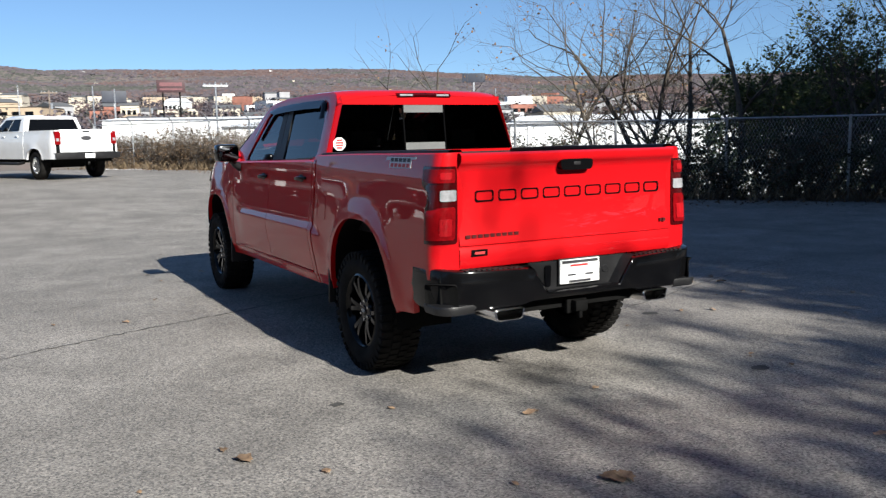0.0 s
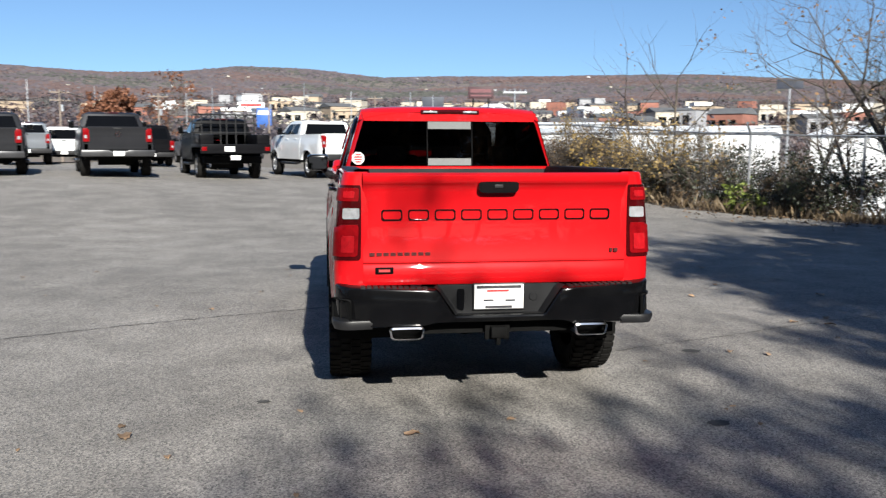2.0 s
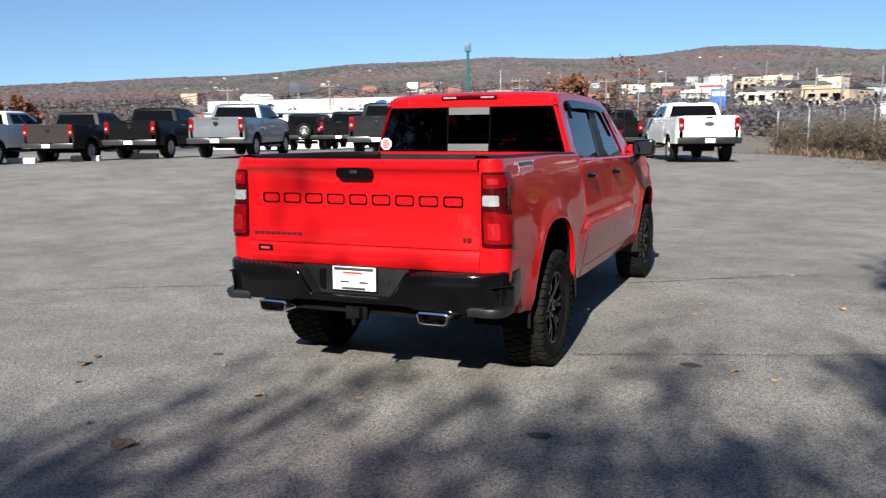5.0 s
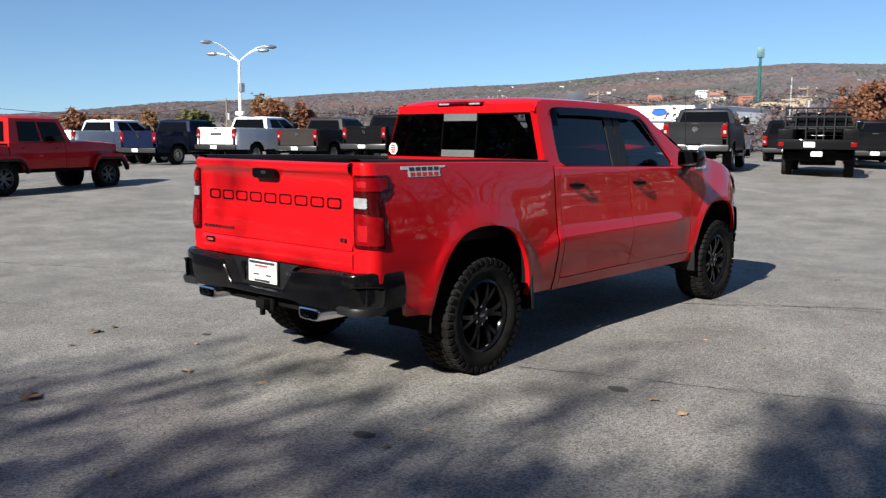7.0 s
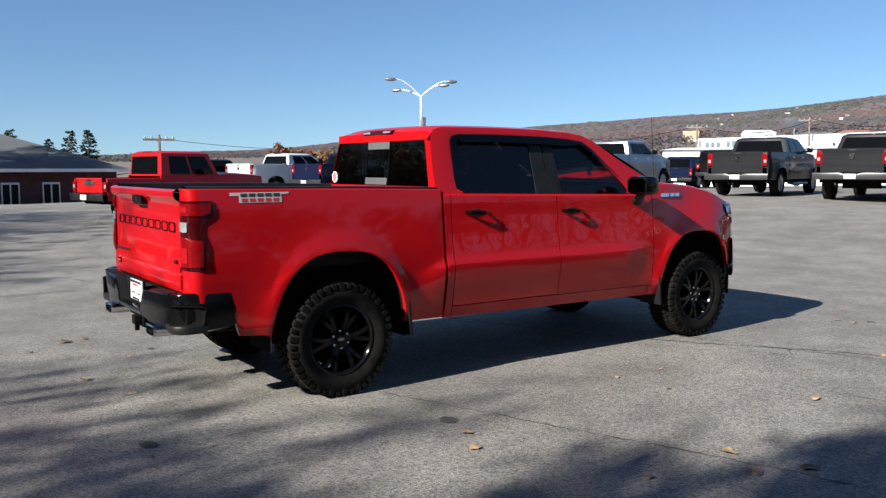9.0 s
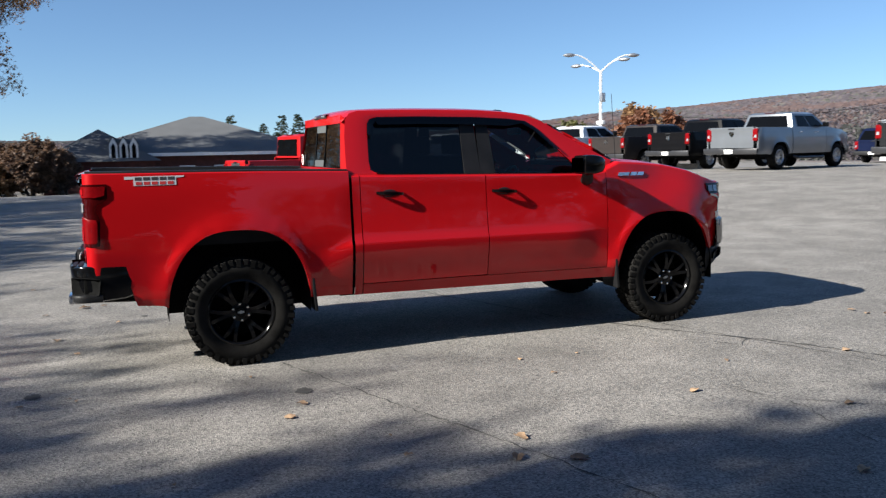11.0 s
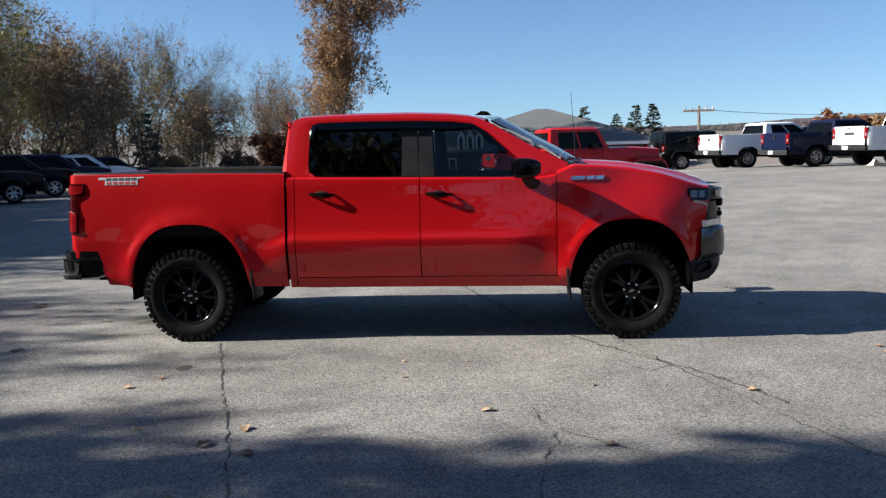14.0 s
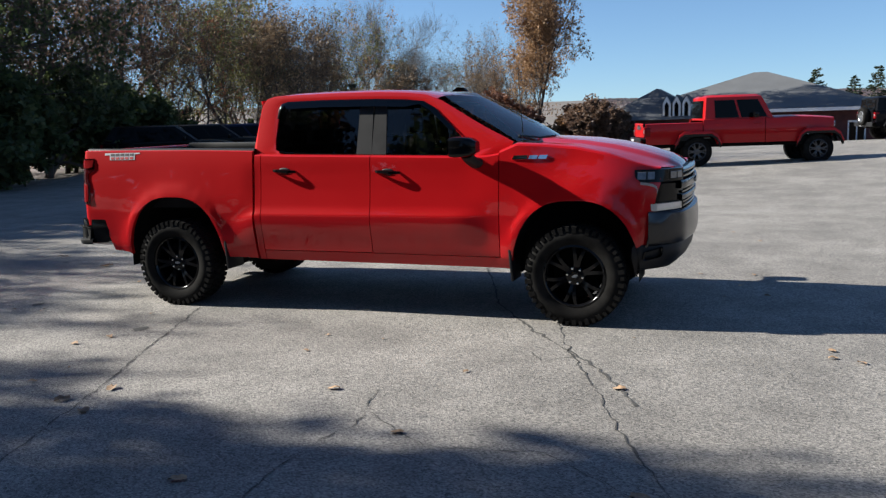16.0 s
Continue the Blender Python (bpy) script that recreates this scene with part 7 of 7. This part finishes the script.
def build_lamp_post():
    x, y = -43.6, 29.7
    g = lot_height(x, y) - 0.6
    t = thing("lot_lamp", pose(x, y, g), "white lot lamp post with four curved arms", "lamp post")
    white = mat("white_painted_steel", (0.75, 0.75, 0.74), 0.5, 0, 0.08)
    bm = bmesh.new()
    top = 6.55 - g
    tube(bm, [(0, 0, 0), (0, 0, top)], [0.13, 0.08], 10)
    part("pole", bm, white, t)
    for k, (a, r, h) in enumerate(((205, 2.2, 1.15), (160, 1.9, 0.55), (20, 2.2, 1.1), (345, 1.6, 0.75))):
        d = Vector((math.cos(radians(a + 50)), math.sin(radians(a + 50)), 0))
        pts = [Vector((0, 0, top - 0.1)) + d * r * 0.86 * f + Vector((0, 0, h * math.sin(f * math.pi / 2))) for f in np.linspace(0, 1, 7)]
        bm = bmesh.new()
        tube(bm, pts, 0.05, 6)
        arm = part("arm", bm, white, t)
        bm = bmesh.new()
        bmesh.ops.create_uvsphere(bm, u_segments=14, v_segments=8, radius=1, matrix=Matrix.Translation(pts[-1] + d * 0.28 + Vector((0, 0, -0.03))) @ Matrix.Rotation(math.atan2(d.y, d.x), 4, "Z") @ Matrix.Diagonal((0.42, 0.19, 0.13, 1)))
        part("lamp_head", bm, STEEL, arm)
    bm = bmesh.new()
    box(bm, 0.08, 0.36, -0.15, 0.15, top - 2.1, top - 1.5, 0.03)
    part("control_box", bm, STEEL, t)
    bm = bmesh.new()
    box(bm, -0.4, 0.4, -0.12, 0.12, top - 3.6, top - 3.35, 0.03)
    box(bm, -0.2, 0.2, -0.2, 0.2, top - 4.1, top - 3.9, 0.03)
    part("flood_bracket", bm, white, t)


def place(az, dist):
    """A place at that bearing (degrees from +y) and distance."""
    return dist * math.sin(radians(az)), dist * math.cos(radians(az))


def pole(az, dist, top_el, arms=1, label="weathered wooden utility pole with crossarm", light=False, thick=0.14):
    x, y = place(az, dist)
    g = land(x, y)
    h = 1.6 + dist * math.tan(radians(top_el)) - g
    t = thing("utility_pole" if not light else "light_pole", pose(x, y, g, 0, 0, -az + 8 * math.sin(az)), label, "pole", "poles in the valley")
    bm = bmesh.new()
    tube(bm, [(0, 0, -0.5), (0, 0, h)], [thick * 1.3, thick * 0.8], 6)
    part("shaft", bm, STEEL if light else WOOD_POLE, t)
    for k in range(arms):
        bm = bmesh.new()
        box(bm, -1.3, 1.3, -0.1, 0.1, h - 0.5 - 1.1 * k, h - 0.32 - 1.1 * k)
        arm = part("crossarm", bm, STEEL if light else WOOD_POLE, t)
        for x0 in (-1.15, -0.6, 0.6, 1.15):
            bm = bmesh.new()
            tube(bm, [(x0, 0, h - 0.34 - 1.1 * k), (x0, 0, h - 0.1 - 1.1 * k)], 0.07, 5)
            part("insulator", bm, STEEL, arm)
    if arms and not light:
        bm = bmesh.new()
        tube(bm, [(0.28, -0.2, h - 3.0), (0.28, -0.2, h - 2.1)], 0.22, 8)
        part("transformer", bm, STEEL, t)
    return Vector((x, y, g + h - 0.3))


def cable(a, b, sag, r=0.03):
    pts = [a.lerp(b, f) - Vector((0, 0, sag * 4 * f * (1 - f))) for f in np.linspace(0, 1, 15)]
    bm = bmesh.new()
    tube(bm, [p - pts[0] for p in pts], r, 4)
    ob = part("power_line", bm, UNDER, None)
    ob.matrix_basis = Matrix.Translation(pts[0])
    tagged(ob, "thin dark power line between poles", "cable", "power lines")


def sign(name, x, y, z, w, h, material, label, posts=2, turn=0.0, lines=((0, 0.5),), line_material=None):
    g = land(x, y)
    t = thing(name, pose(x, y, g, 0, 0, turn), label, "sign")
    bm = bmesh.new()
    box(bm, -w / 2, w / 2, -0.15, 0.15, z - g - h / 2, z - g + h / 2, 0.03)
    part("board", bm, material, t)
    for k in range(posts):
        px = 0 if posts == 1 else -w * 0.3 + w * 0.6 * k / (posts - 1)
        bm = bmesh.new()
        tube(bm, [(px, 0, -0.3), (px, 0, z - g - h / 2)], 0.14, 7)
        part("post", bm, UNDER if posts > 1 else STEEL, t)
    for off, size in lines:
        bm = bmesh.new()
        box(bm, -w * 0.4, w * 0.4, -0.165, -0.15, z - g + off * h - size * h / 2, z - g + off * h + size * h / 2)
        part("plain_bar", bm, line_material or TRIM_WHITE, t)


def hall(name, ax, ay, bx, by, deep, top, material, label, low=None, roof_rise=1.2, bays=0, openings=()):
    """A long low building with its front from a to b, standing away from the viewer."""
    a, b = Vector((ax, ay)), Vector((bx, by))
    d = (b - a).normalized()
    n = Vector((-d.y, d.x))
    if n.dot((a + b) / 2) < 0:
        n = -n
    low = min(land(ax, ay), land(bx, by), land(*(b + n * deep))) - 0.5 if low is None else low
    t = thing(name, pose(ax, ay, low, 0, 0, math.degrees(math.atan2(d.y, d.x))), label, "building")
    s = 1 if n.dot(Vector((-d.y, d.x))) > 0 else -1
    w, h = (b - a).length, top - low
    bm = bmesh.new()
    box(bm, 0, w, 0, s * deep, 0, h)
    part("wall", bm, material, t, smooth=None)
    bm = bmesh.new()
    prism(bm, [(-0.3 * s, h), (s * (deep + 0.3), h), (s * deep / 2, h + roof_rise)], "x", -0.3, w + 0.3)
    part("roof", bm, WHITE_WALL if material is WHITE_WALL else ROOF_GREY, t, smooth=None)
    for k in range(bays):
        bm = bmesh.new()
        x0 = w * (k + 0.5) / bays
        box(bm, x0 - 0.12, x0 + 0.12, -s * 0.06, 0, 0, h)
        part("wall_rib", bm, material, t)
    for x0, x1, z0, z1, m in openings:
        bm = bmesh.new()
        box(bm, x0 * w, x1 * w, -s * 0.12, 0.05 * s, h - z1, h - z0)
        part("opening", bm, m, t)
    return t


BLUE = mat("sign_blue", (0.02, 0.09, 0.32), 0.5, 0, 0.1)
BILL_DARK = mat("dark_billboard", (0.03, 0.035, 0.05), 0.6, 0, 0.2, 0.5)
SIGN_RED = mat("maroon_board", (0.035, 0.009, 0.012), 0.6, 0, 0.2, 0.5)
TEAL = mat("teal_steel", (0.012, 0.10, 0.088), 0.5, 0.2, 0.1, 0.5)
BEIGE = mat("beige_wall", (0.48, 0.43, 0.35), 0.8, 0, 0.1, 0.2, 3)
DARK_WALL = mat("dark_hall_roof", (0.09, 0.085, 0.08), 0.8, 0, 0.15, 0.2, 3)
TOWN = [WHITE_WALL, BEIGE, mat("red_brick_wall", (0.26, 0.11, 0.08), 0.85, 0, 0.15, 0.3, 6), mat("grey_wall", (0.3, 0.3, 0.31), 0.8, 0, 0.1, 0.2, 3), mat("tan_wall", (0.4, 0.31, 0.22), 0.8, 0, 0.12, 0.2, 3)]


def build_far():
    build_house()
    build_lamp_post()
    # long white halls
    hall("white_hall", 31, 47, 62, 24, 40, 2.35, WHITE_WALL, "long white metal hall below the fence", roof_rise=1.0, bays=14)
    hall("white_hall", 14, 62, 31, 52, 30, 2.6, WHITE_WALL, "white metal hall with a dark opening", roof_rise=0.8, bays=8, openings=((0.30, 0.45, 0.5, 2.6, DARK_WALL),))
    hall("white_hall", 11, 108, 36, 100, 26, 4.3, WHITE_WALL, "long low white hall in the valley", roof_rise=0.6, bays=10)
    hall("low_white_hall", -52, 64, -34.5, 75, 25, 3.3, WHITE_WALL, "low white hall below the lot", low=-2.5, roof_rise=0.5, openings=((0.1, 0.3, 1.2, 2.2, DARK_WALL), (0.55, 0.75, 1.2, 2.0, DARK_WALL)))
    t = hall("dealer_hall", -141.6, 180, -80.6, 177, 40, 9.2, WHITE_WALL, "long white showroom hall with a blue oval", low=0.6, roof_rise=0.15, openings=((0.0, 0.42, 5.6, 7.4, DARK_WALL), (0.55, 0.75, 5.2, 7.0, DARK_WALL)))
    bm = bmesh.new()
    w = 61.0
    prism(bm, [(w * 0.86 + 2.0 * math.cos(a), 7.0 + 0.9 * math.sin(a)) for a in (k * math.tau / 24 for k in range(24))], "y", -0.12, 0.02)
    part("blue_oval", bm, BLUE, t, "plain blue oval")
    slate = mat("slate_bar", (0.12, 0.17, 0.2), 0.6)
    for k in range(10):
        bm = bmesh.new()
        x0 = w * 0.05 + 1.75 * k + (1.4 if k > 2 else 0)
        box(bm, x0, x0 + 1.1, -0.1, 0.02, 6.1, 7.4)
        part("plain_bar", bm, slate, t)
    # signs and tower
    sign("maroon_sign", 25.8, 139.4, 10.5, 4.4, 2.0, SIGN_RED, "dark red roadside board on two posts", 2, -10, ((0.15, 0.3), (-0.25, 0.15)), mat("faded_red_bar", (0.12, 0.04, 0.045), 0.6))
    sign("dark_billboard", 62, 104, 10.0, 3.4, 1.3, BILL_DARK, "dark billboard on a single post", 1, -30, ())
    sign("dark_billboard", 24, 190, 11.2, 5.0, 2.6, BILL_DARK, "dark billboard with reddish panel", 1, -5, (), SIGN_RED)
    sign("dark_billboard", -120, 190, 12.5, 4.4, 2.6, BILL_DARK, "small dark board on a post", 1, 30, ())
    sign("blue_sign", -13, 175, 7.0, 3.0, 4.2, BLUE, "tall blue roadside sign", 1, 0, ((0.25, 0.2),))
    sign("white_sign", -20, 230, 12, 7, 1.6, TRIM_WHITE, "white roadside sign with red stripe", 2, 0, ((0.0, 0.4),), RED_INK)
    x, y = -118.6, 311.2
    g = land(x, y)
    t = thing("sign_tower", pose(x, y, g, 0, 0, 20), "tall teal steel tower with boxed head", "tower")
    bm = bmesh.new()
    tube(bm, [(0, 0, -1), (0, 0, 31.5 - g)], [0.62, 0.5], 10)
    part("shaft", bm, TEAL, t)
    bm = bmesh.new()
    box(bm, -1.2, 1.2, -1.0, 1.0, 31.2 - g, 34.8 - g, 0.15)
    part("head", bm, mat("teal_head", (0.05, 0.12, 0.12), 0.5, 0.1, 0.2, 1.0), t)
    # poles and cables
    tops = [pole(az, d, el, arms) for az, d, el, arms in ((-37.3, 105, 2.9, 1), (-30.4, 110, 3.2, 1), (-23.2, 118, 3.3, 2), (-17.2, 126, 3.4, 2), (-11.3, 120, 3.3, 1), (-4.0, 150, 3.5, 1), (3.2, 150, 3.3, 1), (9.2, 160, 2.9, 1))]
    for a, b in zip(tops, tops[1:]):
        for dz in (0.0, -1.1):
            cable(a + Vector((0.6, 0, dz)), b + Vector((0.6, 0, dz)), 1.2)
    for az, d, el in ((-18.6, 190, 3.9), (-9.3, 160, 3.9), (-7.6, 170, 3.7), (-1.5, 210, 4.1), (1.6, 170, 3.6), (5.6, 130, 3.6), (7.2, 180, 3.4), (12.9, 90, 3.95), (29.3, 160, 2.6), (32.3, 150, 3.2), (-14.6, 240, 3.6)):
        pole(az, d, el, 1 if az > 12 and az < 14 else 0, "slim grey lamp pole in the valley", True, 0.11)
    p = pole(-74.5, 70, 2.3, 1)
    q = pole(-56, 120, 2.5, 1)
    cable(p, q, 1.5, 0.02)
    cable(q, tops[0], 2.0)
    # town
    r = random.Random(4)
    for k in range(190):
        az = r.uniform(-45, 42)
        if az < -14 and r.random() < 0.65:
            continue
        d = r.choice((r.uniform(190, 340), r.uniform(260, 700), r.uniform(300, 1000)))
        x, y = place(az, d)
        wide, deep, h = r.uniform(5, 13) * (0.7 + d / 900), r.uniform(8, 18), r.uniform(2.8, 6.0) * (0.8 + d / 900)
        a = radians(-az + r.uniform(-25, 25))
        dx, dy = math.cos(a) * wide, math.sin(a) * wide
        g = land(x, y)
        hall("town_building", x, y, x + dx, y + dy, deep, g + h, r.choice(TOWN), r.choice(("small flat commercial building in the valley", "low shop building in the valley")), low=g - 1.5, roof_rise=r.choice((0.1, 0.1, 1.6)),
             openings=[(0.08 + 0.28 * q, 0.26 + 0.28 * q, h * 0.25, h * 0.7, GLASS_BLACK) for q in range(3)] if d < 420 else ())
    # houses scattered on the wooded slopes
    for k in range(34):
        az, d = r.choice((r.uniform(-42, -28), r.uniform(-30, -2), r.uniform(2, 24))), r.uniform(1600, 2300)
        x, y = place(az, d)
        wide, g = r.uniform(4, 9), land(x, y)
        hall("hillside_house", x, y, x + wide * math.cos(radians(-az)), y + wide * math.sin(radians(-az)), 7, g + r.uniform(2.5, 4.0), r.choice((WHITE_WALL, TOWN[3], TOWN[3], BEIGE)), "small pale house among the hillside woods", low=g - 1.5, roof_rise=1.4)
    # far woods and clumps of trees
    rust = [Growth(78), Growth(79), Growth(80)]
    r = random.Random(77)
    for k in range(62000):
        az = r.uniform(-100, 62)
        far_off = k >= 5200
        d = 1250 + 1500 * r.random() ** 0.9 if far_off else 150 * (1300 / 150) ** r.random()
        if not far_off and (az < -48 and d < 420 or az > 45 and d < 300):
            continue
        x, y = place(az, d)
        if d < 1000 and noise.noise(Vector((x, y, 0)) * 0.008) < (0.08 if az > -40 else -0.25):
            continue
        z = land(x, y)
        size = r.uniform(6, 11) if far_off else r.uniform(2.4, 5.0) * (1 + d / 1500)
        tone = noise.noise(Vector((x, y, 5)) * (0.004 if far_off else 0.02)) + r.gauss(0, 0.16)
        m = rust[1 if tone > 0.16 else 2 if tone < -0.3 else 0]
        if far_off:
            # canopy facets, tilted towards the open side of the slope
            for q in range(3):
                c = Vector((x + r.gauss(0, 0.5) * size, y + r.gauss(0, 0.5) * size, z + size * r.uniform(0.0, 0.16)))
                nrm = Vector((-x / d * 0.75 + r.gauss(0, 0.22), -y / d * 0.75 + r.gauss(0, 0.22), 0.75)).normalized()
                u = nrm.orthogonal().normalized()
                w = nrm.cross(u)
                e = size * r.uniform(0.3, 0.55)
                at = len(m.v)
                m.v += [c + u * e, c + w * e * r.uniform(0.6, 1.1), c - u * e, c - w * e * r.uniform(0.6, 1.1)]
                m.f.append((at, at + 1, at + 2, at + 3))
            continue
        west = az < -48
        for q in range(80 if west else 40 if d > 500 else 90):
            p = (x + r.gauss(0, 0.4) * size, y + r.gauss(0, 0.4) * size, z + size * (r.gauss(0.25, 0.14) if west else r.gauss(0.5, 0.28)))
            m.leaf(p, size * r.uniform(0.35, 0.65) * (0.38 if west else 0.7 if d > 500 else 0.42))
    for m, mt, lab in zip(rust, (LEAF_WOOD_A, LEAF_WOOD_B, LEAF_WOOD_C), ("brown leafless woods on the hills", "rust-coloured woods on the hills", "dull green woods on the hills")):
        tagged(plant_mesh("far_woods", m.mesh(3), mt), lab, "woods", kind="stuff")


# hill foliage greyed towards mauve: distance haze is put into these colours
LEAF_WOOD_A = leafy("hazed_brown", trans=0.5, col=(0.125, 0.108, 0.12), second=(0.18, 0.154, 0.166))
LEAF_WOOD_B = leafy("hazed_rust", trans=0.5, col=(0.145, 0.102, 0.098), second=(0.205, 0.142, 0.132))
LEAF_WOOD_C = leafy("hazed_green", trans=0.5, col=(0.09, 0.092, 0.084), second=(0.14, 0.14, 0.122))
build_far()
tree("russet_tree", -36.5, 137, 12.6, 301, "large russet tree beside the road", LEAF_RUST, share=0.7, depth=4, leaf_size=0.42, per_tip=10, bole=0.2, slim=0.8, base=land(-36.5, 137) - 0.5)
tree("grey_tree", -29, 140, 15.5, 302, "large leafless tree beside the road", LEAF_RUST, BARK_PALE, share=0.05, depth=4, leaf_size=0.5)

# ---- cracks, patches and fallen leaves on the asphalt ----
def crack(points, width, seed, name="asphalt_crack", label="thin dark crack in the asphalt"):
    r = random.Random(seed)
    pts = []
    for (ax, ay), (bx, by) in zip(points, points[1:]):
        n = max(2, int(math.hypot(bx - ax, by - ay) / 0.06))
        for k in range(n):
            f = k / n
            pts.append((ax + (bx - ax) * f + r.gauss(0, 0.010), ay + (by - ay) * f + r.gauss(0, 0.010)))
    pts.append(points[-1])
    v, f = [], []
    for i, (x, y) in enumerate(pts):
        a, b = pts[max(0, i - 1)], pts[min(len(pts) - 1, i + 1)]
        d = Vector((b[0] - a[0], b[1] - a[1]))
        d = d.normalized() if d.length > 0 else Vector((1, 0))
        w = width * r.uniform(0.1, 0.75)
        z = lot_height(x, y) + 0.004
        v += [(x - d.y * w, y + d.x * w, z), (x + d.y * w, y - d.x * w, z)]
    for i in range(len(pts) - 1):
        f.append((2 * i, 2 * i + 1, 2 * i + 3, 2 * i + 2))
    tagged(link_mesh(name, v, f, TAR), label, "crack", "cracks in the lot", "structure")


crack([(0.98, 0.27), (1.71, 0.53), (2.52, 0.83), (3.07, 1.04), (3.72, 1.27), (4.6, 1.55), (5.6, 1.7)], 0.011, 1)
crack([(0.3, 3.45), (0.95, 3.62), (1.8, 3.9), (2.14, 4.05), (2.56, 4.22), (3.1, 4.4), (4.2, 4.9)], 0.013, 2)
crack([(1.8, 3.9), (1.95, 3.72), (1.75, 3.6)], 0.007, 3)
crack([(2.8, 2.88), (3.06, 2.94), (3.38, 3.02), (3.64, 2.94), (4.08, 2.9), (4.9, 2.95), (5.6, 2.7)], 0.009, 4)
crack([(-6.5, -0.1), (-4.63, 0.84), (-3.56, 1.45), (-2.7, 1.84), (-2.12, 2.08), (-1.2, 2.4), (0.3, 2.95), (1.15, 3.47), (2.0, 4.1), (2.7, 4.45)], 0.020, 5)
crack([(-8.75, -0.92), (-7.38, -0.43), (-6.5, -0.1)], 0.024, 6)
crack([(-8.46, 6.07), (-7.15, 6.91), (-4.88, 7.8), (-2.9, 8.9), (-0.8, 10.2), (1.5, 11.2)], 0.014, 7)
crack([(-12, 8.5), (-8, 11.0), (-4, 13.0), (0, 15.2), (4, 17.0)], 0.018, 8)
crack([(3.2, 3.02), (3.6, 3.5), (3.5, 4.1), (4.0, 4.7)], 0.006, 9)
crack([(-3.5, 4.6), (-2.4, 5.6), (-2.2, 6.6)], 0.006, 10)


def patch(x, y, r, seed, label="round dark oil spot on the asphalt"):
    q = random.Random(seed)
    n = 18
    v = [(x, y, lot_height(x, y) + 0.005)] + [(x + r * q.uniform(0.75, 1.1) * math.cos(k * math.tau / n), y + r * 0.8 * q.uniform(0.75, 1.1) * math.sin(k * math.tau / n), lot_height(x, y) + 0.004) for k in range(n)]
    tagged(link_mesh("oil_spot", v, [(0, 1 + k, 1 + (k + 1) % n) for k in range(n)], TAR), label, "oil spot", "spots on the lot", "structure")


for k, (x, y, r) in enumerate(((1.815, 0.28, 0.075), (1.23, -1.41, 0.075), (-1.43, -0.65, 0.045), (2.9, -2.9, 0.05), (-0.9, -3.1, 0.04), (4.4, 3.6, 0.035))):
    patch(x, y, r, k)


def fallen_leaf(x, y, size, seed, material):
    """A curled dry leaf with lobes and a stalk, lying on the asphalt."""
    q = random.Random(seed)
    a0 = q.uniform(0, math.tau)
    z = lot_height(x, y) + 0.006
    n = 14
    rim_pts = []
    for k in range(n):
        a = k * math.tau / n
        r = size * (0.5 + 0.22 * math.cos(a) + 0.13 * (k % 2) * q.uniform(0.6, 1.3))
        rim_pts.append((r, a))
    v = [Vector((0, 0, 0.010))]
    for r, a in rim_pts:
        v.append(Vector((r * math.cos(a) * 1.15, r * math.sin(a) * 0.7, 0.002 + abs(math.sin(a)) * size * q.uniform(0.10, 0.32))))
    f = [(0, 1 + k, 1 + (k + 1) % n) for k in range(n)]
    b = len(v)
    v += [Vector((-size * 0.25, -0.0015, 0.004)), Vector((-size * 0.25, 0.0015, 0.004)), Vector((-size * 0.75, 0.03 * size, 0.002))]
    f.append((b, b + 1, b + 2))
    low = min(p.z for p in v)
    rot = Matrix.Rotation(a0, 4, "Z") @ Matrix.Rotation(q.uniform(-0.15, 0.15), 4, "X")
    ob = link_mesh("fallen_leaf", [rot @ (p - Vector((0, 0, low))) for p in v], f, material, smooth=50)
    ob.matrix_basis = pose(x, y, z)
    tagged(ob, "curled dry brown leaf lying on the asphalt", "leaf", "fallen leaves")


DRY_LEAF = mat("dry_leaf", (0.20, 0.115, 0.065), 0.8, 0, 0.2, 20, 150, random_tint=0.5, second=(0.3, 0.2, 0.12))
spots = [(-2.14, -1.24, 0.11), (-0.55, -1.38, 0.09), (-0.79, -2.31, 0.12), (-0.72, -2.36, 0.11), (0.03, -1.2, 0.06), (3.2, 1.19, 0.09), (3.5, 1.04, 0.10), (3.63, 1.35, 0.10), (2.42, 4.33, 0.08), (2.85, 2.62, 0.08), (2.1, 0.2, 0.07), (-2.2, -1.05, 0.06),
         (-1.85, -1.58, 0.06), (-1.2, -0.88, 0.05), (0.75, -2.6, 0.07), (3.45, 3.3, 0.07), (3.9, 4.6, 0.09), (2.3, 3.3, 0.05), (4.3, 2.5, 0.09)]
rl = random.Random(17)
for k in range(70):
    x, y = rl.uniform(-5, 7), rl.uniform(-4.5, 8)
    if abs(x) < 1.2 and -1.4 < y < 4.8:
        continue
    spots.append((x, y, rl.uniform(0.025, 0.07)))
for k, (x, y, s) in enumerate(spots):
    fallen_leaf(x, y, s * 0.8, 400 + k, DRY_LEAF)
g_litter = Growth(91)
for k in range(2600):
    s = g_litter.rng.uniform(0, fence_length)
    p, d, side = fence_point(s)
    q = p + side * abs(g_litter.rng.gauss(0.6, 0.9))
    g_litter.leaf(Vector((q.x, q.y, lot_height(q.x, q.y) + 0.015)), g_litter.rng.uniform(0.04, 0.09), Vector((g_litter.rng.gauss(0, 1), g_litter.rng.gauss(0, 1), 0.12)).normalized())
tagged(plant_mesh("leaf_litter", g_litter.mesh(5), BRAMBLE), "brown leaf litter along the edge of the lot", "leaves", kind="stuff")
